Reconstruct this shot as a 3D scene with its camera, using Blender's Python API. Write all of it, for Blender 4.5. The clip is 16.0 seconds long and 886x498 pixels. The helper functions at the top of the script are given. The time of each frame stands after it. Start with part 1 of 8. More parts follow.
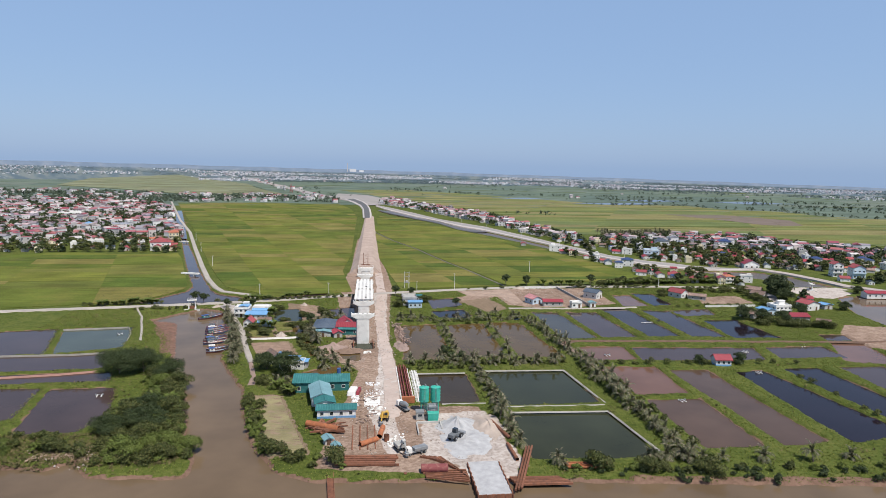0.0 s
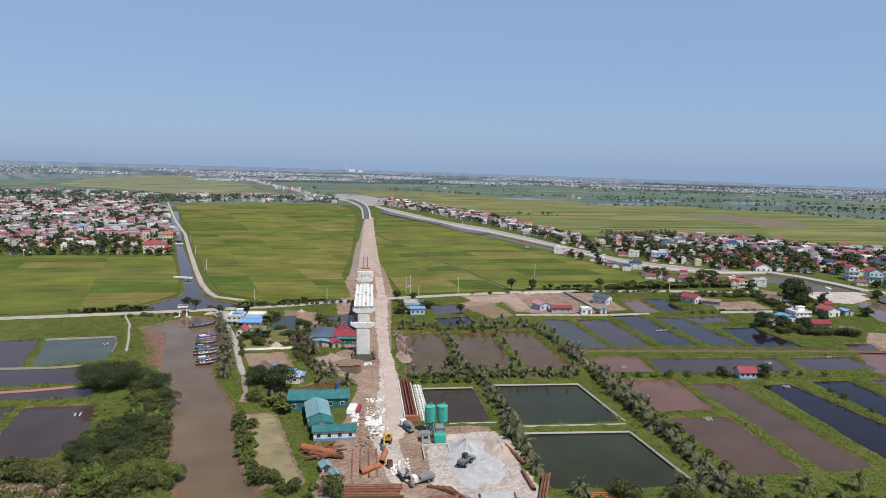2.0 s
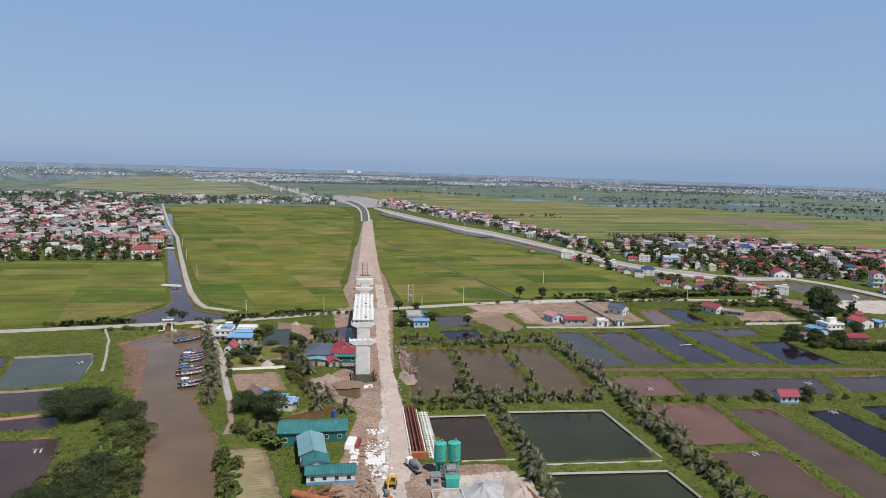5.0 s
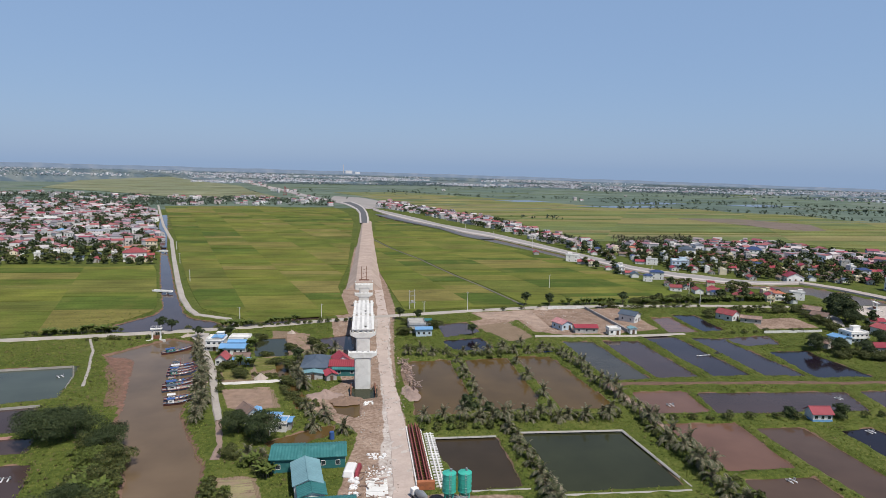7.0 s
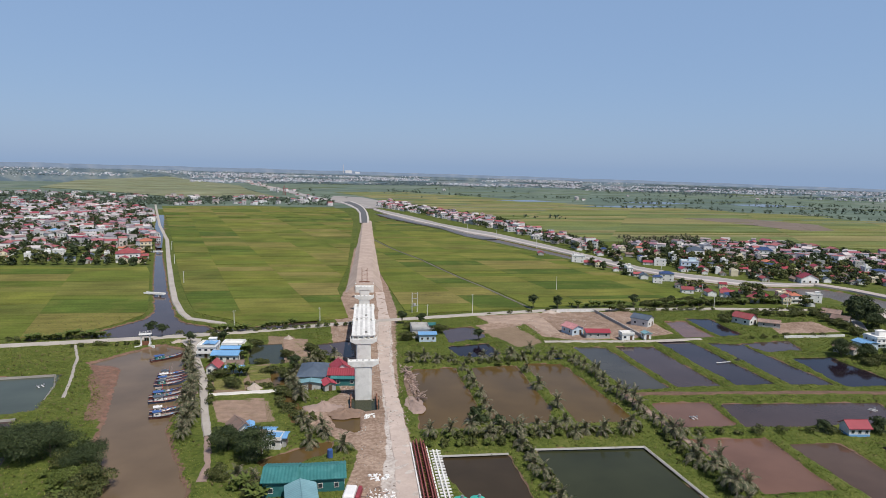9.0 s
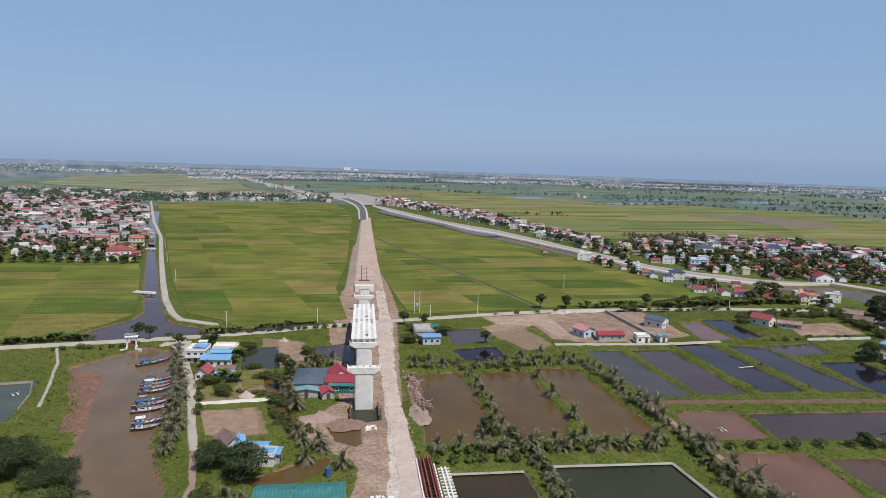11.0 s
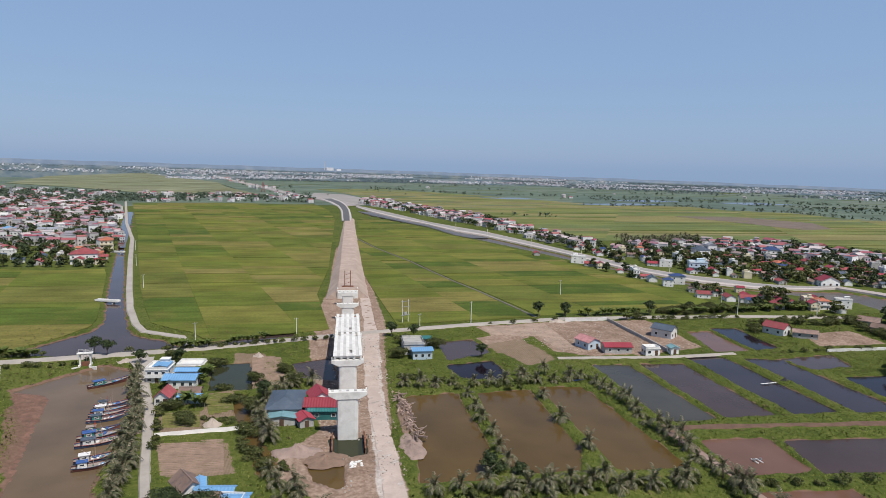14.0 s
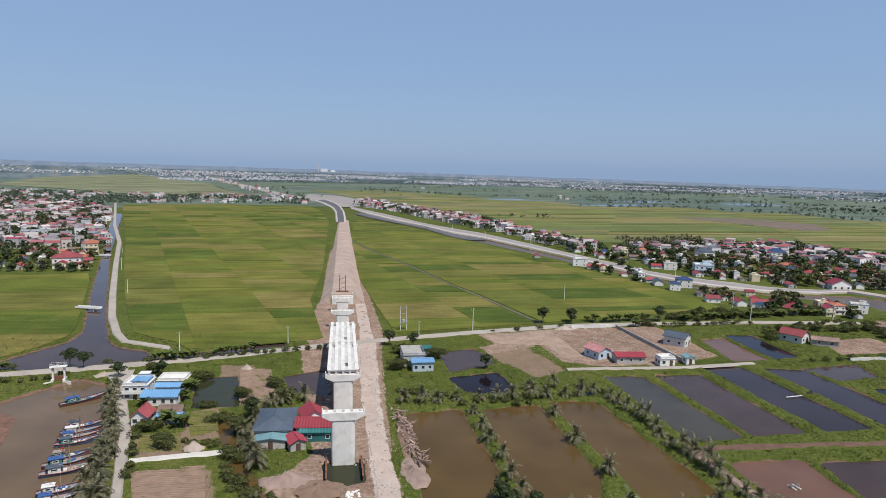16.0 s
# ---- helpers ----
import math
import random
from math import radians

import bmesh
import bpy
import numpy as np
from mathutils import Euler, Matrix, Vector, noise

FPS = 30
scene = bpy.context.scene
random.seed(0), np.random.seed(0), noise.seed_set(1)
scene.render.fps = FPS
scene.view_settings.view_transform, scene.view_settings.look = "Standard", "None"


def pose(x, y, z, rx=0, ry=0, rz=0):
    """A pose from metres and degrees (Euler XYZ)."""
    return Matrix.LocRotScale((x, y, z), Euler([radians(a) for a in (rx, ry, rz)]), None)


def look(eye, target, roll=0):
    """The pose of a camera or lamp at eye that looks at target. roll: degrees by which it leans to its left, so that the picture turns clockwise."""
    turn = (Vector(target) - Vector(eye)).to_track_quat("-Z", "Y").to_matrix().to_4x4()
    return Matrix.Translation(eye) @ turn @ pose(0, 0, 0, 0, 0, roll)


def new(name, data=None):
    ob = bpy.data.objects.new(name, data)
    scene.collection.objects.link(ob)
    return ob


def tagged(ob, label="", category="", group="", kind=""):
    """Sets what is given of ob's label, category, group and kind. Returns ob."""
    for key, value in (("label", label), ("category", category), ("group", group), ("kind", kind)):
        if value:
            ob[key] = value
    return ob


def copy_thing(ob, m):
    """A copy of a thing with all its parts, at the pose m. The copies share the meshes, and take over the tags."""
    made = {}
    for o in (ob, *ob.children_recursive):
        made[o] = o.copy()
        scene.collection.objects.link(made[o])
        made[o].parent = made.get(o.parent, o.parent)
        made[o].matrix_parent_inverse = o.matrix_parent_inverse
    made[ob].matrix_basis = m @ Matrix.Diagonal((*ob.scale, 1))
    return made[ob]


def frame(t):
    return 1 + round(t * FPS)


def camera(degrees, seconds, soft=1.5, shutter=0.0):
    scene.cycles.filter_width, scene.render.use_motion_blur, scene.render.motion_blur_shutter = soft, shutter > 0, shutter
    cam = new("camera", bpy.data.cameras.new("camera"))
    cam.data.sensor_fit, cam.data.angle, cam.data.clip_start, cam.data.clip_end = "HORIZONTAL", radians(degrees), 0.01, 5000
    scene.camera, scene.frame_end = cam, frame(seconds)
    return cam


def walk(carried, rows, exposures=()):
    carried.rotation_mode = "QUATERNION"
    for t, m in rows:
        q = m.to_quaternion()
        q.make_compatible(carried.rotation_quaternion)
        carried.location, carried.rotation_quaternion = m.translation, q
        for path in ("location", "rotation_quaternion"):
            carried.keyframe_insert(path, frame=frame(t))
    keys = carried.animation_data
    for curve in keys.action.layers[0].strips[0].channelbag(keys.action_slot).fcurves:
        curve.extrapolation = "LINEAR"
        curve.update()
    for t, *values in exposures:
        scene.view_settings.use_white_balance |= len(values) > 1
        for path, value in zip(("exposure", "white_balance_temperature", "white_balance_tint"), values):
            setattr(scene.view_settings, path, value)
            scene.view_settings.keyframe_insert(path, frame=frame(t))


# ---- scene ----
cam = camera(70.0, 16.0, soft=0.6)
PATH = [
    (0, (0.86, -258.22, 80.00), (13.65, -159.92, 66.87), 1.13),
    (0.5, (0.78, -253.97, 79.92), (13.62, -155.68, 66.77), 1.10),
    (1, (0.66, -249.75, 79.83), (13.54, -151.45, 66.71), 1.10),
    (1.5, (0.53, -245.55, 79.76), (13.47, -147.26, 66.64), 1.13),
    (2, (0.42, -241.42, 79.72), (13.38, -143.14, 66.62), 1.12),
    (2.5, (0.33, -237.35, 79.70), (13.37, -139.07, 66.64), 1.09),
    (3, (0.27, -233.30, 79.72), (13.36, -135.02, 66.67), 1.07),
    (3.5, (0.21, -229.23, 79.76), (13.36, -130.96, 66.73), 1.10),
    (4, (0.19, -225.16, 79.80), (13.36, -126.89, 66.81), 1.07),
    (4.2, (0.18, -223.53, 79.82), (13.28, -125.25, 66.82), 1.11),
    (6.3, (-0.23, -205.93, 79.97), (13.15, -107.68, 67.07), 1.11),
    (6.5, (-0.25, -204.38, 79.88), (13.13, -106.12, 66.99), 1.11),
    (7, (-0.31, -200.51, 79.65), (13.10, -102.25, 66.79), 1.11),
    (7.5, (-0.32, -196.72, 79.38), (13.09, -98.47, 66.51), 1.04),
    (8, (-0.36, -192.99, 79.02), (13.06, -94.73, 66.14), 1.04),
    (8.5, (-0.40, -189.25, 78.57), (13.02, -91.00, 65.66), 1.06),
    (9, (-0.45, -185.44, 78.09), (12.98, -87.19, 65.23), 1.10),
    (9.2, (-0.48, -183.91, 77.89), (13.00, -85.69, 64.85), 1.12),
    (11.3, (-1.05, -166.71, 75.70), (12.73, -68.56, 62.43), 1.21),
    (11.5, (-1.05, -165.04, 75.57), (12.94, -66.92, 62.30), 1.22),
    (12, (-1.03, -160.86, 75.27), (13.51, -62.82, 62.00), 1.24),
    (12.5, (-0.98, -156.68, 74.98), (14.13, -58.72, 61.67), 1.19),
    (13, (-0.93, -152.48, 74.69), (14.61, -54.59, 61.46), 1.34),
    (13.5, (-0.89, -148.26, 74.39), (15.02, -50.42, 61.23), 1.33),
    (14, (-0.86, -144.02, 74.08), (15.40, -46.23, 60.99), 1.32),
    (14.5, (-0.85, -139.85, 73.77), (15.69, -42.09, 60.73), 1.31),
    (15, (-0.86, -135.80, 73.49), (15.95, -38.08, 60.52), 1.35),
    (15.5, (-0.88, -131.88, 73.23), (16.14, -34.19, 60.28), 1.37),
    (16, (-0.90, -128.05, 73.00), (16.25, -30.37, 60.12), 1.29),
]
walk(cam, [(t, look(eye, target, roll)) for t, eye, target, roll in PATH], exposures=[(0.0, 0.08), (1.5, 0.0), (4.0, -0.08), (9.0, -0.10), (16.0, -0.10)])

# ---- light ----
SUN_ELEVATION, SUN_AZIMUTH = radians(60), radians(150)   # azimuth clockwise from +y
world = bpy.data.worlds.new("sky")
scene.world = world
world.use_nodes = True
wn = world.node_tree
sky = wn.nodes.new("ShaderNodeTexSky")
sky.sky_type = 'NISHITA'
sky.sun_disc = False
sky.sun_elevation, sky.sun_rotation = SUN_ELEVATION, SUN_AZIMUTH
sky.altitude, sky.air_density, sky.dust_density, sky.ozone_density = 0, 1.0, 1.0, 1.5
wn.nodes["Background"].inputs[1].default_value = 0.11
humid = wn.nodes.new("ShaderNodeMix")            # the even veil of a humid sky over the clear one
humid.data_type = 'RGBA'
humid.inputs[0].default_value = 0.74
up, high, veil = wn.nodes.new("ShaderNodeTexCoord"), wn.nodes.new("ShaderNodeSeparateXYZ"), wn.nodes.new("ShaderNodeValToRGB")
wn.links.new(up.outputs["Generated"], high.inputs[0])
wn.links.new(high.outputs[2], veil.inputs[0])
veil.color_ramp.elements[0].position, veil.color_ramp.elements[0].color = 0.27, (0.262, 0.401, 0.655, 1)
veil.color_ramp.elements[1].position, veil.color_ramp.elements[1].color = 1.0, (0.045, 0.085, 0.21, 1)
half = veil.color_ramp.elements.new(0.6)
half.color = (0.10, 0.165, 0.33, 1)
thick = wn.nodes.new("ShaderNodeVectorMath")     # thinner towards the zenith
thick.operation = 'SCALE'
thick.inputs["Scale"].default_value = 10
wn.links.new(veil.outputs[0], thick.inputs[0])
wn.links.new(thick.outputs[0], humid.inputs[7])
wn.links.new(sky.outputs[0], humid.inputs[6])
wn.links.new(humid.outputs[2], wn.nodes["Background"].inputs[0])
sun = new("sun", bpy.data.lights.new("sun", 'SUN'))
sun.data.energy, sun.data.angle, sun.data.color = 5.0, radians(0.6), (1.0, 0.95, 0.88)
toward = Vector((math.sin(SUN_AZIMUTH) * math.cos(SUN_ELEVATION), math.cos(SUN_AZIMUTH) * math.cos(SUN_ELEVATION), math.sin(SUN_ELEVATION)))
sun.matrix_world = look(toward * 300, (0, 0, 0))


# ---- materials ----
def nodes_of(name):
    m = bpy.data.materials.new(name)
    m.use_nodes = True
    return m, m.node_tree.nodes, m.node_tree.links, m.node_tree.nodes["Principled BSDF"]


def ramp(nodes, stops):
    r = nodes.new("ShaderNodeValToRGB")
    while len(r.color_ramp.elements) < len(stops):
        r.color_ramp.elements.new(0.5)
    for e, (at, c) in zip(r.color_ramp.elements, stops):
        e.position, e.color = at, (*c, 1)
    return r


def tone(c, k):
    return tuple(min(1.0, v * k) for v in c)


def plain(name, color, rough=0.7, vary=0.25, size=1.0, bump=0.15, metal=0.0, own=0.0, stain=None, spec=0.3):
    """A weathered surface: broad patches and fine grain. own: how far alike things differ."""
    m, n, l, b = nodes_of(name)
    co = n.new("ShaderNodeTexCoord")
    big, fine = n.new("ShaderNodeTexNoise"), n.new("ShaderNodeTexNoise")
    big.inputs["Scale"].default_value, big.inputs["Detail"].default_value = 0.35 / size, 5
    fine.inputs["Scale"].default_value, fine.inputs["Detail"].default_value = 4.0 / size, 4
    for t in (big, fine):
        l.new(co.outputs["Object"], t.inputs["Vector"])
    add = n.new("ShaderNodeMath")
    add.operation = 'MULTIPLY_ADD'
    l.new(fine.outputs[0], add.inputs[0])
    add.inputs[1].default_value = 0.4
    l.new(big.outputs[0], add.inputs[2])
    r = ramp(n, [(0.4, tone(color, 1 - vary)), (0.95, tone(color, 1 + vary))])
    l.new(add.outputs[0], r.inputs[0])
    out = r.outputs[0]
    if stain:
        s = n.new("ShaderNodeTexNoise")
        s.inputs["Scale"].default_value, s.inputs["Detail"].default_value = 0.9 / size, 6
        l.new(co.outputs["Object"], s.inputs["Vector"])
        f = ramp(n, [(0.5, (0, 0, 0)), (0.68, (0.8, 0.8, 0.8))])
        l.new(s.outputs[0], f.inputs[0])
        mx = n.new("ShaderNodeMix")
        mx.data_type = 'RGBA'
        l.new(f.outputs[0], mx.inputs[0])
        l.new(out, mx.inputs[6])
        mx.inputs[7].default_value = (*stain, 1)
        out = mx.outputs[2]
    if own:
        info, hsv = n.new("ShaderNodeObjectInfo"), n.new("ShaderNodeHueSaturation")
        mr = n.new("ShaderNodeMapRange")
        mr.inputs[3].default_value, mr.inputs[4].default_value = 1 - own, 1 + own
        l.new(info.outputs["Random"], mr.inputs[0])
        l.new(mr.outputs[0], hsv.inputs["Value"])
        l.new(out, hsv.inputs["Color"])
        out = hsv.outputs[0]
    l.new(out, b.inputs["Base Color"])
    b.inputs["Roughness"].default_value, b.inputs["Metallic"].default_value = rough, metal
    b.inputs["Specular IOR Level"].default_value = spec
    if bump:
        bp = n.new("ShaderNodeBump")
        bp.inputs["Strength"].default_value, bp.inputs["Distance"].default_value = bump, 0.08 * size
        l.new(fine.outputs[0], bp.inputs["Height"])
        l.new(bp.outputs[0], b.inputs["Normal"])
    return m


def islands(name, colors, rough=0.8, grain=0.2, grain_size=3.0, spec=0.2, by="island", upright=False, stepped=False):
    """Pieces that differ from one another, with fine grain on each."""
    m, n, l, b = nodes_of(name)
    if by == "island":
        src = n.new("ShaderNodeNewGeometry").outputs["Random Per Island"]
    else:
        src = n.new("ShaderNodeObjectInfo").outputs["Random"]
    r = ramp(n, [(k / (len(colors) - 1), c) for k, c in enumerate(colors)])
    if stepped:                                  # one colour a piece, none between
        r.color_ramp.interpolation = 'CONSTANT'
        for k in range(len(colors)):
            r.color_ramp.elements[k].position = k / len(colors)
    l.new(src, r.inputs[0])
    co, ns = n.new("ShaderNodeTexCoord"), n.new("ShaderNodeTexNoise")
    ns.inputs["Scale"].default_value, ns.inputs["Detail"].default_value = 1 / grain_size, 6
    l.new(co.outputs["Object"], ns.inputs["Vector"])
    mr, hsv = n.new("ShaderNodeMapRange"), n.new("ShaderNodeHueSaturation")
    mr.inputs[1].default_value, mr.inputs[2].default_value = 0.25, 0.75
    mr.inputs[3].default_value, mr.inputs[4].default_value = 1 - grain, 1 + grain
    l.new(ns.outputs[0], mr.inputs[0])
    l.new(mr.outputs[0], hsv.inputs["Value"])
    l.new(r.outputs[0], hsv.inputs["Color"])
    l.new(hsv.outputs[0], b.inputs["Base Color"])
    b.inputs["Roughness"].default_value = rough
    b.inputs["Specular IOR Level"].default_value = spec
    if upright:                                  # thin blades scatter the light from above
        sky_up = n.new("ShaderNodeCombineXYZ")
        sky_up.inputs[2].default_value = 1.0
        l.new(sky_up.outputs[0], b.inputs["Normal"])
    return m


def crop(name, colors, wide):
    """Standing crops: one colour a parcel, with mottled growth and streaks along the planted rows."""
    m, n, l, b = nodes_of(name)
    r = ramp(n, [(k / len(colors), c) for k, c in enumerate(colors)])
    r.color_ramp.interpolation = 'CONSTANT'
    geo = n.new("ShaderNodeNewGeometry")
    l.new(geo.outputs["Random Per Island"], r.inputs[0])
    out, value = r.outputs[0], None
    for scale, stretch, low, high in ((0.035, (1, 1, 1), 0.80, 1.20), (0.10, (0.35, 2.2, 1), 0.80, 1.20), (0.9, (1, 1, 1), 0.86, 1.14)):
        mp, ns, mr = n.new("ShaderNodeMapping"), n.new("ShaderNodeTexNoise"), n.new("ShaderNodeMapRange")
        mp.inputs["Scale"].default_value = stretch
        ns.inputs["Scale"].default_value, ns.inputs["Detail"].default_value = scale / wide, 4
        mr.inputs[1].default_value, mr.inputs[2].default_value, mr.inputs[3].default_value, mr.inputs[4].default_value = 0.3, 0.7, low, high
        l.new(geo.outputs["Position"], mp.inputs[0])
        l.new(mp.outputs[0], ns.inputs["Vector"])
        l.new(ns.outputs[0], mr.inputs[0])
        if value is None:
            value = mr.outputs[0]
            continue
        mul = n.new("ShaderNodeMath")
        mul.operation = 'MULTIPLY'
        l.new(value, mul.inputs[0])
        l.new(mr.outputs[0], mul.inputs[1])
        value = mul.outputs[0]
    ripe, ns, fac = n.new("ShaderNodeMix"), n.new("ShaderNodeTexNoise"), n.new("ShaderNodeMapRange")   # riper patches
    ripe.data_type = 'RGBA'
    ns.inputs["Scale"].default_value, ns.inputs["Detail"].default_value = 0.05 / wide, 5
    fac.inputs[1].default_value, fac.inputs[2].default_value, fac.inputs[4].default_value = 0.5, 0.75, 0.5
    l.new(geo.outputs["Position"], ns.inputs["Vector"])
    l.new(ns.outputs[0], fac.inputs[0])
    l.new(fac.outputs[0], ripe.inputs[0])
    l.new(out, ripe.inputs[6])
    ripe.inputs[7].default_value = (0.16, 0.14, 0.04, 1)
    hsv = n.new("ShaderNodeHueSaturation")
    l.new(value, hsv.inputs["Value"])
    l.new(ripe.outputs[2], hsv.inputs["Color"])
    l.new(hsv.outputs[0], b.inputs["Base Color"])
    b.inputs["Roughness"].default_value, b.inputs["Specular IOR Level"].default_value = 0.95, 0.1
    return m


def water(name, color, rough=0.05, ripple=0.04):
    m, n, l, b = nodes_of(name)
    geo, a, c = n.new("ShaderNodeNewGeometry"), n.new("ShaderNodeTexNoise"), n.new("ShaderNodeTexNoise")
    a.inputs["Scale"].default_value, a.inputs["Detail"].default_value = 0.05, 5
    c.inputs["Scale"].default_value, c.inputs["Detail"].default_value = 1.1, 4
    l.new(geo.outputs["Position"], a.inputs["Vector"])
    l.new(geo.outputs["Position"], c.inputs["Vector"])
    r = ramp(n, [(0.3, tone(color, 0.82)), (0.7, tone(color, 1.2))])
    l.new(a.outputs[0], r.inputs[0])
    l.new(r.outputs[0], b.inputs["Base Color"])
    b.inputs["Roughness"].default_value, b.inputs["IOR"].default_value = rough, 1.33
    b.inputs["Specular IOR Level"].default_value = 0.21
    bp = n.new("ShaderNodeBump")
    bp.inputs["Strength"].default_value, bp.inputs["Distance"].default_value = ripple, 0.3
    l.new(c.outputs[0], bp.inputs["Height"])
    l.new(bp.outputs[0], b.inputs["Normal"])
    return m


def ground_material():
    """Grass by default; the sheet's cover mask brings bare earth (red), pale gravel dust (green), dry tilled soil (blue) and wet mud (alpha)."""
    m, n, l, b = nodes_of("ground")
    geo = n.new("ShaderNodeNewGeometry")
    att = n.new("ShaderNodeAttribute")
    att.attribute_name = "cover"
    sep = n.new("ShaderNodeSeparateColor")
    l.new(att.outputs["Color"], sep.inputs[0])

    def noise_at(scale, detail=5.0):
        t = n.new("ShaderNodeTexNoise")
        t.inputs["Scale"].default_value, t.inputs["Detail"].default_value = scale, detail
        l.new(geo.outputs["Position"], t.inputs["Vector"])
        return t.outputs[0]

    wide, mid, fine = noise_at(0.02), noise_at(0.16), noise_at(0.9, 9.0)
    grass = ramp(n, [(0.34, (0.034, 0.047, 0.012)), (0.51, (0.072, 0.094, 0.019)), (0.66, (0.122, 0.128, 0.036))])
    mix0 = n.new("ShaderNodeMath")
    mix0.operation = 'MULTIPLY_ADD'
    l.new(fine, mix0.inputs[0])
    mix0.inputs[1].default_value = 0.5
    sub = n.new("ShaderNodeMath")
    sub.operation = 'MULTIPLY'
    patchy = n.new("ShaderNodeMix")
    patchy.inputs[0].default_value = 0.45
    l.new(mid, patchy.inputs[2])
    l.new(wide, patchy.inputs[3])
    l.new(patchy.outputs[0], sub.inputs[0])
    sub.inputs[1].default_value = 0.55
    l.new(sub.outputs[0], mix0.inputs[2])
    l.new(mix0.outputs[0], grass.inputs[0])
    earth = ramp(n, [(0.36, (0.13, 0.088, 0.062)), (0.5, (0.23, 0.16, 0.12)), (0.66, (0.36, 0.27, 0.21))])
    l.new(mix0.outputs[0], earth.inputs[0])
    pale = ramp(n, [(0.36, (0.24, 0.195, 0.17)), (0.5, (0.385, 0.335, 0.30)), (0.66, (0.52, 0.47, 0.43))])
    l.new(mix0.outputs[0], pale.inputs[0])
    wave = n.new("ShaderNodeTexWave")
    wave.inputs["Scale"].default_value, wave.inputs["Distortion"].default_value = 0.42, 1.5
    l.new(geo.outputs["Position"], wave.inputs["Vector"])
    tilled = ramp(n, [(0.3, (0.125, 0.092, 0.058)), (0.72, (0.26, 0.19, 0.135))])
    rows = n.new("ShaderNodeMix")
    rows.inputs[0].default_value = 0.88
    l.new(wave.outputs["Fac"], rows.inputs[2])
    l.new(mix0.outputs[0], rows.inputs[3])
    l.new(rows.outputs[0], tilled.inputs[0])
    out = grass.outputs[0]
    mud = ramp(n, [(0.3, (0.090, 0.055, 0.038)), (0.7, (0.215, 0.135, 0.098))])
    l.new(mix0.outputs[0], mud.inputs[0])
    for channel, col in ((2, tilled), (0, earth), (1, pale), (3, mud)):
        fac = n.new("ShaderNodeMath")
        fac.operation = 'ADD'
        l.new(att.outputs["Alpha"] if channel == 3 else sep.outputs[channel], fac.inputs[0])
        off = n.new("ShaderNodeMath")
        off.operation = 'MULTIPLY_ADD'
        l.new(mid, off.inputs[0])
        off.inputs[1].default_value, off.inputs[2].default_value = 1.2, -0.6
        l.new(off.outputs[0], fac.inputs[1])
        edge = ramp(n, [(0.42, (0, 0, 0)), (0.58, (1, 1, 1))])
        l.new(fac.outputs[0], edge.inputs[0])
        mx = n.new("ShaderNodeMix")
        mx.data_type = 'RGBA'
        l.new(edge.outputs[0], mx.inputs[0])
        l.new(out, mx.inputs[6])
        l.new(col.outputs[0], mx.inputs[7])
        out = mx.outputs[2]
    l.new(out, b.inputs["Base Color"])
    b.inputs["Roughness"].default_value = 0.95
    b.inputs["Specular IOR Level"].default_value = 0.1
    bp = n.new("ShaderNodeBump")
    bp.inputs["Strength"].default_value, bp.inputs["Distance"].default_value = 0.5, 0.35
    l.new(fine, bp.inputs["Height"])
    l.new(bp.outputs[0], b.inputs["Normal"])
    return m


GROUND = ground_material()
WET_TRACK = plain("wet_track", (0.125, 0.075, 0.050), 0.8, 0.35, 1.0, 0.4, stain=(0.14, 0.085, 0.06))
PINK_TRACK = plain("trodden_path", (0.25, 0.18, 0.15), 0.9, 0.25, 1.0, 0.3)
RED_MUD = plain("red_brown_mud", (0.165, 0.090, 0.065), 0.85, 0.35, 0.8, 0.6, stain=(0.10, 0.075, 0.05))
CONCRETE = plain("concrete", (0.66, 0.65, 0.62), 0.85, 0.12, 2.0, 0.1, stain=(0.54, 0.53, 0.50))
LIGHT_LINING = plain("pale_lining", (0.30, 0.285, 0.265), 0.9, 0.2, 1.5, 0.2)
LINING = plain("weathered_lining", (0.23, 0.215, 0.195), 0.9, 0.2, 1.5, 0.2)
HIGHWAY_TOP = plain("pale_road", (0.37, 0.32, 0.295), 0.9, 0.12, 3.0, 0.1)
DITCH = plain("wet_ditch", (0.13, 0.12, 0.095), 0.8, 0.25, 1.5, 0.2)
LIGHT_KERB = plain("pale_kerb", (0.45, 0.41, 0.385), 0.85, 0.12, 3.0, 0.1)
GARDEN_PATH = plain("pale_garden_path", (0.55, 0.52, 0.48), 0.85, 0.15, 1.5, 0.1)
TRACK_PALE = plain("dusty_cleared_ground", (0.27, 0.25, 0.235), 0.95, 0.15, 20.0, 0.1)
CARRIAGEWAY = plain("worn_carriageway", (0.27, 0.255, 0.245), 0.9, 0.15, 4.0, 0.1)
ROAD = plain("concrete_road", (0.35, 0.315, 0.28), 0.9, 0.18, 3.0, 0.1)
ASPHALT = plain("asphalt", (0.10, 0.10, 0.105), 0.9, 0.2, 2.0, 0.1)
EARTH = plain("bare_earth", (0.38, 0.295, 0.245), 0.95, 0.25, 2.5, 0.5, stain=(0.33, 0.25, 0.21))
TRACK_DUST = plain("track_dust", (0.43, 0.35, 0.305), 0.95, 0.15, 2.5, 0.3, stain=(0.38, 0.31, 0.27))
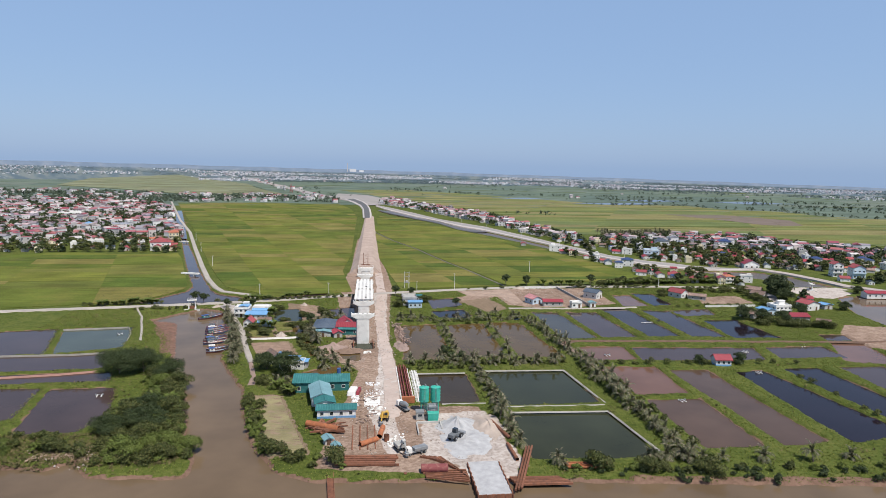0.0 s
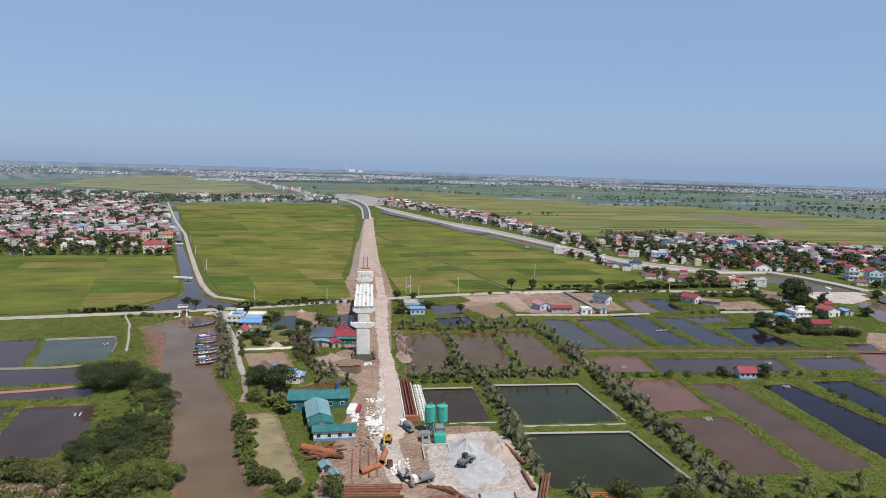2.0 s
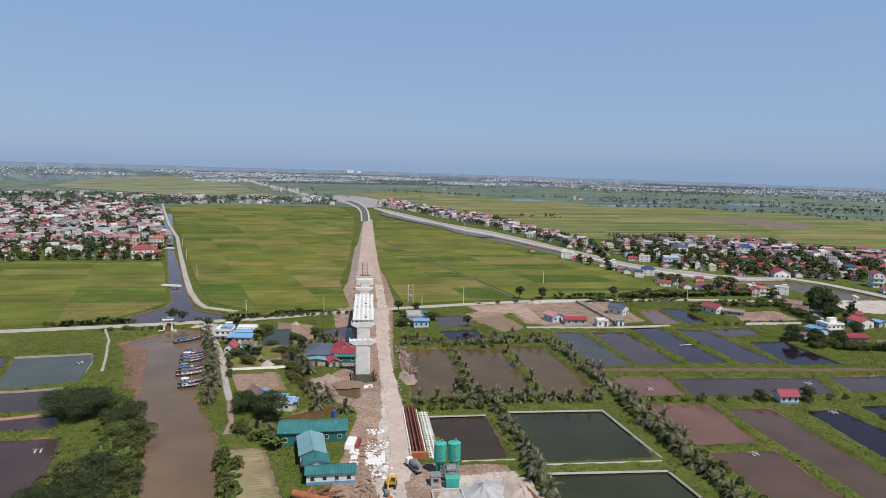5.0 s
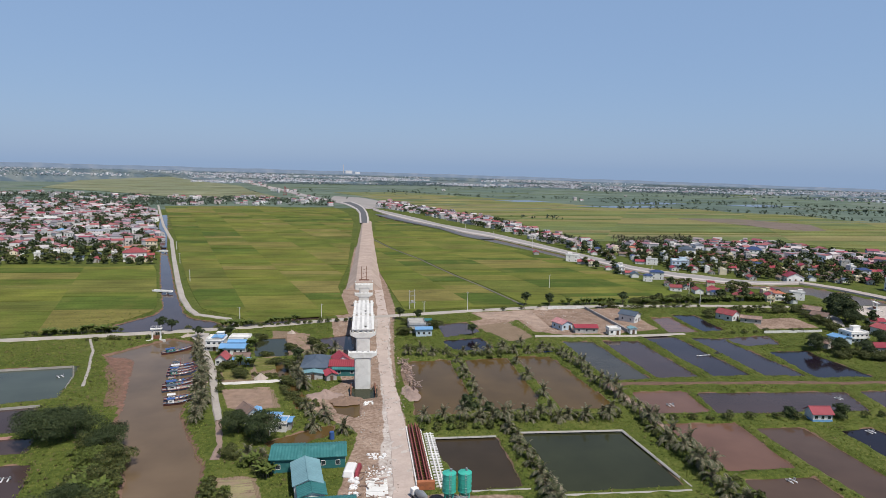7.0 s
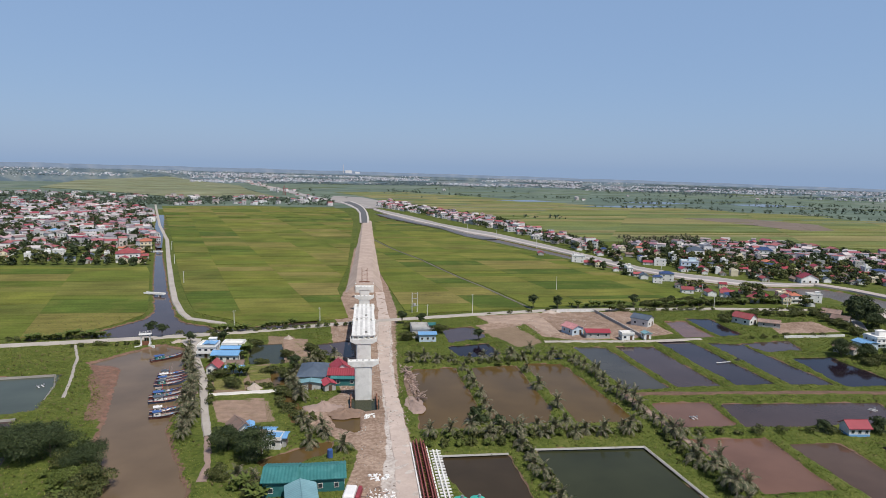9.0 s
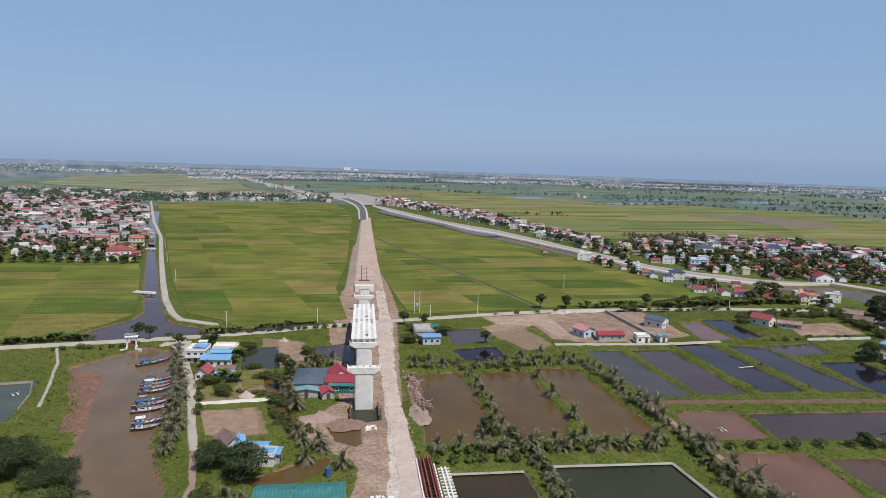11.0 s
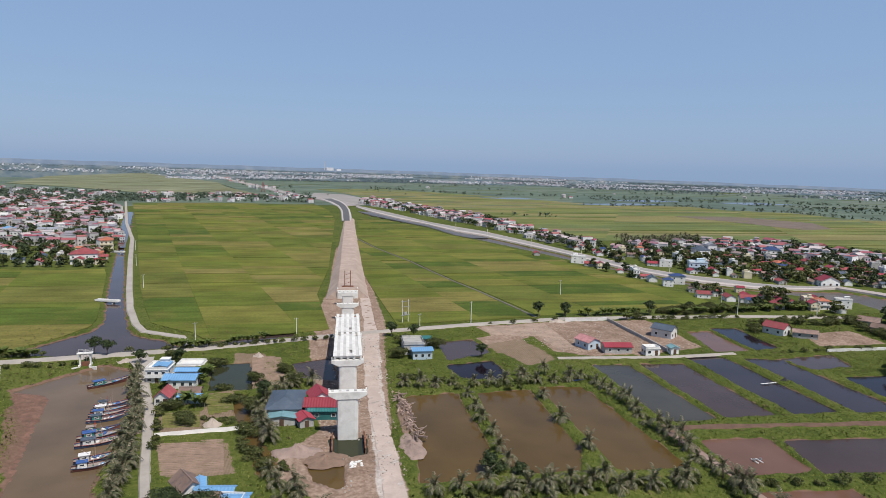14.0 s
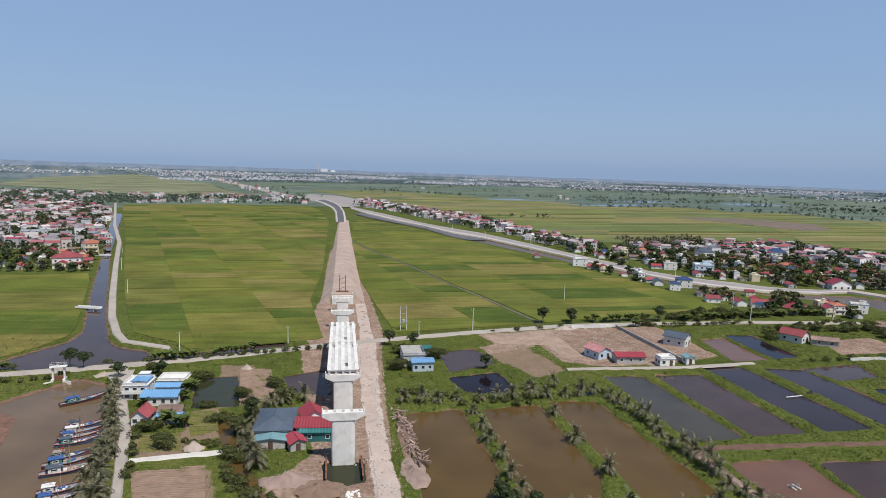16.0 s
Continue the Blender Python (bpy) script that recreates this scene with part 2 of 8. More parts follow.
RICE = crop("rice", [(0.085, 0.108, 0.019), (0.122, 0.132, 0.025), (0.061, 0.089, 0.017), (0.132, 0.137, 0.030), (0.098, 0.119, 0.022), (0.149, 0.135, 0.039), (0.109, 0.124, 0.024), (0.140, 0.140, 0.033), (0.071, 0.099, 0.018), (0.122, 0.126, 0.031), (0.164, 0.144, 0.046), (0.100, 0.114, 0.025)], 1.0)
# The two distant rice mixes carry painted haze: paler, greyer base colours.
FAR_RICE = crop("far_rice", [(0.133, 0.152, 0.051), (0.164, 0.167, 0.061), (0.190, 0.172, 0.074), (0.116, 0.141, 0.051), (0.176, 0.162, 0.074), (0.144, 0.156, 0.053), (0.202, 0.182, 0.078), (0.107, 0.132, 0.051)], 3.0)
HAZED_RICE = crop("hazed_rice", [(0.162, 0.178, 0.106), (0.175, 0.186, 0.114), (0.167, 0.181, 0.110), (0.184, 0.189, 0.121)], 4.0)
# This grey-green stands for haze, painted into the far fields' base colours.
HAZED_FIELDS = islands("hazed_fields", [(0.106, 0.140, 0.108), (0.118, 0.151, 0.118), (0.095, 0.129, 0.106), (0.129, 0.155, 0.125), (0.112, 0.146, 0.108)], 0.9, 0.3, 60.0, 0.1, stepped=True)
PLOUGHED = islands("ploughed", [(0.155, 0.125, 0.100), (0.170, 0.135, 0.115), (0.145, 0.125, 0.095)], 0.95, 0.15, 20.0, 0.1)
BROWN_WATER = water("brown_water", (0.132, 0.092, 0.056))
CANAL_WATER = water("canal_water", (0.105, 0.085, 0.070), 0.3, 0.4)
POND_WATERS = {
    "brown": water("pond_water_brown", (0.092, 0.058, 0.021)),
    "red": water("pond_water_red", (0.132, 0.072, 0.050)),
    "umber": water("pond_water_umber", (0.082, 0.052, 0.036)),
    "moss": water("pond_water_moss", (0.054, 0.050, 0.040)),
    "slate": water("pond_water_slate", (0.032, 0.024, 0.027)),
    "green": water("pond_water_green", (0.032, 0.035, 0.017)),
    "blue": water("pond_water_blue", (0.013, 0.009, 0.014)),
    "grey": water("pond_water_grey", (0.056, 0.038, 0.034)),
    "dark": water("pond_water_dark", (0.042, 0.030, 0.017)),
    "teal": water("pond_water_teal", (0.060, 0.070, 0.052)),
}


def distance_material():
    """The hazy end of the plain: haze painted as blue-grey land, with pale specks of far towns."""
    m, n, l, b = nodes_of("hazy_distance")
    geo = n.new("ShaderNodeNewGeometry")
    flat, far = n.new("ShaderNodeSeparateXYZ"), n.new("ShaderNodeVectorMath")
    far.operation = 'LENGTH'
    l.new(geo.outputs["Position"], flat.inputs[0])
    l.new(geo.outputs["Position"], far.inputs[0])
    turn, wide_arc, deep = n.new("ShaderNodeMath"), n.new("ShaderNodeMath"), n.new("ShaderNodeMath")
    turn.operation, wide_arc.operation, deep.operation = 'ARCTAN2', 'MULTIPLY', 'MULTIPLY'
    l.new(flat.outputs[0], turn.inputs[0])
    l.new(flat.outputs[1], turn.inputs[1])
    l.new(turn.outputs[0], wide_arc.inputs[0])
    wide_arc.inputs[1].default_value = 3800
    l.new(far.outputs["Value"], deep.inputs[0])
    deep.inputs[1].default_value = 0.07
    stretch = n.new("ShaderNodeCombineXYZ")
    l.new(wide_arc.outputs[0], stretch.inputs[0])
    l.new(deep.outputs[0], stretch.inputs[1])
    wide, cells, town = n.new("ShaderNodeTexNoise"), n.new("ShaderNodeTexVoronoi"), n.new("ShaderNodeTexNoise")
    wide.inputs["Scale"].default_value, wide.inputs["Detail"].default_value = 0.016, 6
    town.inputs["Scale"].default_value, town.inputs["Detail"].default_value = 0.0022, 3
    cells.inputs["Scale"].default_value = 0.05
    for t in (wide, cells, town):
        l.new(stretch.outputs[0], t.inputs["Vector"])
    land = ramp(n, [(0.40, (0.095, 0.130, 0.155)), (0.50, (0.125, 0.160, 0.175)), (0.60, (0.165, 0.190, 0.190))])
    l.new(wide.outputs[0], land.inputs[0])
    speck = ramp(n, [(0.10, (1, 1, 1)), (0.28, (0, 0, 0))])
    l.new(cells.outputs["Distance"], speck.inputs[0])
    where = ramp(n, [(0.50, (0, 0, 0)), (0.60, (1, 1, 1))])
    l.new(town.outputs[0], where.inputs[0])
    both = n.new("ShaderNodeMath")
    both.operation = 'MULTIPLY'
    l.new(speck.outputs[0], both.inputs[0])
    l.new(where.outputs[0], both.inputs[1])
    mx = n.new("ShaderNodeMix")
    mx.data_type = 'RGBA'
    l.new(both.outputs[0], mx.inputs[0])
    l.new(land.outputs[0], mx.inputs[6])
    mx.inputs[7].default_value = (0.58, 0.60, 0.63, 1)
    flats, last = n.new("ShaderNodeMapRange"), n.new("ShaderNodeMix")     # bare flats beyond the last towns, haze painted into their blue
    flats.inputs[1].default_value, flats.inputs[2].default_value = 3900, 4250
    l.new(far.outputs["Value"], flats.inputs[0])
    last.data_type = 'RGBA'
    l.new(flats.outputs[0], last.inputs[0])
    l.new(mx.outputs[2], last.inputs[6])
    flats_haze = ramp(n, [(0.40, (0.148, 0.192, 0.252)), (0.55, (0.168, 0.212, 0.272)), (0.65, (0.200, 0.235, 0.285))])
    l.new(wide.outputs[0], flats_haze.inputs[0])
    l.new(flats_haze.outputs[0], last.inputs[7])
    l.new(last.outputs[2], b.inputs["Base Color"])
    b.inputs["Roughness"].default_value = 1.0
    b.inputs["Specular IOR Level"].default_value = 0.0
    return m


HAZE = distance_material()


# ---- helpers for building ----
def link_mesh(name, bm, material, parent=None, label="", smooth=False):
    me = bpy.data.meshes.new(name)
    bm.normal_update()
    bm.to_mesh(me)
    bm.free()
    for mt in (material if isinstance(material, (list, tuple)) else [material]):
        me.materials.append(mt)
    if smooth:
        me.polygons.foreach_set("use_smooth", [True] * len(me.polygons))
    ob = new(name, me)
    if parent is not None:
        ob.parent = parent
    return tagged(ob, label)


def part(name, bm, material, parent, label=""):
    return link_mesh(name, bm, material, parent, label)


def raw(name, verts, faces, material, parent=None, smooth=False):
    me = bpy.data.meshes.new(name)
    me.from_pydata(verts, [], faces)
    for mt in (material if isinstance(material, (list, tuple)) else [material]):
        me.materials.append(mt)
    if smooth:
        me.polygons.foreach_set("use_smooth", [True] * len(me.polygons))
    ob = new(name, me)
    if parent is not None:
        ob.parent = parent
    return ob


def box(bm, cx, cy, z0, sx, sy, sz, rz=0.0, bevel=0.0, top=1.0):
    """A box on z0, its top scaled by top."""
    m = Matrix.Translation((cx, cy, z0)) @ Matrix.Rotation(rz, 4, 'Z')
    vs = []
    for z, k in ((0, 1.0), (sz, top)):
        for x, y in ((-1, -1), (1, -1), (1, 1), (-1, 1)):
            vs.append(bm.verts.new(m @ Vector((x * sx / 2 * k, y * sy / 2 * k, z))))
    fs = [bm.faces.new([vs[i] for i in f]) for f in ((3, 2, 1, 0), (4, 5, 6, 7), (0, 1, 5, 4), (1, 2, 6, 5), (2, 3, 7, 6), (3, 0, 4, 7))]
    if bevel:
        bmesh.ops.bevel(bm, geom=list({e for f in fs for e in f.edges}), offset=bevel, segments=1, affect='EDGES')
    return vs


def tube(bm, a, b, r0, r1=None, sides=8, cap=True):
    """A round bar from a to b."""
    a, b = Vector(a), Vector(b)
    r1 = r0 if r1 is None else r1
    q = (b - a).to_track_quat('Z', 'Y')
    rings = []
    for p, r in ((a, r0), (b, r1)):
        rings.append([bm.verts.new(p + q @ Vector((r * math.cos(k * math.tau / sides), r * math.sin(k * math.tau / sides), 0))) for k in range(sides)])
    for k in range(sides):
        bm.faces.new((rings[0][k], rings[0][(k + 1) % sides], rings[1][(k + 1) % sides], rings[1][k]))
    if cap:
        bm.faces.new(rings[0][::-1])
        bm.faces.new(rings[1])


def empty(name, label, category, m=None, group=""):
    ob = new(name)
    ob.empty_display_size = 0.2
    if m is not None:
        ob.matrix_world = m
    return tagged(ob, label, category, group)


def ribbon(name, line, width, z, material, label, thick=0.35, uneven=0.0, category="road"):
    """A road of given width along a line, a slab with sides. width may be a pair, from its start to its end."""
    w0, w1 = width if isinstance(width, tuple) else (width, width)
    pts = []
    for (x0, y0), (x1, y1) in zip(line, line[1:]):
        steps = max(1, int(math.hypot(x1 - x0, y1 - y0) / 8))
        pts += [(x0 + (x1 - x0) * k / steps, y0 + (y1 - y0) * k / steps) for k in range(steps)]
    pts.append(line[-1])
    verts, faces = [], []
    rng = random.Random(len(pts))
    for k, (x, y) in enumerate(pts):
        ax, ay = pts[max(0, k - 1)]
        bx, by = pts[min(len(pts) - 1, k + 1)]
        d = math.hypot(bx - ax, by - ay)
        nx, ny = -(by - ay) / d, (bx - ax) / d
        w = (w0 + (w1 - w0) * k / (len(pts) - 1)) / 2
        a, c = w + rng.uniform(-uneven, uneven), w + rng.uniform(-uneven, uneven)
        verts += [(x + nx * a, y + ny * a, z), (x - nx * c, y - ny * c, z), (x + nx * (a + 0.4), y + ny * (a + 0.4), z - thick), (x - nx * (c + 0.4), y - ny * (c + 0.4), z - thick)]
        if k:
            p, q = 4 * (k - 1), 4 * k
            faces += [(p, p + 1, q + 1, q), (p + 2, p, q, q + 2), (p + 1, p + 3, q + 3, q + 1)]
    keep_clear(pts, max(w0, w1) / 2 + 0.7)
    ob = raw(name, verts, faces, material)
    return tagged(ob, label, category, kind="structure")


def keep_clear(pts, far):
    """No grass grows within far of the line."""
    for (ax, ay), (bx, by) in zip(pts, pts[1:]):
        i0, i1 = np.searchsorted(LAND['xs'], (min(ax, bx) - far, max(ax, bx) + far))
        j0, j1 = np.searchsorted(LAND['ys'], (min(ay, by) - far, max(ay, by) + far))
        gx, gy = np.meshgrid(LAND['xs'][i0:i1], LAND['ys'][j0:j1])
        u = np.clip(((gx - ax) * (bx - ax) + (gy - ay) * (by - ay)) / ((bx - ax) ** 2 + (by - ay) ** 2 + 1e-9), 0, 1)
        LAND['mask'][j0:j1, i0:i1, 0][np.hypot(gx - ax - u * (bx - ax), gy - ay - u * (by - ay)) < far] = 1


def inside(poly, x, y):
    """How far points lie inside a polygon, negative outside (numpy arrays)."""
    d = np.full(np.shape(x), 1e9)
    s = np.zeros(np.shape(x), bool)
    n = len(poly)
    for k in range(n):
        (ax, ay), (bx, by) = poly[k], poly[(k + 1) % n]
        ex, ey = bx - ax, by - ay
        u = np.clip(((x - ax) * ex + (y - ay) * ey) / (ex * ex + ey * ey + 1e-9), 0, 1)
        d = np.minimum(d, np.hypot(x - ax - u * ex, y - ay - u * ey))
        if ey:
            s ^= ((ay > y) != (by > y)) & (x < (bx - ax) * (y - ay) / ey + ax)
    return np.where(s, d, -d)


# ---- water bodies ----
PONDS = []


def pond(tint, *poly):
    PONDS.append((tint, poly))


pond("moss", (96.2, 77.8), (108.2, 76.0), (111.6, 24.8), (97.4, 24.2))
pond("grey", (115.2, 76.4), (130.4, 75.9), (132.4, 25.6), (117.2, 25.6))
pond("slate", (138.6, 84.4), (152.3, 82.4), (154.6, 26.2), (140.6, 26.0))
pond("slate", (161.2, 80.0), (174.2, 76.6), (177.1, 23.5), (162.4, 24.6))
pond("blue", (185.3, 54.9), (201.8, 54.1), (203.8, 20.0), (181.4, 21.3))
pond("grey", (177.2, 77.9), (200.9, 81.2), (197.1, 67.3), (179.6, 65.5))
pond("red", (100.0, 9.6), (117.8, 8.8), (116.8, -8.9), (98.4, -8.9))
pond("grey", (123.4, 6.6), (178.0, 3.3), (173.4, -12.7), (120.8, -10.8))
pond("grey", (186.0, 2.8), (213.7, 2.9), (211.7, -11.9), (183.4, -11.7))
pond("red", (97.5, -19.1), (119.4, -20.6), (118.2, -49.1), (100.2, -49.5))
pond("umber", (101.4, -56.3), (119.1, -56.5), (118.8, -93.1), (102.3, -93.2))
pond("umber", (125.5, -25.0), (139.0, -25.8), (140.2, -92.0), (127.2, -93.4))
pond("blue", (152.0, -29.3), (162.3, -28.5), (170.4, -88.5), (149.1, -93.3))
pond("blue", (174.2, -26.5), (188.0, -26.7), (190.2, -76.5), (175.7, -82.8))
pond("grey", (199.5, -26.7), (218.0, -26.5), (225.0, -60.0), (197.8, -73.1))
pond("green", (50.7, -22.2), (79.9, -22.9), (81.9, -55.8), (50.8, -56.0))
pond("green", (50.1, -64.4), (81.6, -65.4), (83.8, -93.5), (79.6, -97.1), (49.7, -95.2))
pond("dark", (21.5, -24.2), (40.2, -24.2), (40.3, -52.1), (28.8, -52.8))
pond("brown", (21.3, 51.3), (36.6, 52.8), (38.1, 13.6), (34.0, -3.6), (19.7, -3.5))
pond("brown", (45.8, 52.3), (61.4, 53.8), (62.4, 9.4), (57.8, -2.0), (42.6, -1.8))
pond("brown", (68.0, 56.1), (81.0, 54.4), (86.5, -3.5), (69.4, -2.7))
pond("grey", (41.2, 113.9), (55.4, 115.7), (58.8, 97.4), (42.1, 89.8))
pond("blue", (40.3, 82.5), (57.1, 85.7), (59.0, 70.1), (53.3, 65.9), (43.4, 68.6))
pond("red", (160.6, 120.4), (170.3, 121.3), (168.9, 91.4), (155.3, 90.5))
pond("blue", (175.5, 126.6), (186.5, 125.6), (185.5, 94.3), (174.6, 91.6))
pond("green", (-45.2, 90.5), (-34.3, 91.6), (-29.8, 64.0), (-41.8, 64.5))
pond("grey", (-16.6, 89.8), (-4.7, 94.6), (-2.5, 70.6), (-13.4, 74.9))
pond("grey", (-177.6, 47.4), (-142.3, 53.4), (-130.4, 14.7), (-161.9, 12.1))
pond("teal", (-137.0, 53.3), (-109.3, 55.9), (-102.1, 21.2), (-125.0, 14.8))
pond("grey", (-160.5, 9.8), (-104.3, 12.3), (-99.7, -6.5), (-149.2, -9.7))
pond("grey", (-146.6, -14.3), (-94.0, -12.9), (-91.7, -21.3), (-141.5, -23.1))
pond("grey", (-145.2, -29.0), (-111.6, -29.3), (-107.7, -55.9), (-121.1, -63.6))
pond("grey", (-106.0, -30.8), (-86.5, -30.0), (-79.7, -54.5), (-83.7, -67.1), (-99.6, -67.0))
pond("green", (-2.5, 22.1), (5.7, 21.1), (5.4, 13.0), (-1.7, 11.7))
pond("brown", (-25.5, -21.1), (-17.7, -16.2), (-8.4, -10.9), (-8.8, -16.6), (-22.1, -26.2))
pond("brown", (-7.8, 8.5), (-0.8, 8.4), (-0.9, -3.7), (-5.3, -0.5))
pond("brown", (-33.9, 58.6), (-31.3, 58.4), (-23.8, 28.3), (-16.5, 7.0), (-18.8, 4.6), (-26.3, 28.5))
pond("red", (224.2, 8.9), (237.0, 8.1), (232.1, -13.2), (223.2, -23.0), (209.2, -18.2))
pond("grey", (-56.2, 120.3), (-36.2, 126.8), (-21.3, 132.8), (-21.0, 128.6), (-35.6, 122.1), (-54.8, 115.8))
pond("grey", (228.3, 22.8), (239.5, 22.1), (236.6, 13.0), (225.8, 12.7))
CREEK = [(-105, 70), (-85.5, 36), (-73.5, -6), (-60.5, -38), (-51.5, -71.5), (-44.5, -90), (-44.5, -98), (-68, -95.5), (-75, -86),
         (-81, -90), (-100, -87), (-180, -78), (-600, -50), (-600, -600), (700, -600), (700, -160), (178, -121), (140, -118), (69, -110), (46, -107),
         (-5, -103.5), (-12.5, -102), (-20.5, -97), (-29.5, -80.5), (-37.5, -51), (-40.5, -34), (-54.8, 0), (-62, 42), (-66.5, 64), (-73, 88), (-85, 95.5)]
CANAL = [(-124.7, 109), (-118.8, 120), (-112, 132.5), (-106.5, 143.5), (-106.5, 157), (-114.5, 183), (-131.5, 238), (-153, 311), (-182, 413), (-215, 520), (-292, 790),
         (-282, 790), (-206, 520), (-176, 413), (-154, 341), (-136, 284), (-116, 217.5), (-101.5, 174), (-92, 147), (-88.5, 139), (-82, 132), (-72, 126.5), (-62.5, 114.8), (-78, 109.8), (-105, 105.5)]
EAST_CANAL = [(27, 850), (47, 767), (78, 681), (105, 610), (122, 521), (142, 477), (158, 430), (178, 370), (190, 330), (203, 290), (212, 266), (221, 245), (230, 228), (244, 220), (257, 212), (270, 203), (289, 184), (298, 174), (295, 145),
              (331, 142), (331, 165), (325, 188), (315, 205), (293, 208), (276, 211), (260, 215.5), (247, 225.5), (235, 237.5), (225, 254), (215, 274), (206, 299), (198, 331), (190, 372), (178, 412), (165, 458), (149, 511), (127, 555), (107, 633), (80, 711), (49, 827)]
SOUTH_EAST_CREEK = [(295, 88), (306, 108), (321, 115), (345, 104), (420, 120), (420, 20), (277, 26), (283, 65)]
CHANNELS = [CREEK, CANAL, EAST_CANAL, SOUTH_EAST_CREEK]


# ---- ground ----
def steps_out(lo, hi, fine, far_lo, far_hi):
    v = list(np.arange(lo, hi + 0.01, fine))
    d = fine
    while v[-1] < far_hi:
        d *= 1.16
        v.append(v[-1] + d)
    d = fine
    while v[0] > far_lo:
        d *= 1.16
        v.insert(0, v[0] - d)
    return np.array(v)


def far_rise(x, y):
    """The last of the plain, raised and drawn together to fit the camera's view of the horizon, within the clipping
    distance.
    """
    r = np.hypot(x, y + 190)
    end = 1.35e-4 + (np.degrees(np.arctan2(x, y + 190)).clip(-45, 45) - 7) * 2.7e-6
    k = 1 / 2500 + (end - 1 / 2500) * np.clip((r - 2500) / 2400, 0, 1)
    return np.where(r > 4850, -90, np.where(r > 2500, 78 - r * 78 * k, 0))


DRY = []       # (channel, polygon, strength, softness)


def cover(channel, *poly, soft=2.0):
    DRY.append((channel, poly, soft))


cover(0, (256, 40), (290, 30), (290, -8), (240, -5), (233, 4), (241, 25))
cover(1, (288, 143), (335, 140), (325, 118), (300, 104), (288, 112))
# site yard, dirt road and embankment foot
cover(0, (-14, 128.4), (19, 129.4), (15.2, 59.5), (13.8, 20), (14.6, 0), (15.5, -55.4), (40, -58.1), (46, -101.2), (30, -104.8), (-12, -97.7), (-6, -61.8), (0, -18), (-18, 6), (-6, 28.2))
cover(1, (8, 127.8), (16.5, 127.5), (13.6, 59.6), (13.2, 22), (14.2, 5), (15, -35.4), (14, -60), (11.5, -66), (13, -90), (8, -91), (3, -60), (8, -15), (8.5, 59.8))
cover(1, (21, -65), (41, -61.1), (45, -97.2), (38, -117), (29, -116.8), (27, -98.7), (18.5, -94), (19, -76), soft=4.0)
cover(0, (-9.4, 121), (-12.6, 145), (-10.6, 180), (-6.6, 232), (-5.5, 316), (-3, 420), (16, 420), (17.5, 316), (19.2, 230), (20.4, 178), (20.7, 142), (19, 119))
cover(0, (62, 137.3), (110, 144), (128, 88.5), (97, 88), (86, 96), (84, 118), (66, 121))
cover(0, (108, 143.1), (150, 143.9), (152, 95.9), (118, 86.8))
cover(2, (-40.6, 104), (-29, 103), (-24, 64), (-34.4, 62), soft=1.2)
cover(2, (-48, 23), (-30, 22), (-25, 4.4), (-41, 4.2), soft=1.2)
cover(2, (-52.5, 44.6), (-39.7, 45), (-37, 28.6), (-49.6, 31), soft=1.2)
cover(2, (-42.5, 60), (-34.4, 62), (-31, 40.6), (-39, 39), soft=1.2)
cover(2, (-36.6, -42), (-26, -42.8), (-13, -89), (-25, -90.6), (-30.7, -70.8), soft=1.2)
cover(3, (92.5, 21), (94.5, 21), (97, -16), (94.5, -16))
cover(0, (-84, -77.7), (-72, -78.1), (-70, -92.1), (-76, -85.9), (-88, -86.6))
cover(3, (-97, 61), (-92, 52), (-83, 31), (-79, 10), (-82.5, 10), (-88, 30), (-98, 53))
cover(0, (232, 3), (300, 31.9), (330, 11.1), (300, -38.1))
cover(3, (70, -108.5), (140, -116), (230, -124), (230, -127), (140, -120), (70, -112.5))
cover(2, (58, 109), (78, 115), (84, 84), (70, 78), soft=6)
cover(0, (58, 118), (80, 125), (82, 116), (60, 108))
cover(0, (212, 112.5), (240, 115.5), (240, 93.5), (205, 92.5))


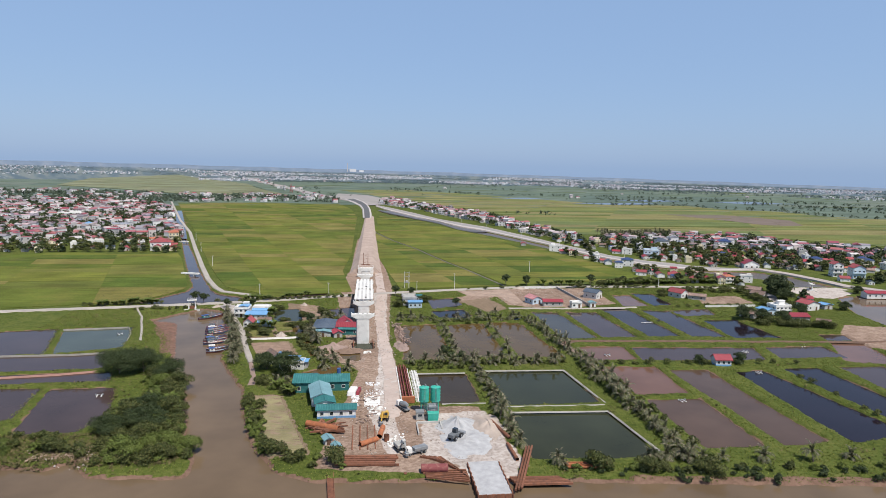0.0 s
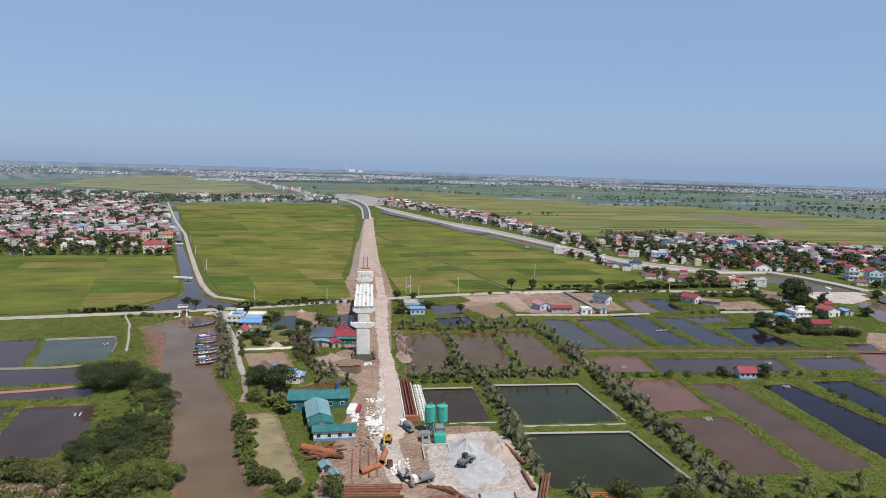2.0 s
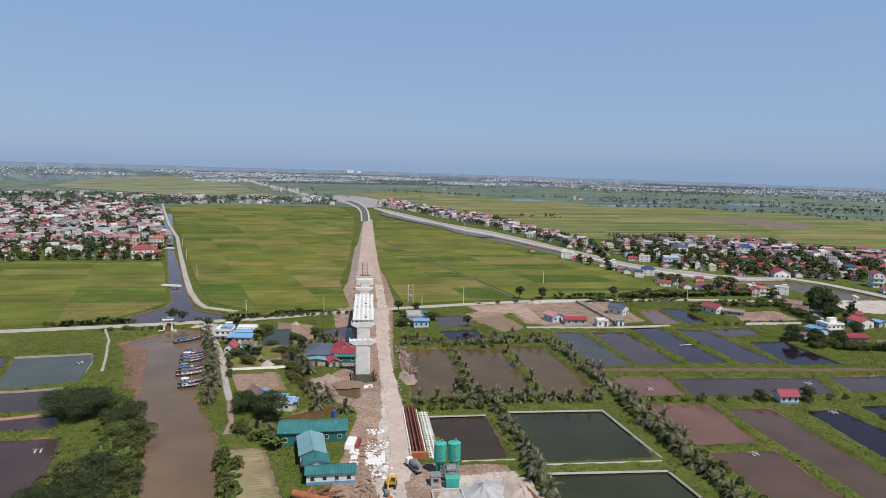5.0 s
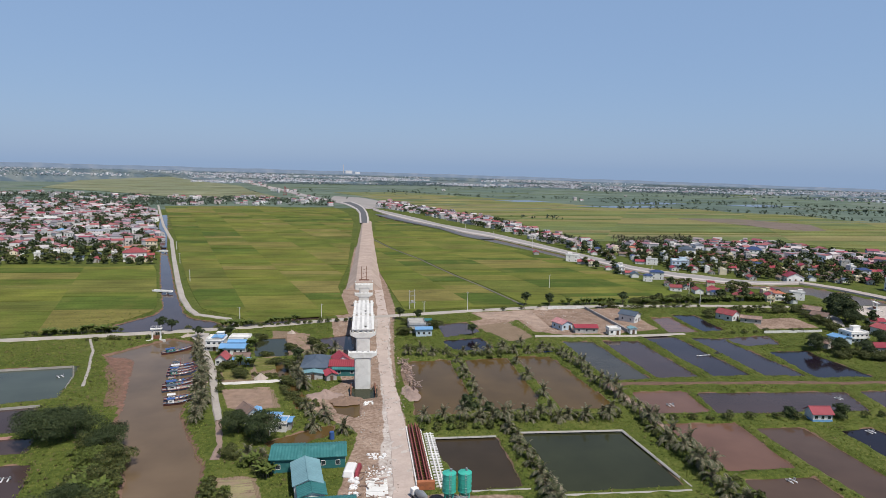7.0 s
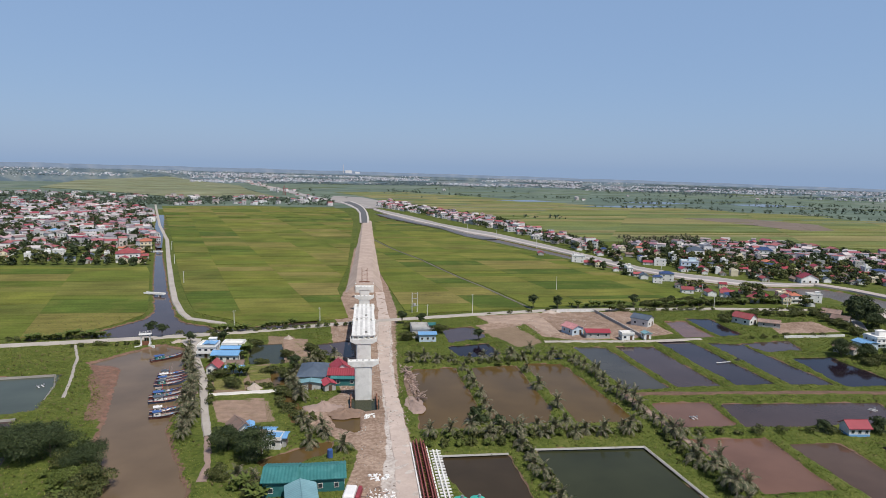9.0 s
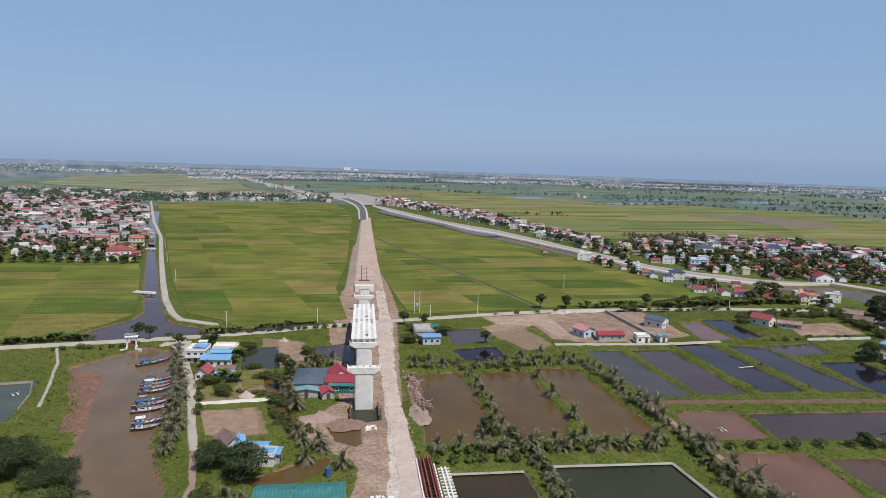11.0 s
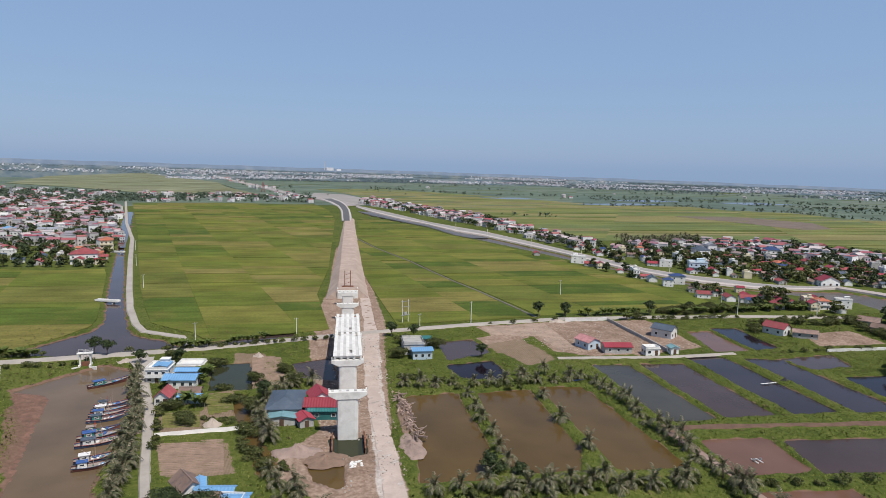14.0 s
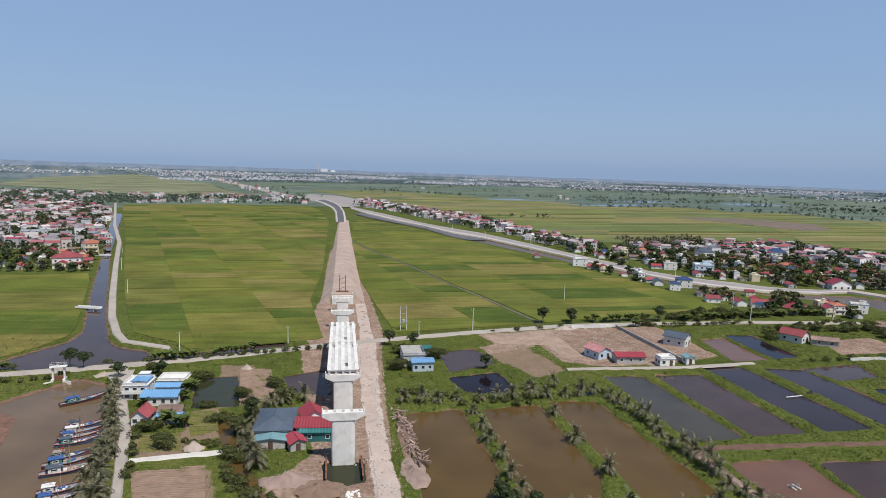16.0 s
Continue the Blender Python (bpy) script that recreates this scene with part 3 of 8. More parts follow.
def ground_sheet():
    xs = steps_out(-190, 300, 1.25, -4700, 4700)
    ys = steps_out(-160, 520, 1.25, -700, 4700)
    gx, gy = np.meshgrid(xs, ys)
    r = np.hypot(gx, gy + 190)
    z = far_rise(gx, gy)
    near = (np.abs(gx - 40) < 700) & (gy < 900) & (gy > -700)
    lumps = 0.16 * np.sin(gx * 0.71 + 2 * np.sin(gy * 0.33)) * np.sin(gy * 0.83 + 1.3 * np.sin(gx * 0.27))
    z = z + np.where(near, lumps, 0)
    mask = np.zeros((*gx.shape, 4))
    for poly, depth, slope in [(p, 1.5, 1.2) for _, p in PONDS] + [(c, 2.2, 0.55) for c in CHANNELS]:
        px, py = np.array(poly).T
        win = (gx > px.min() - 8) & (gx < px.max() + 8) & (gy > py.min() - 8) & (gy < py.max() + 8)
        d = inside(poly, gx[win], gy[win]) + (1.6 if depth < 2 else 0.3) + (0.2 if depth < 2 else 0.5) * np.sin(gx[win] * 0.6 + gy[win] * 0.35) * np.sin(gy[win] * 0.5)
        z[win] = np.where(d > 0, np.minimum(z[win], -np.clip(d * slope, 0, depth)), z[win])
        mask[win, 3] = np.maximum(mask[win, 3], np.clip((d - 0.1) / 0.6, 0, 1))
    for channel, poly, soft in DRY:
        px, py = np.array(poly).T
        win = (gx > px.min() - 8) & (gx < px.max() + 8) & (gy > py.min() - 8) & (gy < py.max() + 8)
        d = inside(poly, gx[win], gy[win])
        mask[win, channel] = np.maximum(mask[win, channel], np.clip(0.5 + d / soft, 0, 1))
    rows, cols = gx.shape
    verts = np.stack([gx, gy, z], -1).reshape(-1, 3)
    k = np.arange(rows * cols).reshape(rows, cols)
    quads = np.stack([k[:-1, :-1], k[:-1, 1:], k[1:, 1:], k[1:, :-1]], -1).reshape(-1, 4)
    me = bpy.data.meshes.new("ground")
    me.vertices.add(len(verts))
    me.vertices.foreach_set("co", verts.ravel())
    me.loops.add(quads.size)
    me.loops.foreach_set("vertex_index", quads.ravel())
    me.polygons.add(len(quads))
    me.polygons.foreach_set("loop_start", np.arange(0, quads.size, 4))
    me.polygons.foreach_set("use_smooth", np.ones(len(quads), bool))
    me.update(calc_edges=True)
    layer = me.attributes.new("cover", 'FLOAT_COLOR', 'POINT')
    layer.data.foreach_set("color", mask.reshape(-1))
    me.materials.append(GROUND)
    LAND.update(xs=xs, ys=ys, z=z, mask=mask)
    return tagged(new("ground", me), "flat grassy delta land with bare earth and muddy banks", "ground", kind="structure")


LAND = {}
ground_sheet()


def land_at(x, y):
    """The ground's height and cover at a place."""
    i = min(len(LAND['xs']) - 1, int(np.searchsorted(LAND['xs'], x)))
    j = min(len(LAND['ys']) - 1, int(np.searchsorted(LAND['ys'], y)))
    return float(LAND['z'][j, i]), LAND['mask'][j, i]


def widened(poly, by):
    """The polygon with its edges moved outwards."""
    n = len(poly)
    area = sum(poly[k][0] * poly[(k + 1) % n][1] - poly[(k + 1) % n][0] * poly[k][1] for k in range(n))
    sign = 1 if area > 0 else -1
    out = []
    for k in range(n):
        (ax, ay), (bx, by_), (cx, cy) = poly[k - 1], poly[k], poly[(k + 1) % n]
        d1, d2 = math.hypot(bx - ax, by_ - ay) or 1, math.hypot(cx - bx, cy - by_) or 1
        nx = sign * ((by_ - ay) / d1 + (cy - by_) / d2)
        ny = -sign * ((bx - ax) / d1 + (cx - bx) / d2)
        s = max(0.6, (nx * nx + ny * ny) / 2)
        out.append((bx + by * nx / s, by_ + by * ny / s))
    return out


def sheet(name, poly, z, material, label, category):
    bm = bmesh.new()
    f = bm.faces.new([bm.verts.new((x, y, z)) for x, y in poly])
    if f.calc_area() and f.normal.z < 0:
        bmesh.ops.reverse_faces(bm, faces=[f])
    bmesh.ops.triangulate(bm, faces=bm.faces[:])
    bm.normal_update()
    for f in bm.faces:
        if f.normal.z < 0:
            f.normal_flip()
    return tagged(link_mesh(name, bm, material), label, category, kind="structure")


sheet("water_creek", widened(CREEK, 0.8), -0.8, BROWN_WATER, "muddy brown river and boat creek", "river")
sheet("water_canal", widened(CANAL, 0.8), -0.62, POND_WATERS["grey"], "still grey irrigation canal", "canal")
sheet("water_east_canal", widened(EAST_CANAL, 0.5), -0.62, CANAL_WATER, "grey canal beside the highway", "canal")
sheet("water_canal_far", [(-182, 413), (-215, 520), (-292, 790), (-282, 790), (-206, 520), (-176, 413)], 0.3, POND_WATERS["grey"], "far reach of the grey irrigation canal", "canal")
sheet("water_east_canal_far", [(27, 850), (47, 767), (78, 681), (105, 610), (122, 521), (136, 490), (155, 497), (149, 511), (127, 555), (107, 633), (80, 711), (49, 827)], 0.3, CANAL_WATER, "far reach of the canal beside the highway", "canal")
sheet("water_south_east_creek", widened(SOUTH_EAST_CREEK, 0.8), -0.8, BROWN_WATER, "muddy brown tidal creek", "river")
POND_WORDS = {"moss": "dull grey-green fish pond between grassy dikes", "umber": "muddy umber fish pond between grassy dikes", "slate": "slate-blue fish pond between grassy dikes", "dark": "dark brown pond with a sandy rim", "brown": "brown muddy fish pond between grassy dikes", "red": "reddish-brown fish pond between grassy dikes", "green": "dark green fish pond with concrete edges",
              "blue": "dark blue-black shrimp pond between grassy dikes", "grey": "grey fish pond between grassy dikes", "teal": "grey-green shrimp pond between grassy dikes"}
for k, (tint, poly) in enumerate(PONDS):
    sheet("water_pond_%d" % (k + 1), widened(poly, 1.8), -0.6 - 0.004 * (k % 7), POND_WATERS[tint], POND_WORDS[tint], "pond")

# ---- roads ----
ribbon("road_village", [(-400, 66), (-185, 89.5), (-121, 98.5), (-77, 106), (-45, 113), (-7, 124.5), (22.5, 132), (59, 139.8), (107, 148), (149, 148.5), (205, 146.5), (256, 141), (266, 130), (264, 112), (252, 94)], 4.2, 0.45, ROAD, "narrow pale concrete village road", 0.6, 0.12)
ribbon("road_canal", [(-364, 1024), (-240, 625), (-190, 478), (-150, 340), (-120, 239), (-103, 184), (-91, 152.5), (-84, 139.5), (-74, 133.5), (-66, 129), (-60.5, 117), (-58.5, 112)], 3.0, 0.4, ROAD, "pale concrete lane along the canal", 0.6, 0.1)
ribbon("road_creek", [(-43, -5), (-48, 13.5), (-55.6, 45), (-66, 75), (-74.5, 105)], (1.7, 3.4), 0.4, ROAD, "pale concrete lane beside the boat creek", 0.5, 0.15)
ribbon("road_track", [(10.3, -66), (11.8, -34), (12, 0), (11.7, 8), (10.9, 23), (10.4, 42), (10.5, 64), (11.4, 92), (13.2, 128), (13.5, 180), (12, 236)], (4.6, 5.2), 0.1, TRACK_DUST, "dusty unpaved site road beside the bridge", 0.3, 0.5)
BANK_ROAD_OUTER = [(28.9, 978.5), (53.9, 899), (87.8, 777.4), (113.8, 671.9), (138.5, 607.1), (161.2, 557.1), (177, 497.2), (190.5, 446), (200.8, 398.1), (210.9, 360), (219.9, 326.5), (226.5, 294.3), (237.5, 274.7), (249, 258.6), (262.5, 247.4), (272.7, 232.8), (286.5, 224.4), (302.9, 219.8), (325, 220.5)]
BANK_ROAD_INNER = [(27.8, 938.1), (50.2, 828.9), (81.6, 713.3), (108.7, 635.5), (129.3, 557.7), (151.1, 513.7), (166.8, 460.6), (180.3, 414.8), (192, 374.9), (199.9, 334.1), (207.9, 301.3), (217.3, 276.7), (227, 256.4), (237.1, 239.7), (249, 227.6), (261.6, 217.7), (277.6, 213.2), (295, 210.4), (316.9, 212.7)]


def band(name, outer, inner, u0, u1, z, material, label, drop=0.0, category="road"):
    """A surface between two edges, from the share u0 to the share u1 of the way across; drop: the height of its banks."""
    verts, faces = [], []
    for (ax, ay), (bx, by) in zip(outer, inner):
        at = lambda u: (ax + (bx - ax) * u, ay + (by - ay) * u)
        w = 0.07 * (1 if drop else 0)
        verts += [(*at(u0 - w), z - drop), (*at(u0), z), (*at(u1), z), (*at(u1 + w), z - drop)]
    for k in range(len(outer) - 1):
        p, q = 4 * k, 4 * k + 4
        faces += [(p + i, p + i + 1, q + i + 1, q + i) for i in range(3)]
    return tagged(raw(name, verts, faces, material), label, category, kind="structure")


HIGHWAY = [(-700, 3350), (-256, 1880), (-110, 1350), (-36, 1140), (5, 1015)] + [((ax + bx) / 2, (ay + by) / 2) for (ax, ay), (bx, by) in zip(BANK_ROAD_OUTER, BANK_ROAD_INNER)] + [(332, 195), (338, 168), (341, 142), (356, 122), (420, 100)]
band("canal_road", BANK_ROAD_OUTER, BANK_ROAD_INNER, 0.02, 0.98, 1.1, HIGHWAY_TOP, "pale raised dirt bank of the canal road", 1.8)
band("canal_road_top", BANK_ROAD_OUTER, BANK_ROAD_INNER, 0.22, 0.6, 1.2, CARRIAGEWAY, "grey concrete carriageway on the canal bank", 0.1)
band("canal_kerb", BANK_ROAD_OUTER, BANK_ROAD_INNER, 0.82, 0.9, 1.35, LIGHT_KERB, "white concrete coping along the canal", 0.3, "kerb")
ribbon("canal_road_end", HIGHWAY[-6:], 8.6, 1.1, HIGHWAY_TOP, "pale raised road past the sluice", 1.8, 0.15)
ribbon("highway", [(-700, 3350), (-256, 1880), (-110, 1365), (-45, 1190), (-2, 1080), (24, 968)], 26.0, 1.1, HIGHWAY_TOP, "pale raised highway running to the horizon", 1.3)
for off in (-6, 6.5):
    ribbon("carriageway", [(-256 + off, 1880), (-110 + off, 1365), (-45 + off, 1190), (-2 + off, 1080), (22 + off, 975)], 8.0, 1.25, CARRIAGEWAY, "grey carriageway of the far highway", 0.2)
NEW_LEFT = [(3.2, 672), (2.9, 762), (2.5, 860), (-3.0, 960), (-18, 1070), (-38, 1165)]
NEW_RIGHT = [(15.0, 672), (16.4, 764), (16.2, 871), (12.5, 985), (6.3, 1072), (-11, 1182)]
band("road_new", NEW_LEFT, NEW_RIGHT, 0.18, 0.82, 1.42, ASPHALT, "fresh dark asphalt joining the highway", 1.2)
band("road_shoulder", NEW_LEFT, NEW_RIGHT, 0.04, 0.17, 1.38, LIGHT_KERB, "white concrete shoulder of the new road", 1.2)
band("road_shoulder", NEW_LEFT, NEW_RIGHT, 0.83, 0.98, 1.38, LIGHT_KERB, "white concrete shoulder of the new road", 1.2)
sheet("cleared_ground", [(-64, 1300), (-60, 1440), (13, 1380), (60, 1190), (64, 1000), (36, 1000), (-8, 1120)], 0.5, TRACK_PALE, "bare cleared earth beside the highway junction", "ground")
ribbon("field_ditch", [(15.9, 493), (32.9, 411), (53.7, 338), (63.7, 290.6), (72.3, 253), (82, 218), (96.6, 153)], 1.2, 0.25, DITCH, "straight concrete-lined field ditch", 0.6, category="ditch")


# ---- rice fields ----
def sector(r0, r1, a0, a1):
    """A piece of a ring round the camera's side of the plain, angles clockwise from +y."""
    return [(r * math.sin(radians(a)), -190 + r * math.cos(radians(a))) for r, a in [(r0, a0 + (a1 - a0) * k / 8) for k in range(9)] + [(r1, a1 + (a0 - a1) * k / 8) for k in range(9)]]


def clipped(poly, a, b, c):
    """The part of a polygon where a * x + b * y <= c."""
    out = []
    for (px, py), (qx, qy) in zip(poly, poly[1:] + poly[:1]):
        dp, dq = a * px + b * py - c, a * qx + b * qy - c
        if dp <= 0:
            out.append((px, py))
        if dp * dq < 0:
            u = dp / (dp - dq)
            out.append((px + (qx - px) * u, py + (qy - py) * u))
    return out


def rice_field(name, poly, lean, size, label, material=None, z=0.25, gap=0.1, seed=1):
    """Parcels of standing rice in leaning columns, each column cut into strips of its own, with bunds between them."""
    rng = random.Random(seed)
    us, ys = [x + lean * y for x, y in poly], [y for _, y in poly]
    verts, faces = [], []
    u = min(us)
    while u < max(us):
        w = size[0] * rng.uniform(0.75, 1.3)
        column = clipped(clipped(list(poly), -1, -lean, -(u + gap / 4)), 1, lean, u + w - gap / 4)
        v = min(ys) - rng.uniform(0, size[1])
        while column and v < max(ys):
            h = size[1] * rng.choice((0.45, 0.6, 0.8, 1.0, 1.0, 1.35, 1.7))
            tilt = rng.uniform(-0.01, 0.03)
            strip = clipped(clipped(column, tilt, -1, tilt * u - v - gap / 2), -tilt, 1, v + h - gap / 2 - tilt * u)
            if len(strip) > 2:
                top, base, n = z + rng.uniform(-0.01, 0.015), len(verts), len(strip)
                for zz in (top, -0.1):
                    verts += [(x, y, zz + float(far_rise(x, y))) for x, y in strip]
                area = sum(strip[k][0] * strip[(k + 1) % n][1] - strip[(k + 1) % n][0] * strip[k][1] for k in range(n))
                ring = list(range(n)) if area > 0 else list(range(n))[::-1]
                faces.append([base + k for k in ring])
                faces += [(base + ring[k], base + n + ring[k], base + n + ring[(k + 1) % n], base + ring[(k + 1) % n]) for k in range(n)]
            v += h
        u += w
    return tagged(raw(name, verts, faces, material or RICE), label, "rice field", kind="stuff")


rice_field("rice_field", [(-5, 137), (-12, 134), (-50, 125), (-57, 126), (-64, 137), (-72, 142), (-85, 154), (-98, 190), (-113, 236), (-148, 352), (-186, 482), (-234, 640), (-343, 990), (-272, 1003), (-184, 1020), (-106, 1004), (-44, 1010), (-17, 870), (-6, 700), (-8, 300), (-13, 215)], 0.29, (44, 24), "ripening green and yellow rice in rectangular parcels", seed=3)
rice_field("rice_field", [(26, 143), (94, 153), (81, 218), (71, 253), (62, 291), (52, 338), (31, 411), (15, 485), (14.5, 300), (19, 230)], 0.2, (40, 26), "ripening rice beside the new road", seed=5)
rice_field("rice_field", [(99, 155), (143, 166), (190, 171), (209, 177), (208, 202), (204, 219), (200, 246), (193, 274), (184, 302), (178, 349), (164, 375), (150, 430), (136, 472), (104, 566), (68, 575), (18, 566), (17, 500), (34, 411), (55, 338), (65, 291), (74, 253), (84, 218)], 0.2, (52, 22), "ripening rice running up to the canal", seed=7)
rice_field("rice_field", [(22, 585), (60, 592), (96, 590), (90, 630), (60, 700), (24, 720)], 0.2, (36, 30), "small green rice parcels below the highway", seed=8)
rice_field("rice_field", [(-187, 98), (-162, 103), (-126, 112), (-114, 133), (-109, 150), (-111, 163), (-146, 280), (-156, 306), (-192, 299), (-242, 312), (-269, 305), (-330, 292), (-330, 84)], 0.29, (70, 26), "ripening rice in broad parcels by the canal", seed=9)
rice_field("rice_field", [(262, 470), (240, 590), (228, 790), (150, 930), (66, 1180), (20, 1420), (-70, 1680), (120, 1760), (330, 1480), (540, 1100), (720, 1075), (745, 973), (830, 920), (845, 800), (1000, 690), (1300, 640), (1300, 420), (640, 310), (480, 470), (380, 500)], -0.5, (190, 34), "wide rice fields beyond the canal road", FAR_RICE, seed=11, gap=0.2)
rice_field("rice_field", [(-640, 1530), (-880, 1720), (-1077, 2457), (-930, 3141), (-400, 2072), (-313, 1705), (-180, 1330), (-403, 1290)], 0.29, (110, 60), "distant rice fields behind the village", HAZED_RICE, z=1.4, seed=13, gap=0.3)
rice_field("marsh_field", sector(1180, 2800, -7, 50), -0.4, (210, 90), "mixed fields across the plain, tinted grey-green for haze", HAZED_FIELDS, z=0.1, seed=15, gap=0.0)
rice_field("marsh_field", sector(1150, 2800, -45, -6), 0.29, (160, 80), "fields round the far villages, tinted grey-green for haze", HAZED_FIELDS, z=0.1, seed=16, gap=0.0)
rice_field("ploughed_field", [(540, 815), (642, 818), (704, 704), (661, 615), (604, 600), (585, 690)], -0.5, (60, 60), "bare purple-brown ploughed field", PLOUGHED, z=0.4, seed=17, gap=0.5)
for k, poly in enumerate(([(470, 1120), (640, 1170), (700, 1140), (560, 1080)], [(640, 1290), (760, 1330), (820, 1270), (700, 1230)], [(330, 1330), (430, 1350), (470, 1280), (380, 1270)], [(880, 1240), (1000, 1280), (1080, 1200), (930, 1170)])):
    sheet("water_flat_%d" % (k + 1), poly, 0.42, POND_WATERS["grey"], "shallow flooded field reflecting the sky", "pond")


# ---- more materials ----
WHITE_WALL = plain("white_plaster", (0.69, 0.68, 0.66), 0.85, 0.10, 1.5, 0.05, own=0.12, stain=(0.60, 0.58, 0.54))
CREAM_WALL = plain("cream_plaster", (0.66, 0.58, 0.42), 0.85, 0.12, 1.5, 0.05, own=0.12)
GREY_WALL = plain("grey_render", (0.40, 0.39, 0.37), 0.9, 0.15, 1.5, 0.1, own=0.15, stain=(0.30, 0.29, 0.28))
BLUE_WALL = plain("pale_blue_plaster", (0.48, 0.58, 0.66), 0.85, 0.10, 1.5, 0.05, own=0.1)
RED_TILE = plain("red_tile", (0.28, 0.062, 0.072), 0.8, 0.25, 1.0, 0.3, own=0.2, stain=(0.22, 0.10, 0.08))
ORANGE_TILE = plain("orange_tile", (0.38, 0.135, 0.085), 0.8, 0.22, 1.0, 0.3, own=0.15)
OLD_TILE = plain("old_tile", (0.22, 0.15, 0.125), 0.9, 0.3, 1.0, 0.3, own=0.2, stain=(0.13, 0.11, 0.10))
MAROON_TIN = plain("maroon_tin", (0.28, 0.045, 0.06), 0.5, 0.15, 2.0, 0.05, own=0.2)
PINK_TIN = plain("pink_striped_tin", (0.42, 0.20, 0.20), 0.5, 0.3, 0.5, 0.05)
BLUE_TIN = plain("blue_tin", (0.15, 0.31, 0.52), 0.45, 0.12, 2.0, 0.05, own=0.12)
TEAL_TIN = plain("teal_tin", (0.032, 0.140, 0.140), 0.6, 0.2, 2.0, 0.05, own=0.08, stain=(0.055, 0.18, 0.18))
PALE_TIN = plain("pale_teal_tin", (0.15, 0.27, 0.30), 0.6, 0.2, 2.5, 0.05)
GREY_TIN = plain("grey_tin", (0.062, 0.082, 0.112), 0.65, 0.2, 2.0, 0.05, own=0.2, stain=(0.09, 0.11, 0.135))
NAVY_TIN = plain("navy_tin", (0.035, 0.06, 0.15), 0.5, 0.15, 2.0, 0.05)
GLASS = plain("window_pane", (0.03, 0.04, 0.05), 0.15, 0.3, 1.0, 0, spec=0.5)
WOOD = plain("weathered_wood", (0.32, 0.235, 0.195), 0.9, 0.3, 0.6, 0.3, own=0.45)
DARK_WOOD = plain("dark_door", (0.10, 0.06, 0.04), 0.7, 0.3, 0.6, 0.1)
RUST = plain("rusty_steel", (0.20, 0.085, 0.05), 0.85, 0.3, 0.8, 0.3, own=0.2, stain=(0.11, 0.055, 0.04))
RUST_ORANGE = plain("orange_rust", (0.36, 0.13, 0.06), 0.85, 0.25, 0.8, 0.2, own=0.12, stain=(0.22, 0.09, 0.05))
MAROON_STEEL = plain("red_oxide_steel", (0.19, 0.055, 0.055), 0.75, 0.2, 0.8, 0.1, stain=(0.27, 0.12, 0.10))
STEEL = plain("grey_steel", (0.26, 0.27, 0.28), 0.5, 0.2, 0.8, 0.1, metal=0.3)
GREEN_PAINT = plain("sea_green_paint", (0.045, 0.36, 0.28), 0.45, 0.12, 1.2, 0.03, stain=(0.08, 0.40, 0.32))
YELLOW_PAINT = plain("yellow_paint", (0.55, 0.33, 0.06), 0.5, 0.15, 0.5, 0.03, stain=(0.35, 0.24, 0.12))
BLACK_RUBBER = plain("black_rubber", (0.03, 0.03, 0.032), 0.9, 0.2, 0.3, 0.1)
GRAVEL = plain("crushed_stone", (0.37, 0.37, 0.375), 0.95, 0.2, 0.6, 0.6)
SAND = plain("sand", (0.37, 0.31, 0.265), 0.95, 0.18, 1.5, 0.4)
WHITE_SHEET = plain("white_tarpaulin", (0.66, 0.65, 0.64), 0.6, 0.08, 0.7, 0.3)
MUD = plain("dried_mud", (0.20, 0.135, 0.10), 0.95, 0.25, 1.5, 0.5)
SPOIL = plain("pinkish_spoil", (0.27, 0.20, 0.17), 0.95, 0.22, 1.2, 0.5)
HULL_BLUE = plain("blue_hull_paint", (0.055, 0.075, 0.13), 0.7, 0.25, 0.8, 0.1, own=0.3)
HULL_BROWN = plain("brown_hull_paint", (0.14, 0.055, 0.045), 0.7, 0.25, 0.8, 0.1, own=0.2)
HULL_GREEN = plain("green_cabin_paint", (0.05, 0.19, 0.16), 0.6, 0.2, 0.8, 0.1)
DECK = plain("boat_deck", (0.30, 0.25, 0.22), 0.85, 0.3, 0.5, 0.2)
CLOTH_BLUE = plain("blue_tarpaulin", (0.045, 0.10, 0.27), 0.6, 0.2, 0.5, 0.2)
RED_CLOTH = plain("red_flag", (0.55, 0.04, 0.02), 0.8, 0.1, 0.5, 0)


RED_KERB = plain("red_kerb", (0.30, 0.17, 0.14), 0.9, 0.2, 1.0, 0.2)


GREY_PANEL = plain("grey_formwork", (0.50, 0.49, 0.475), 0.85, 0.12, 1.5, 0.1, own=0.12)


# ---- bridge under construction ----
def axis_x(y):
    return 1.6 + 0.0135 * (y - 22)


PIERS = [(22.7, 13.0), (56, 11.4), (89, 10.2), (122, 9.0), (155, 7.9), (188, 6.7)]


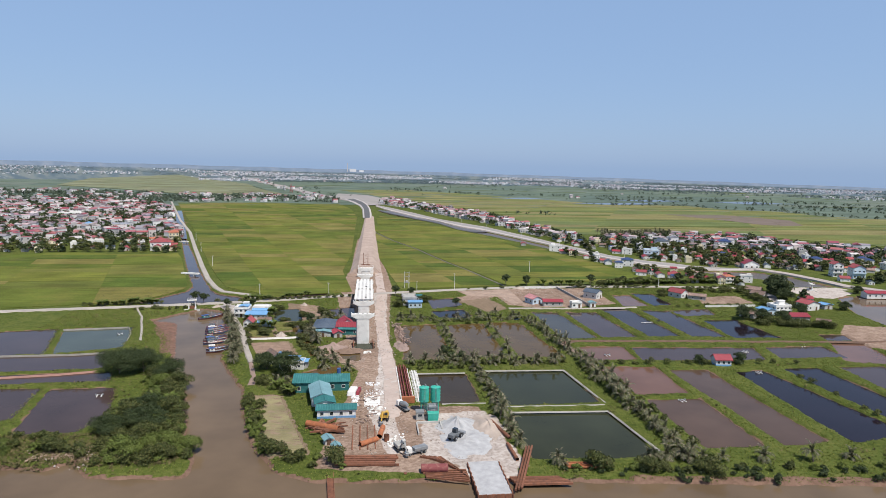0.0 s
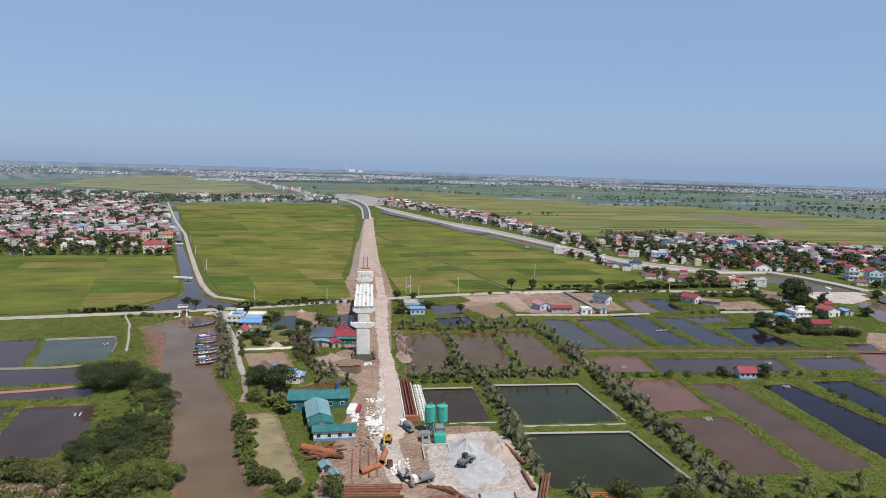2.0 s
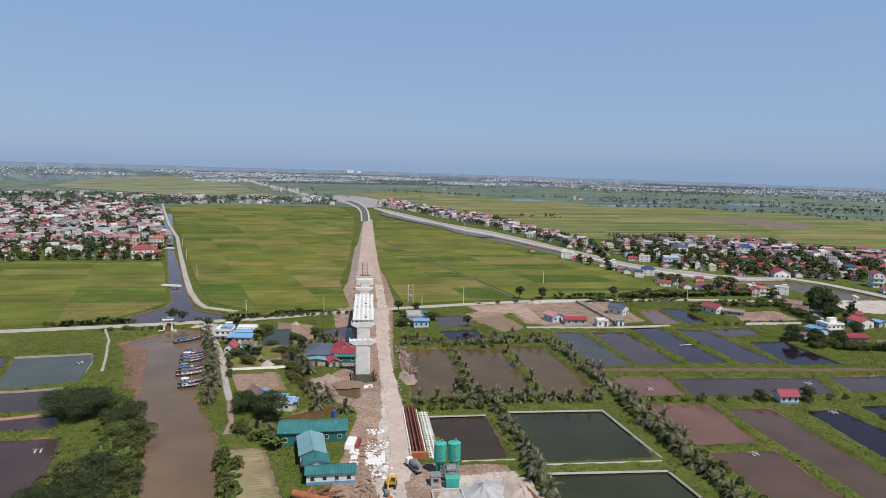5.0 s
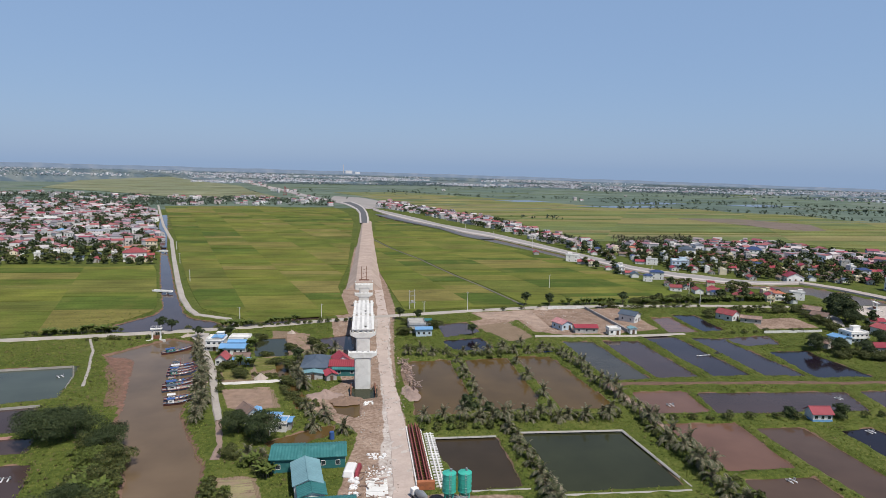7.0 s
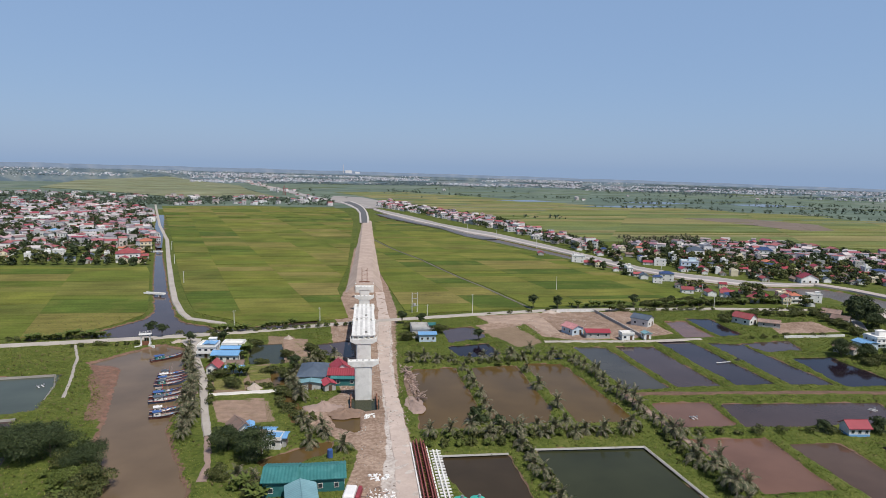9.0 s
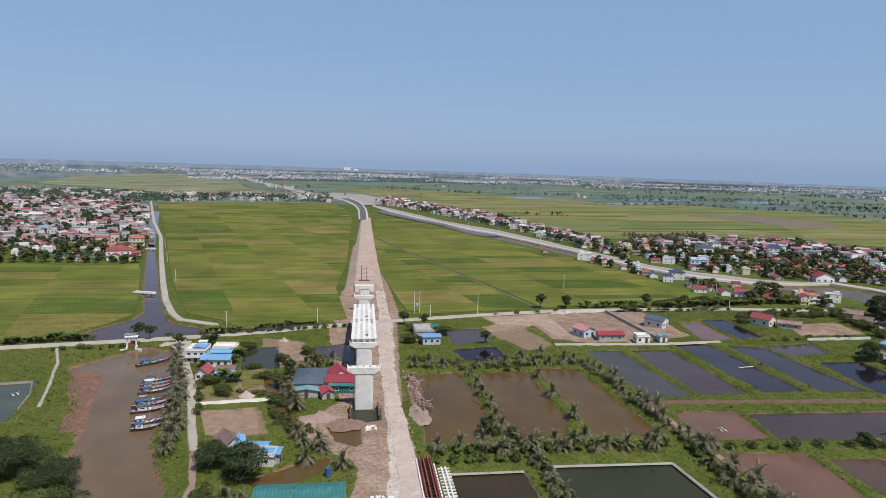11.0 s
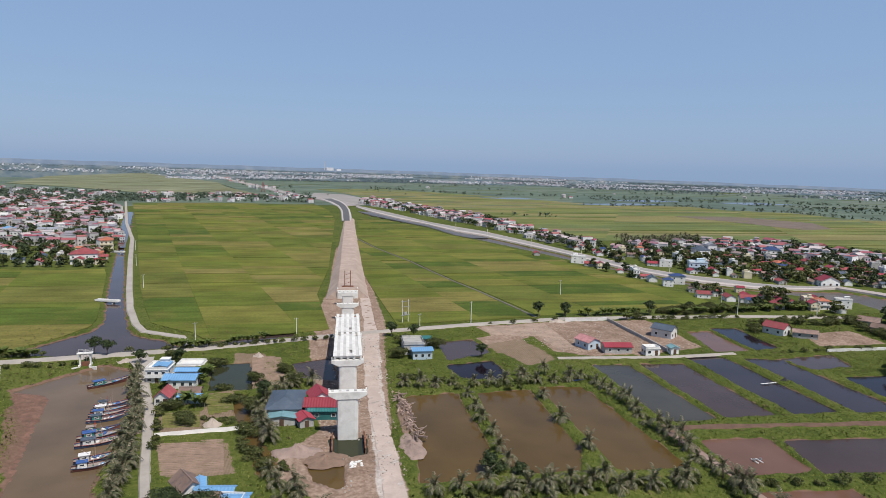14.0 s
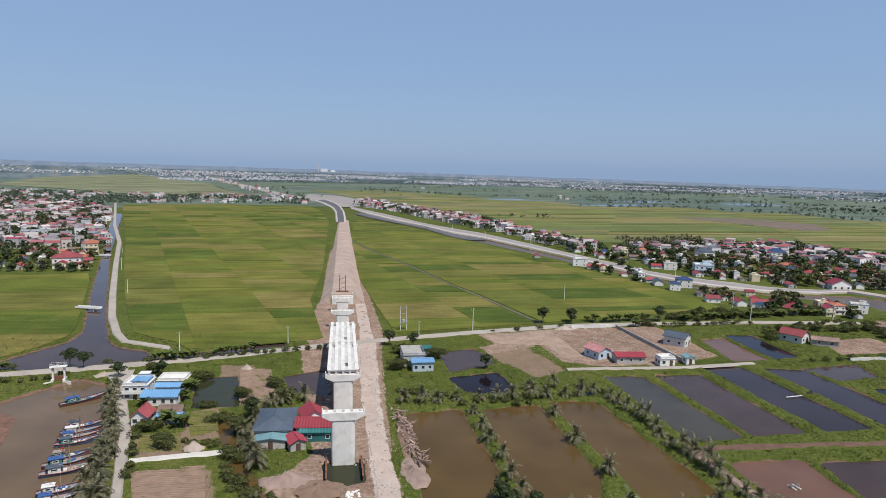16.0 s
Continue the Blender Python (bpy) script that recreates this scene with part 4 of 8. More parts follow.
def pier(y, top, base=-0.9):
    x = axis_x(y)
    root = empty("bridge_pier", "pale grey concrete hammerhead pier with a broad cap", "bridge pier", pose(x, y, 0, 0, 0, -0.8), "piers of the unfinished bridge")
    bm = bmesh.new()                           # round-ended column
    ring = []
    for k in range(24):
        a = k * math.tau / 24
        ring.append((max(-1.9, min(1.9, 2.9 * math.cos(a))) + (1.0 * math.cos(a)), 0.95 * math.copysign(min(1, abs(1.25 * math.sin(a))), math.sin(a))))
    lo = [bm.verts.new((px, py, base)) for px, py in ring]
    hi = [bm.verts.new((px, py, top - 2.0)) for px, py in ring]
    for k in range(24):
        bm.faces.new((lo[k], lo[(k + 1) % 24], hi[(k + 1) % 24], hi[k]))
    bm.faces.new(hi)
    part("column", bm, CONCRETE, root)
    bm = bmesh.new()                           # cap, its ends tapered from below
    outline = [(-5.2, 0), (5.2, 0), (5.2, -1.0), (3.1, -2.1), (-3.1, -2.1), (-5.2, -1.0)]
    front = [bm.verts.new((px, -1.15, top + pz)) for px, pz in outline]
    back = [bm.verts.new((px, 1.15, top + pz)) for px, pz in outline]
    bm.faces.new(front[::-1])
    bm.faces.new(back)
    for k in range(6):
        bm.faces.new((front[k], front[(k + 1) % 6], back[(k + 1) % 6], back[k]))
    bmesh.ops.bevel(bm, geom=bm.edges[:], offset=0.06, segments=1, affect='EDGES')
    part("cap", bm, CONCRETE, root)
    for side in (-1, 1):
        bm = bmesh.new()
        box(bm, side * 5.05, 0, top, 0.22, 2.0, 0.55, 0, 0.03)
        part("end_block", bm, CONCRETE, root)
    for k in range(5):
        bm = bmesh.new()
        box(bm, -4.1 + 2.05 * k, 0, top, 0.7, 0.9, 0.16)
        part("bearing_pad", bm, GREY_WALL, root)
    return root


for py, ptop in PIERS:
    pier(py, ptop)


def girder(x, y0, z0, y1, z1, k):
    """A concrete I-beam with flanges."""
    root = empty("bridge_girder", "white precast concrete bridge girder lying across the pier caps", "girder", None, "girders of the deck")
    bm = bmesh.new()
    section = [(-0.35, 0), (0.35, 0), (0.35, 0.22), (0.12, 0.42), (0.12, 1.0), (0.55, 1.12), (0.55, 1.3), (-0.55, 1.3), (-0.55, 1.12), (-0.12, 1.0), (-0.12, 0.42), (-0.35, 0.22)]
    a = [bm.verts.new((x + axis_x(y0) + px, y0, z0 + pz)) for px, pz in section]
    b = [bm.verts.new((x + axis_x(y1) + px, y1, z1 + pz)) for px, pz in section]
    for i in range(12):
        bm.faces.new((a[i], a[(i + 1) % 12], b[(i + 1) % 12], b[i]))
    bm.faces.new(a[::-1])
    bm.faces.new(b)
    part("beam", bm, CONCRETE, root)
    if k < 4:                                  # cross-beams to the next girder
        for u in (0.02, 0.26, 0.5, 0.74, 0.98):
            y, z = y0 + (y1 - y0) * u, z0 + (z1 - z0) * u
            bm = bmesh.new()
            box(bm, x + axis_x(y) + 1.02, y, z + 0.45, 1.8, 0.3, 0.6)
            part("diaphragm", bm, CONCRETE, root)
        for u in np.arange(0.06, 0.97, 0.115):  # formwork panels laid between the flanges, with open gaps
            if (int(u * 100) * 7 + k * 3) % 9 < 8:
                y, z = y0 + (y1 - y0) * float(u), z0 + (z1 - z0) * float(u)
                bm = bmesh.new()
                box(bm, x + axis_x(y) + 1.02, y, z + 1.06, 0.92, 3.6, 0.06)
                part("deck_panel", bm, GREY_PANEL, root)
    return root


for (ya, za), (yb, zb) in zip(PIERS[1:3], PIERS[2:4]):
    for k in range(5):
        girder(-4.1 + 2.05 * k, ya + 0.15 if ya > 60 else ya - 0.9, za + 0.16, yb - 0.15 if yb < 100 else yb + 0.9, zb + 0.16, k)


def embankment():
    """The approach ramp: an earth bank with sloped sides."""
    verts, faces = [], []
    ys = np.concatenate([[203, 203.5], np.arange(210, 720, 10)])
    rng = random.Random(4)
    for k, y in enumerate(ys):
        u = (y - 203) / 500
        h = 4.4 * max(0.0, 1 - u) ** 1.3 + 1.0
        x = axis_x(y) + 2.0 * u
        half = 5.2
        foot = half + 1.15 * h + 0.4
        if k == 0:
            h = 0.1
        for px, pz in ((-foot, -0.1), (-half - 0.4, h - 0.25), (-half, h), (0, h + 0.12), (half, h), (half + 0.4, h - 0.25), (foot, -0.1)):
            verts.append((x + px + rng.uniform(-0.25, 0.25), float(y), pz + rng.uniform(-0.06, 0.06)))
        if k:
            p, q = 7 * (k - 1), 7 * k
            faces += [(p + i, p + i + 1, q + i + 1, q + i) for i in range(6)]
    return tagged(raw("embankment", verts, faces, EARTH), "bare earth approach embankment of the new road", "embankment", kind="structure")


embankment()
ab = empty("bridge_abutment", "low concrete abutment with reinforcement bars standing up", "abutment", pose(axis_x(203), 203, 0))
bm = bmesh.new()
box(bm, 0, 0, 0, 11.2, 1.6, 4.6, 0, 0.05)
part("wall", bm, CONCRETE, ab)
for side in (-1, 1):
    bm = bmesh.new()
    box(bm, side * 5.4, 2.6, 0, 0.5, 4.0, 5.4, 0, 0.05)
    part("wing_wall", bm, CONCRETE, ab)
rig = empty("piling_rig", "tall rusty piling mast with two leaders behind the abutment", "piling rig", pose(axis_x(208), 209, 5.5))
for sx in (-1.6, 1.6):
    bm = bmesh.new()
    tube(bm, (sx, 0, -0.4), (sx, 0.4, 9.0), 0.22, 0.16, 6)
    part("leader", bm, RUST, rig)
for z in (1.5, 4, 6.4):
    bm = bmesh.new()
    tube(bm, (-1.6, 0.1, z), (1.6, 0.1, z + 1.2), 0.09, None, 5)
    part("brace", bm, RUST, rig)
bm = bmesh.new()
box(bm, 0, 0.5, -0.6, 6.5, 2.4, 0.9, 0, 0.05)
part("base", bm, RUST, rig)


# cofferdam round the first pier
coffer = empty("cofferdam", "rusty sheet-pile frame round the flooded pier footing", "cofferdam", pose(1.8, 18.4, 0))
for sx in (-4.3, 4.3):
    for k in range(9):
        bm = bmesh.new()
        box(bm, sx + (0.12 if k % 2 else 0), -5 + 1.1 * k, -1.6, 0.18, 1.0, 2.6 + 0.2 * (k % 3))
        part("sheet_pile", bm, RUST, coffer)
    bm = bmesh.new()
    box(bm, sx, -0.6, 0.75, 0.4, 10.2, 0.35)
    part("waler", bm, RUST, coffer)


# ---- houses ----
def gable_roof(bm, w, d, z, rise, over=0.5, thick=0.16, step=0.45, wave=0.05):
    """Two slopes with the ridge along y, folded across into ribs: one closed shell."""
    n = max(4, int((d + 2 * over) / step))
    eave = z - over * rise / (w / 2)
    rows = []
    for k in range(n + 1):
        y = -d / 2 - over + k * (d + 2 * over) / n
        up = wave if k % 2 else 0.0
        rows.append([bm.verts.new(p) for p in ((-w / 2 - over, y, eave + thick + up), (0, y, z + rise + thick + up), (w / 2 + over, y, eave + thick + up), (w / 2 + over, y, eave), (0, y, z + rise), (-w / 2 - over, y, eave))])
    for a, b in zip(rows, rows[1:]):
        for i in range(6):
            bm.faces.new((a[i], a[(i + 1) % 6], b[(i + 1) % 6], b[i]))
    for r in (rows[0], rows[-1]):
        bm.faces.new((r[0], r[1], r[4], r[5]))
        bm.faces.new((r[1], r[2], r[3], r[4]))
    bmesh.ops.recalc_face_normals(bm, faces=bm.faces[:])


def hip_roof(bm, w, d, z, rise, over=0.5, thick=0.14):
    hw, hd = w / 2 + over, d / 2 + over
    run = max(0.05, hd - hw)
    base = [bm.verts.new(p) for p in ((-hw, -hd, z), (hw, -hd, z), (hw, hd, z), (-hw, hd, z))]
    up = [bm.verts.new((x, y, z + thick)) for x, y in ((-hw, -hd), (hw, -hd), (hw, hd), (-hw, hd))]
    r0, r1 = bm.verts.new((0, -run, z + rise)), bm.verts.new((0, run, z + rise))
    bm.faces.new((up[0], up[1], r0))
    bm.faces.new((up[1], up[2], r1, r0))
    bm.faces.new((up[2], up[3], r1))
    bm.faces.new((up[3], up[0], r0, r1))
    bm.faces.new(base[::-1])
    for k in range(4):
        bm.faces.new((base[k], base[(k + 1) % 4], up[(k + 1) % 4], up[k]))


def window_mesh(bm, x, y, z, w, h, face):
    """A framed window, its pane set back. face: 0 front (-y), 1 right (+x), 2 back, 3 left."""
    m = Matrix.Translation((x, y, z)) @ Matrix.Rotation(face * math.pi / 2, 4, 'Z')

    def slab(cx, cz, sx, sz, out, mat):
        vs = []
        for py in (0.02, -out):
            for px, pz in ((-1, -1), (1, -1), (1, 1), (-1, 1)):
                vs.append(bm.verts.new(m @ Vector((cx + px * sx / 2, py, cz + pz * sz / 2))))
        for f in ((4, 5, 6, 7), (0, 1, 5, 4), (1, 2, 6, 5), (2, 3, 7, 6), (3, 0, 4, 7)):
            bm.faces.new([vs[i] for i in f]).material_index = mat
    slab(0, 0, w, h, 0.03, 1)
    for sx in (-1, 1):
        slab(sx * w / 2, 0, 0.1, h + 0.1, 0.09, 0)
    for sz in (-1, 1):
        slab(0, sz * h / 2, w + 0.1, 0.1, 0.09, 0)


def house(name, label, x, y, turn, w, d, h, roof, wall, top, storeys=1, rise=None, ribs=0.0, fronts=2, sides=2, z=0.0, category="house", group="", base=None, tank=False, porch=False):
    root = empty(name, label, category, pose(x, y, z, 0, 0, turn), group)
    rise = w * 0.24 if rise is None else rise
    bm = bmesh.new()
    box(bm, 0, 0, -0.4, w, d, h + 0.4)
    if roof == "gable":
        for s in (-1, 1):
            bm.faces.new([bm.verts.new(p) for p in ((-w / 2, s * d / 2, h), (w / 2, s * d / 2, h), (0, s * d / 2, h + rise))])
    part("wall", bm, wall, root)
    if base:
        bm = bmesh.new()
        box(bm, 0, 0, -0.4, w + 0.12, d + 0.12, 1.1)
        part("plinth", bm, base, root)
    bm = bmesh.new()
    if roof == "gable":
        gable_roof(bm, w, d, h, rise, step=ribs * 0.5 if ribs else 0.9, wave=0.09 if ribs else 0.03)
    elif roof == "hip":
        hip_roof(bm, w, d, h, rise)
    else:
        box(bm, 0, 0, h, w + 0.6, d + 0.6, 0.18)
    part("roof", bm, top, root)
    if roof == "gable":
        bm = bmesh.new()
        tube(bm, (0, -d / 2 - 0.5, h + rise + 0.2), (0, d / 2 + 0.5, h + rise + 0.2), 0.13, None, 6)
        part("ridge", bm, top, root)
    if roof == "flat":
        for cx, cy, sx, sy in ((0, -d / 2, w, 0.14), (0, d / 2, w, 0.14), (-w / 2 + 0.07, 0, 0.14, d - 0.2), (w / 2 - 0.07, 0, 0.14, d - 0.2)):
            bm = bmesh.new()
            box(bm, cx, cy, h + 0.18, sx, sy, 0.75)
            part("parapet", bm, wall, root)
        if storeys > 1:
            bm = bmesh.new()
            box(bm, w * 0.2, d * 0.2, h + 0.18, w * 0.4, d * 0.3, 2.2)
            box(bm, w * 0.2, d * 0.2, h + 2.38, w * 0.46, d * 0.36, 0.15)
            part("stair_head", bm, wall, root)
    if storeys > 1:
        for s in range(1, storeys):
            bm = bmesh.new()
            box(bm, 0, -d / 2 - 0.45, s * h / storeys - 0.1, w, 0.9, 0.18)
            box(bm, 0, -d / 2 - 0.85, s * h / storeys + 0.08, w, 0.1, 0.8)
            part("balcony", bm, wall, root)
    sh = h / storeys
    for s in range(storeys):
        zc = s * sh + min(1.6, sh * 0.55)
        for k in range(fronts):
            px = (k + 0.5 - fronts / 2) * w / max(1, fronts)
            if s == 0 and k == fronts // 2:
                bm = bmesh.new()
                box(bm, px, -d / 2 - 0.03, 0.02, 1.2, 0.1, min(2.2, sh - 0.3))
                part("door", bm, DARK_WOOD, root)
                continue
            bm = bmesh.new()
            window_mesh(bm, px, -d / 2, zc, min(1.3, w / (fronts + 1)), min(1.3, sh * 0.42), 0)
            part("window", bm, [WHITE_WALL, GLASS], root)
        for side, face in ((1, 1), (-1, 3)):
            for k in range(sides):
                py = (k + 0.5 - sides / 2) * d / max(1, sides)
                bm = bmesh.new()
                window_mesh(bm, side * w / 2, py, zc, 1.1, min(1.2, sh * 0.4), face)
                part("window", bm, [WHITE_WALL, GLASS], root)
    if porch:
        bm = bmesh.new()
        box(bm, 0, -d / 2 - 1.3, h * 0.82, w, 2.6, 0.12)
        for sx in (-1, 1):
            box(bm, sx * (w / 2 - 0.2), -d / 2 - 2.4, -0.2, 0.2, 0.2, h * 0.82 + 0.2)
        part("porch", bm, top, root)
    if tank:
        bm = bmesh.new()
        tube(bm, (-w * 0.25 - 0.8, 0, h + 1.1), (-w * 0.25 + 0.8, 0, h + 1.1), 0.5, None, 12)
        for sx in (-0.5, 0.5):
            box(bm, -w * 0.25 + sx, 0, h + 0.1, 0.1, 0.9, 0.6)
        part("water_tank", bm, STEEL, root)
    return root


# houses by the creek
house("house", "white two-storey concrete house with a flat roof", -60.3, 75, -4, 7.0, 7.5, 4.6, "flat", WHITE_WALL, CONCRETE, 2, fronts=3)
house("canopy", "bright blue tin canopy over the roof terrace", -59.2, 74, -4, 4.0, 4.8, 5.8, "gable", WHITE_WALL, BLUE_TIN, 1, 0.3, 0.9, 2, 1, category="canopy")
house("house", "low white house with a flat terrace", -51.8, 82.5, -4, 8.5, 6, 3.0, "flat", WHITE_WALL, CONCRETE)
house("house", "long white house under a bright blue tin roof", -52, 68.3, 86, 6, 10, 3.0, "gable", WHITE_WALL, BLUE_TIN, 1, 0.9, 0.8, 2, 4)
house("shed", "low workshop under a blue tin roof", -51.6, 75, 86, 3.6, 7, 3.3, "gable", WHITE_WALL, BLUE_TIN, 1, 0.5, 0.8, 1, 2)
house("house", "small white house with a weathered red tile roof", -53.4, 53.4, -6, 4.3, 5.6, 2.8, "gable", WHITE_WALL, RED_TILE, 1, 1.8, 0, 2, 2)
house("house", "small house with an old brown tile roof and blue awning", -46.3, 55.8, 86, 3.6, 6, 2.8, "gable", WHITE_WALL, OLD_TILE, 1, 0.9)
house("canopy", "open blue tin canopy on posts", -46, 52.7, 86, 2.2, 6.2, 2.3, "gable", BLUE_WALL, BLUE_TIN, 1, 0.3, 0.8, 1, 0, category="canopy")
# houses further down the creek
house("house", "brick-red tile roofed house among trees", -34, -4.5, 32, 4.8, 6.8, 3.0, "gable", WHITE_WALL, OLD_TILE, 1, 1.7, 0, 2, 2)
house("shed", "shed under a bright blue tin roof", -31.0, -5.8, 12, 2.0, 5.6, 3.2, "gable", WHITE_WALL, BLUE_TIN, 1, 0.4, 0.8, 1, 2)
house("shed", "long shed under a blue tin roof", -27, -8.4, 84, 2.6, 7.0, 3.1, "gable", WHITE_WALL, BLUE_TIN, 1, 0.4, 0.8, 1, 2)
house("house", "small white house with a brown-red tile roof", -28.2, -12, 84, 3.6, 4.8, 2.9, "gable", WHITE_WALL, OLD_TILE, 1, 1.5)
house("house", "small house with a red tile gable beside the pond", -27.9, -16, 20, 3.2, 3.8, 2.8, "gable", WHITE_WALL, OLD_TILE, 1, 1.2)
house("shed", "shed with a sky-blue tin roof beside the pond", -22.6, -12, 84, 3.6, 5.4, 2.8, "gable", GREY_WALL, BLUE_TIN, 1, 0.4, 0.8, 1, 2)
house("house", "low white flat-roofed outbuilding by the water", -24.5, -12.6, 80, 4.4, 7, 2.6, "flat", WHITE_WALL, GREY_WALL)
# houses by the first pier
house("house", "grey tin roofed house with a broad hipped roof", -16.2, 43, -3, 9.6, 15, 3.4, "hip", GREY_WALL, GREY_TIN, 1, 2.2, 0, 3, 3)
house("shed", "shed with a light grey tin roof", -16.6, 33.6, -3, 7.5, 4, 2.4, "gable", GREY_WALL, PALE_TIN, 1, 0.6, 0.8, 1, 1)
house("house", "house with a dark red tin roof and teal awning", -5.4, 39, 84, 5.5, 10, 3.6, "gable", WHITE_WALL, MAROON_TIN, 1, 1.4, 0.8, 2, 3)
house("house", "white gabled house under a dark red tin roof", -6.6, 45.5, 14, 6, 7, 3.8, "gable", WHITE_WALL, MAROON_TIN, 1, 2.0, 0.8, 2, 2)
house("shed", "small shed with a maroon tin roof", -10.4, 31.8, 20, 4, 4.5, 2.4, "gable", GREY_WALL, MAROON_TIN, 1, 0.9, 0.8, 1, 1)
house("shed", "teal tin lean-to below the red roof", -4.6, 35.4, 84, 1.6, 9.5, 2.8, "gable", TEAL_TIN, TEAL_TIN, 1, 0.3, 0.8, 0, 2)
# houses across the site road
house("house", "grey rendered house with a flat concrete roof", 28.4, 100.5, 0, 8, 10, 4.2, "flat", GREY_WALL, GREY_WALL, fronts=3)
house("house", "pale blue house with a light blue tin roof", 31, 91.8, 90, 5, 7.5, 3.4, "gable", BLUE_WALL, BLUE_TIN, 1, 0.5, 0.8, 1, 3)
house("shed", "long shed under a teal tin roof", 31, 109, 90, 4, 11, 3.2, "gable", GREY_WALL, TEAL_TIN, 1, 0.5, 0.8, 1, 2)
# farm and cottages on the pond land
house("house", "farmhouse with a pink striped tin roof", 102.2, 100.5, 20, 6.5, 8, 3.2, "gable", BLUE_WALL, PINK_TIN, 1, 1.4, 1.6, 2, 2)
house("shed", "farm shed under a maroon tin roof", 111.5, 92.8, 84, 5.5, 11, 2.8, "gable", GREY_WALL, MAROON_TIN, 1, 0.9, 0.8, 1, 3)
house("shed", "small white flat-roofed store", 124, 87.9, 0, 6, 4, 2.8, "flat", WHITE_WALL, WHITE_WALL)
house("shed", "white hut with a pale roof by the dike", 134, 88.4, 0, 3.4, 3.4, 2.8, "gable", WHITE_WALL, PALE_TIN, 1, 0.6, 0.6, 1, 1)
house("house", "grey-white gabled cottage beside the ponds", 144, 114, 40, 7, 9, 3.8, "gable", WHITE_WALL, GREY_TIN, 1, 1.6, 0.9, 2, 2)
house("house", "white cottage with a red tile roof beside the pond", 200.5, 114.5, 30, 7.5, 9.5, 3.4, "gable", WHITE_WALL, RED_TILE, 1, 1.9, 0, 2, 2)
house("shed", "brown tile roofed lean-to", 209, 106.5, 60, 4.5, 10, 2.6, "gable", GREY_WALL, OLD_TILE, 1, 1.0)
house("house", "white pond keeper's house with a dark red roof", 149.5, -20.2, 84, 4.6, 6.4, 2.8, "gable", WHITE_WALL, MAROON_TIN, 1, 1.5, 0, 2, 3, base=BLUE_TIN)
house("house", "white flat-roofed house with blue awnings", 238, 69, 4, 10, 7.5, 4.4, "flat", WHITE_WALL, CONCRETE, 2, fronts=4)
house("shed", "shed under a pale blue tin roof", 227.5, 65, 10, 7, 7, 3.2, "gable", BLUE_WALL, BLUE_TIN, 1, 0.8, 0.9, 1, 2)
house("house", "house with a broad dark red tin roof", 234, 49, 84, 7, 11, 3.4, "gable", GREY_WALL, MAROON_TIN, 1, 1.2, 0.9, 1, 2)
house("house", "brown tile roofed cottage by the trees", 214, 60.2, 30, 6, 8, 2.8, "gable", GREY_WALL, OLD_TILE, 1, 1.4)
house("house", "white house with a red roof near the sluice", 262, 76.9, 10, 9, 8, 4.0, "gable", WHITE_WALL, RED_TILE, 1, 1.6)

house("house", "small white house with a red tile roof by the lane", 264.5, 79, 6, 6.5, 7, 3.2, "gable", WHITE_WALL, RED_TILE, 1, 1.5)
house("shed", "grey shed with a blue tin roof by the lane", 274, 78, 10, 6, 5, 2.8, "gable", GREY_WALL, BLUE_TIN, 1, 0.6, 0.8, 1, 1)
house("house", "old house with a brown tile roof among trees", 258.5, 124, 40, 6, 9, 2.9, "gable", GREY_WALL, OLD_TILE, 1, 1.6)
house("house", "old brown-roofed cottage beside the lane", 253, 110.5, 35, 5.5, 8, 2.8, "gable", GREY_WALL, OLD_TILE, 1, 1.5)
house("shed", "tile roofed hut behind the thicket", 242, 38.5, 50, 4.5, 6, 2.4, "gable", GREY_WALL, OLD_TILE, 1, 1.2, 0, 1, 1)
house("shed", "long shed with a dark red roof by the creek", 334, 108, 84, 6, 16, 3.2, "gable", WHITE_WALL, MAROON_TIN, 1, 1.0, 0.8, 1, 4)

# site camp
house("site_shed", "long camp shed with a weathered teal tin roof", -9.3, -35.5, 92, 8, 11.5, 3.4, "gable", TEAL_TIN, TEAL_TIN, 1, 1.2, 0.8, 2, 3, category="shed")
house("site_shed", "teal tin camp shed with a gable end", -18.6, -36.5, 88, 9, 7.5, 3.8, "gable", TEAL_TIN, TEAL_TIN, 1, 1.5, 0.8, 1, 2, category="shed")
house("site_shed", "camp shed under faded blue and teal roofing", -12.8, -48, 8, 6.5, 12, 3.4, "gable", WHITE_WALL, PALE_TIN, 1, 1.2, 0.8, 1, 3, category="shed")
house("site_shed", "small teal roofed link shed", -11, -56.2, 8, 6, 5.5, 3.1, "gable", WHITE_WALL, TEAL_TIN, 1, 0.9, 0.8, 1, 1, category="shed")
house("site_shed", "white site office with a teal roof and blue plinth", -6.9, -62, 91, 4.5, 12, 2.9, "gable", WHITE_WALL, TEAL_TIN, 1, 0.7, 0.8, 1, 4, category="shed", base=BLUE_TIN)
house("hut", "small pale tin hut on the bank", -6.0, -87, 20, 1.8, 2.0, 1.6, "gable", BLUE_WALL, PALE_TIN, 1, 0.5, 0.5, 1, 0, category="hut")
house("hut", "grey tin hut on the bank", -8.6, -82.5, 20, 2.2, 2.4, 1.8, "gable", GREY_WALL, PALE_TIN, 1, 0.5, 0.5, 1, 0, category="hut")

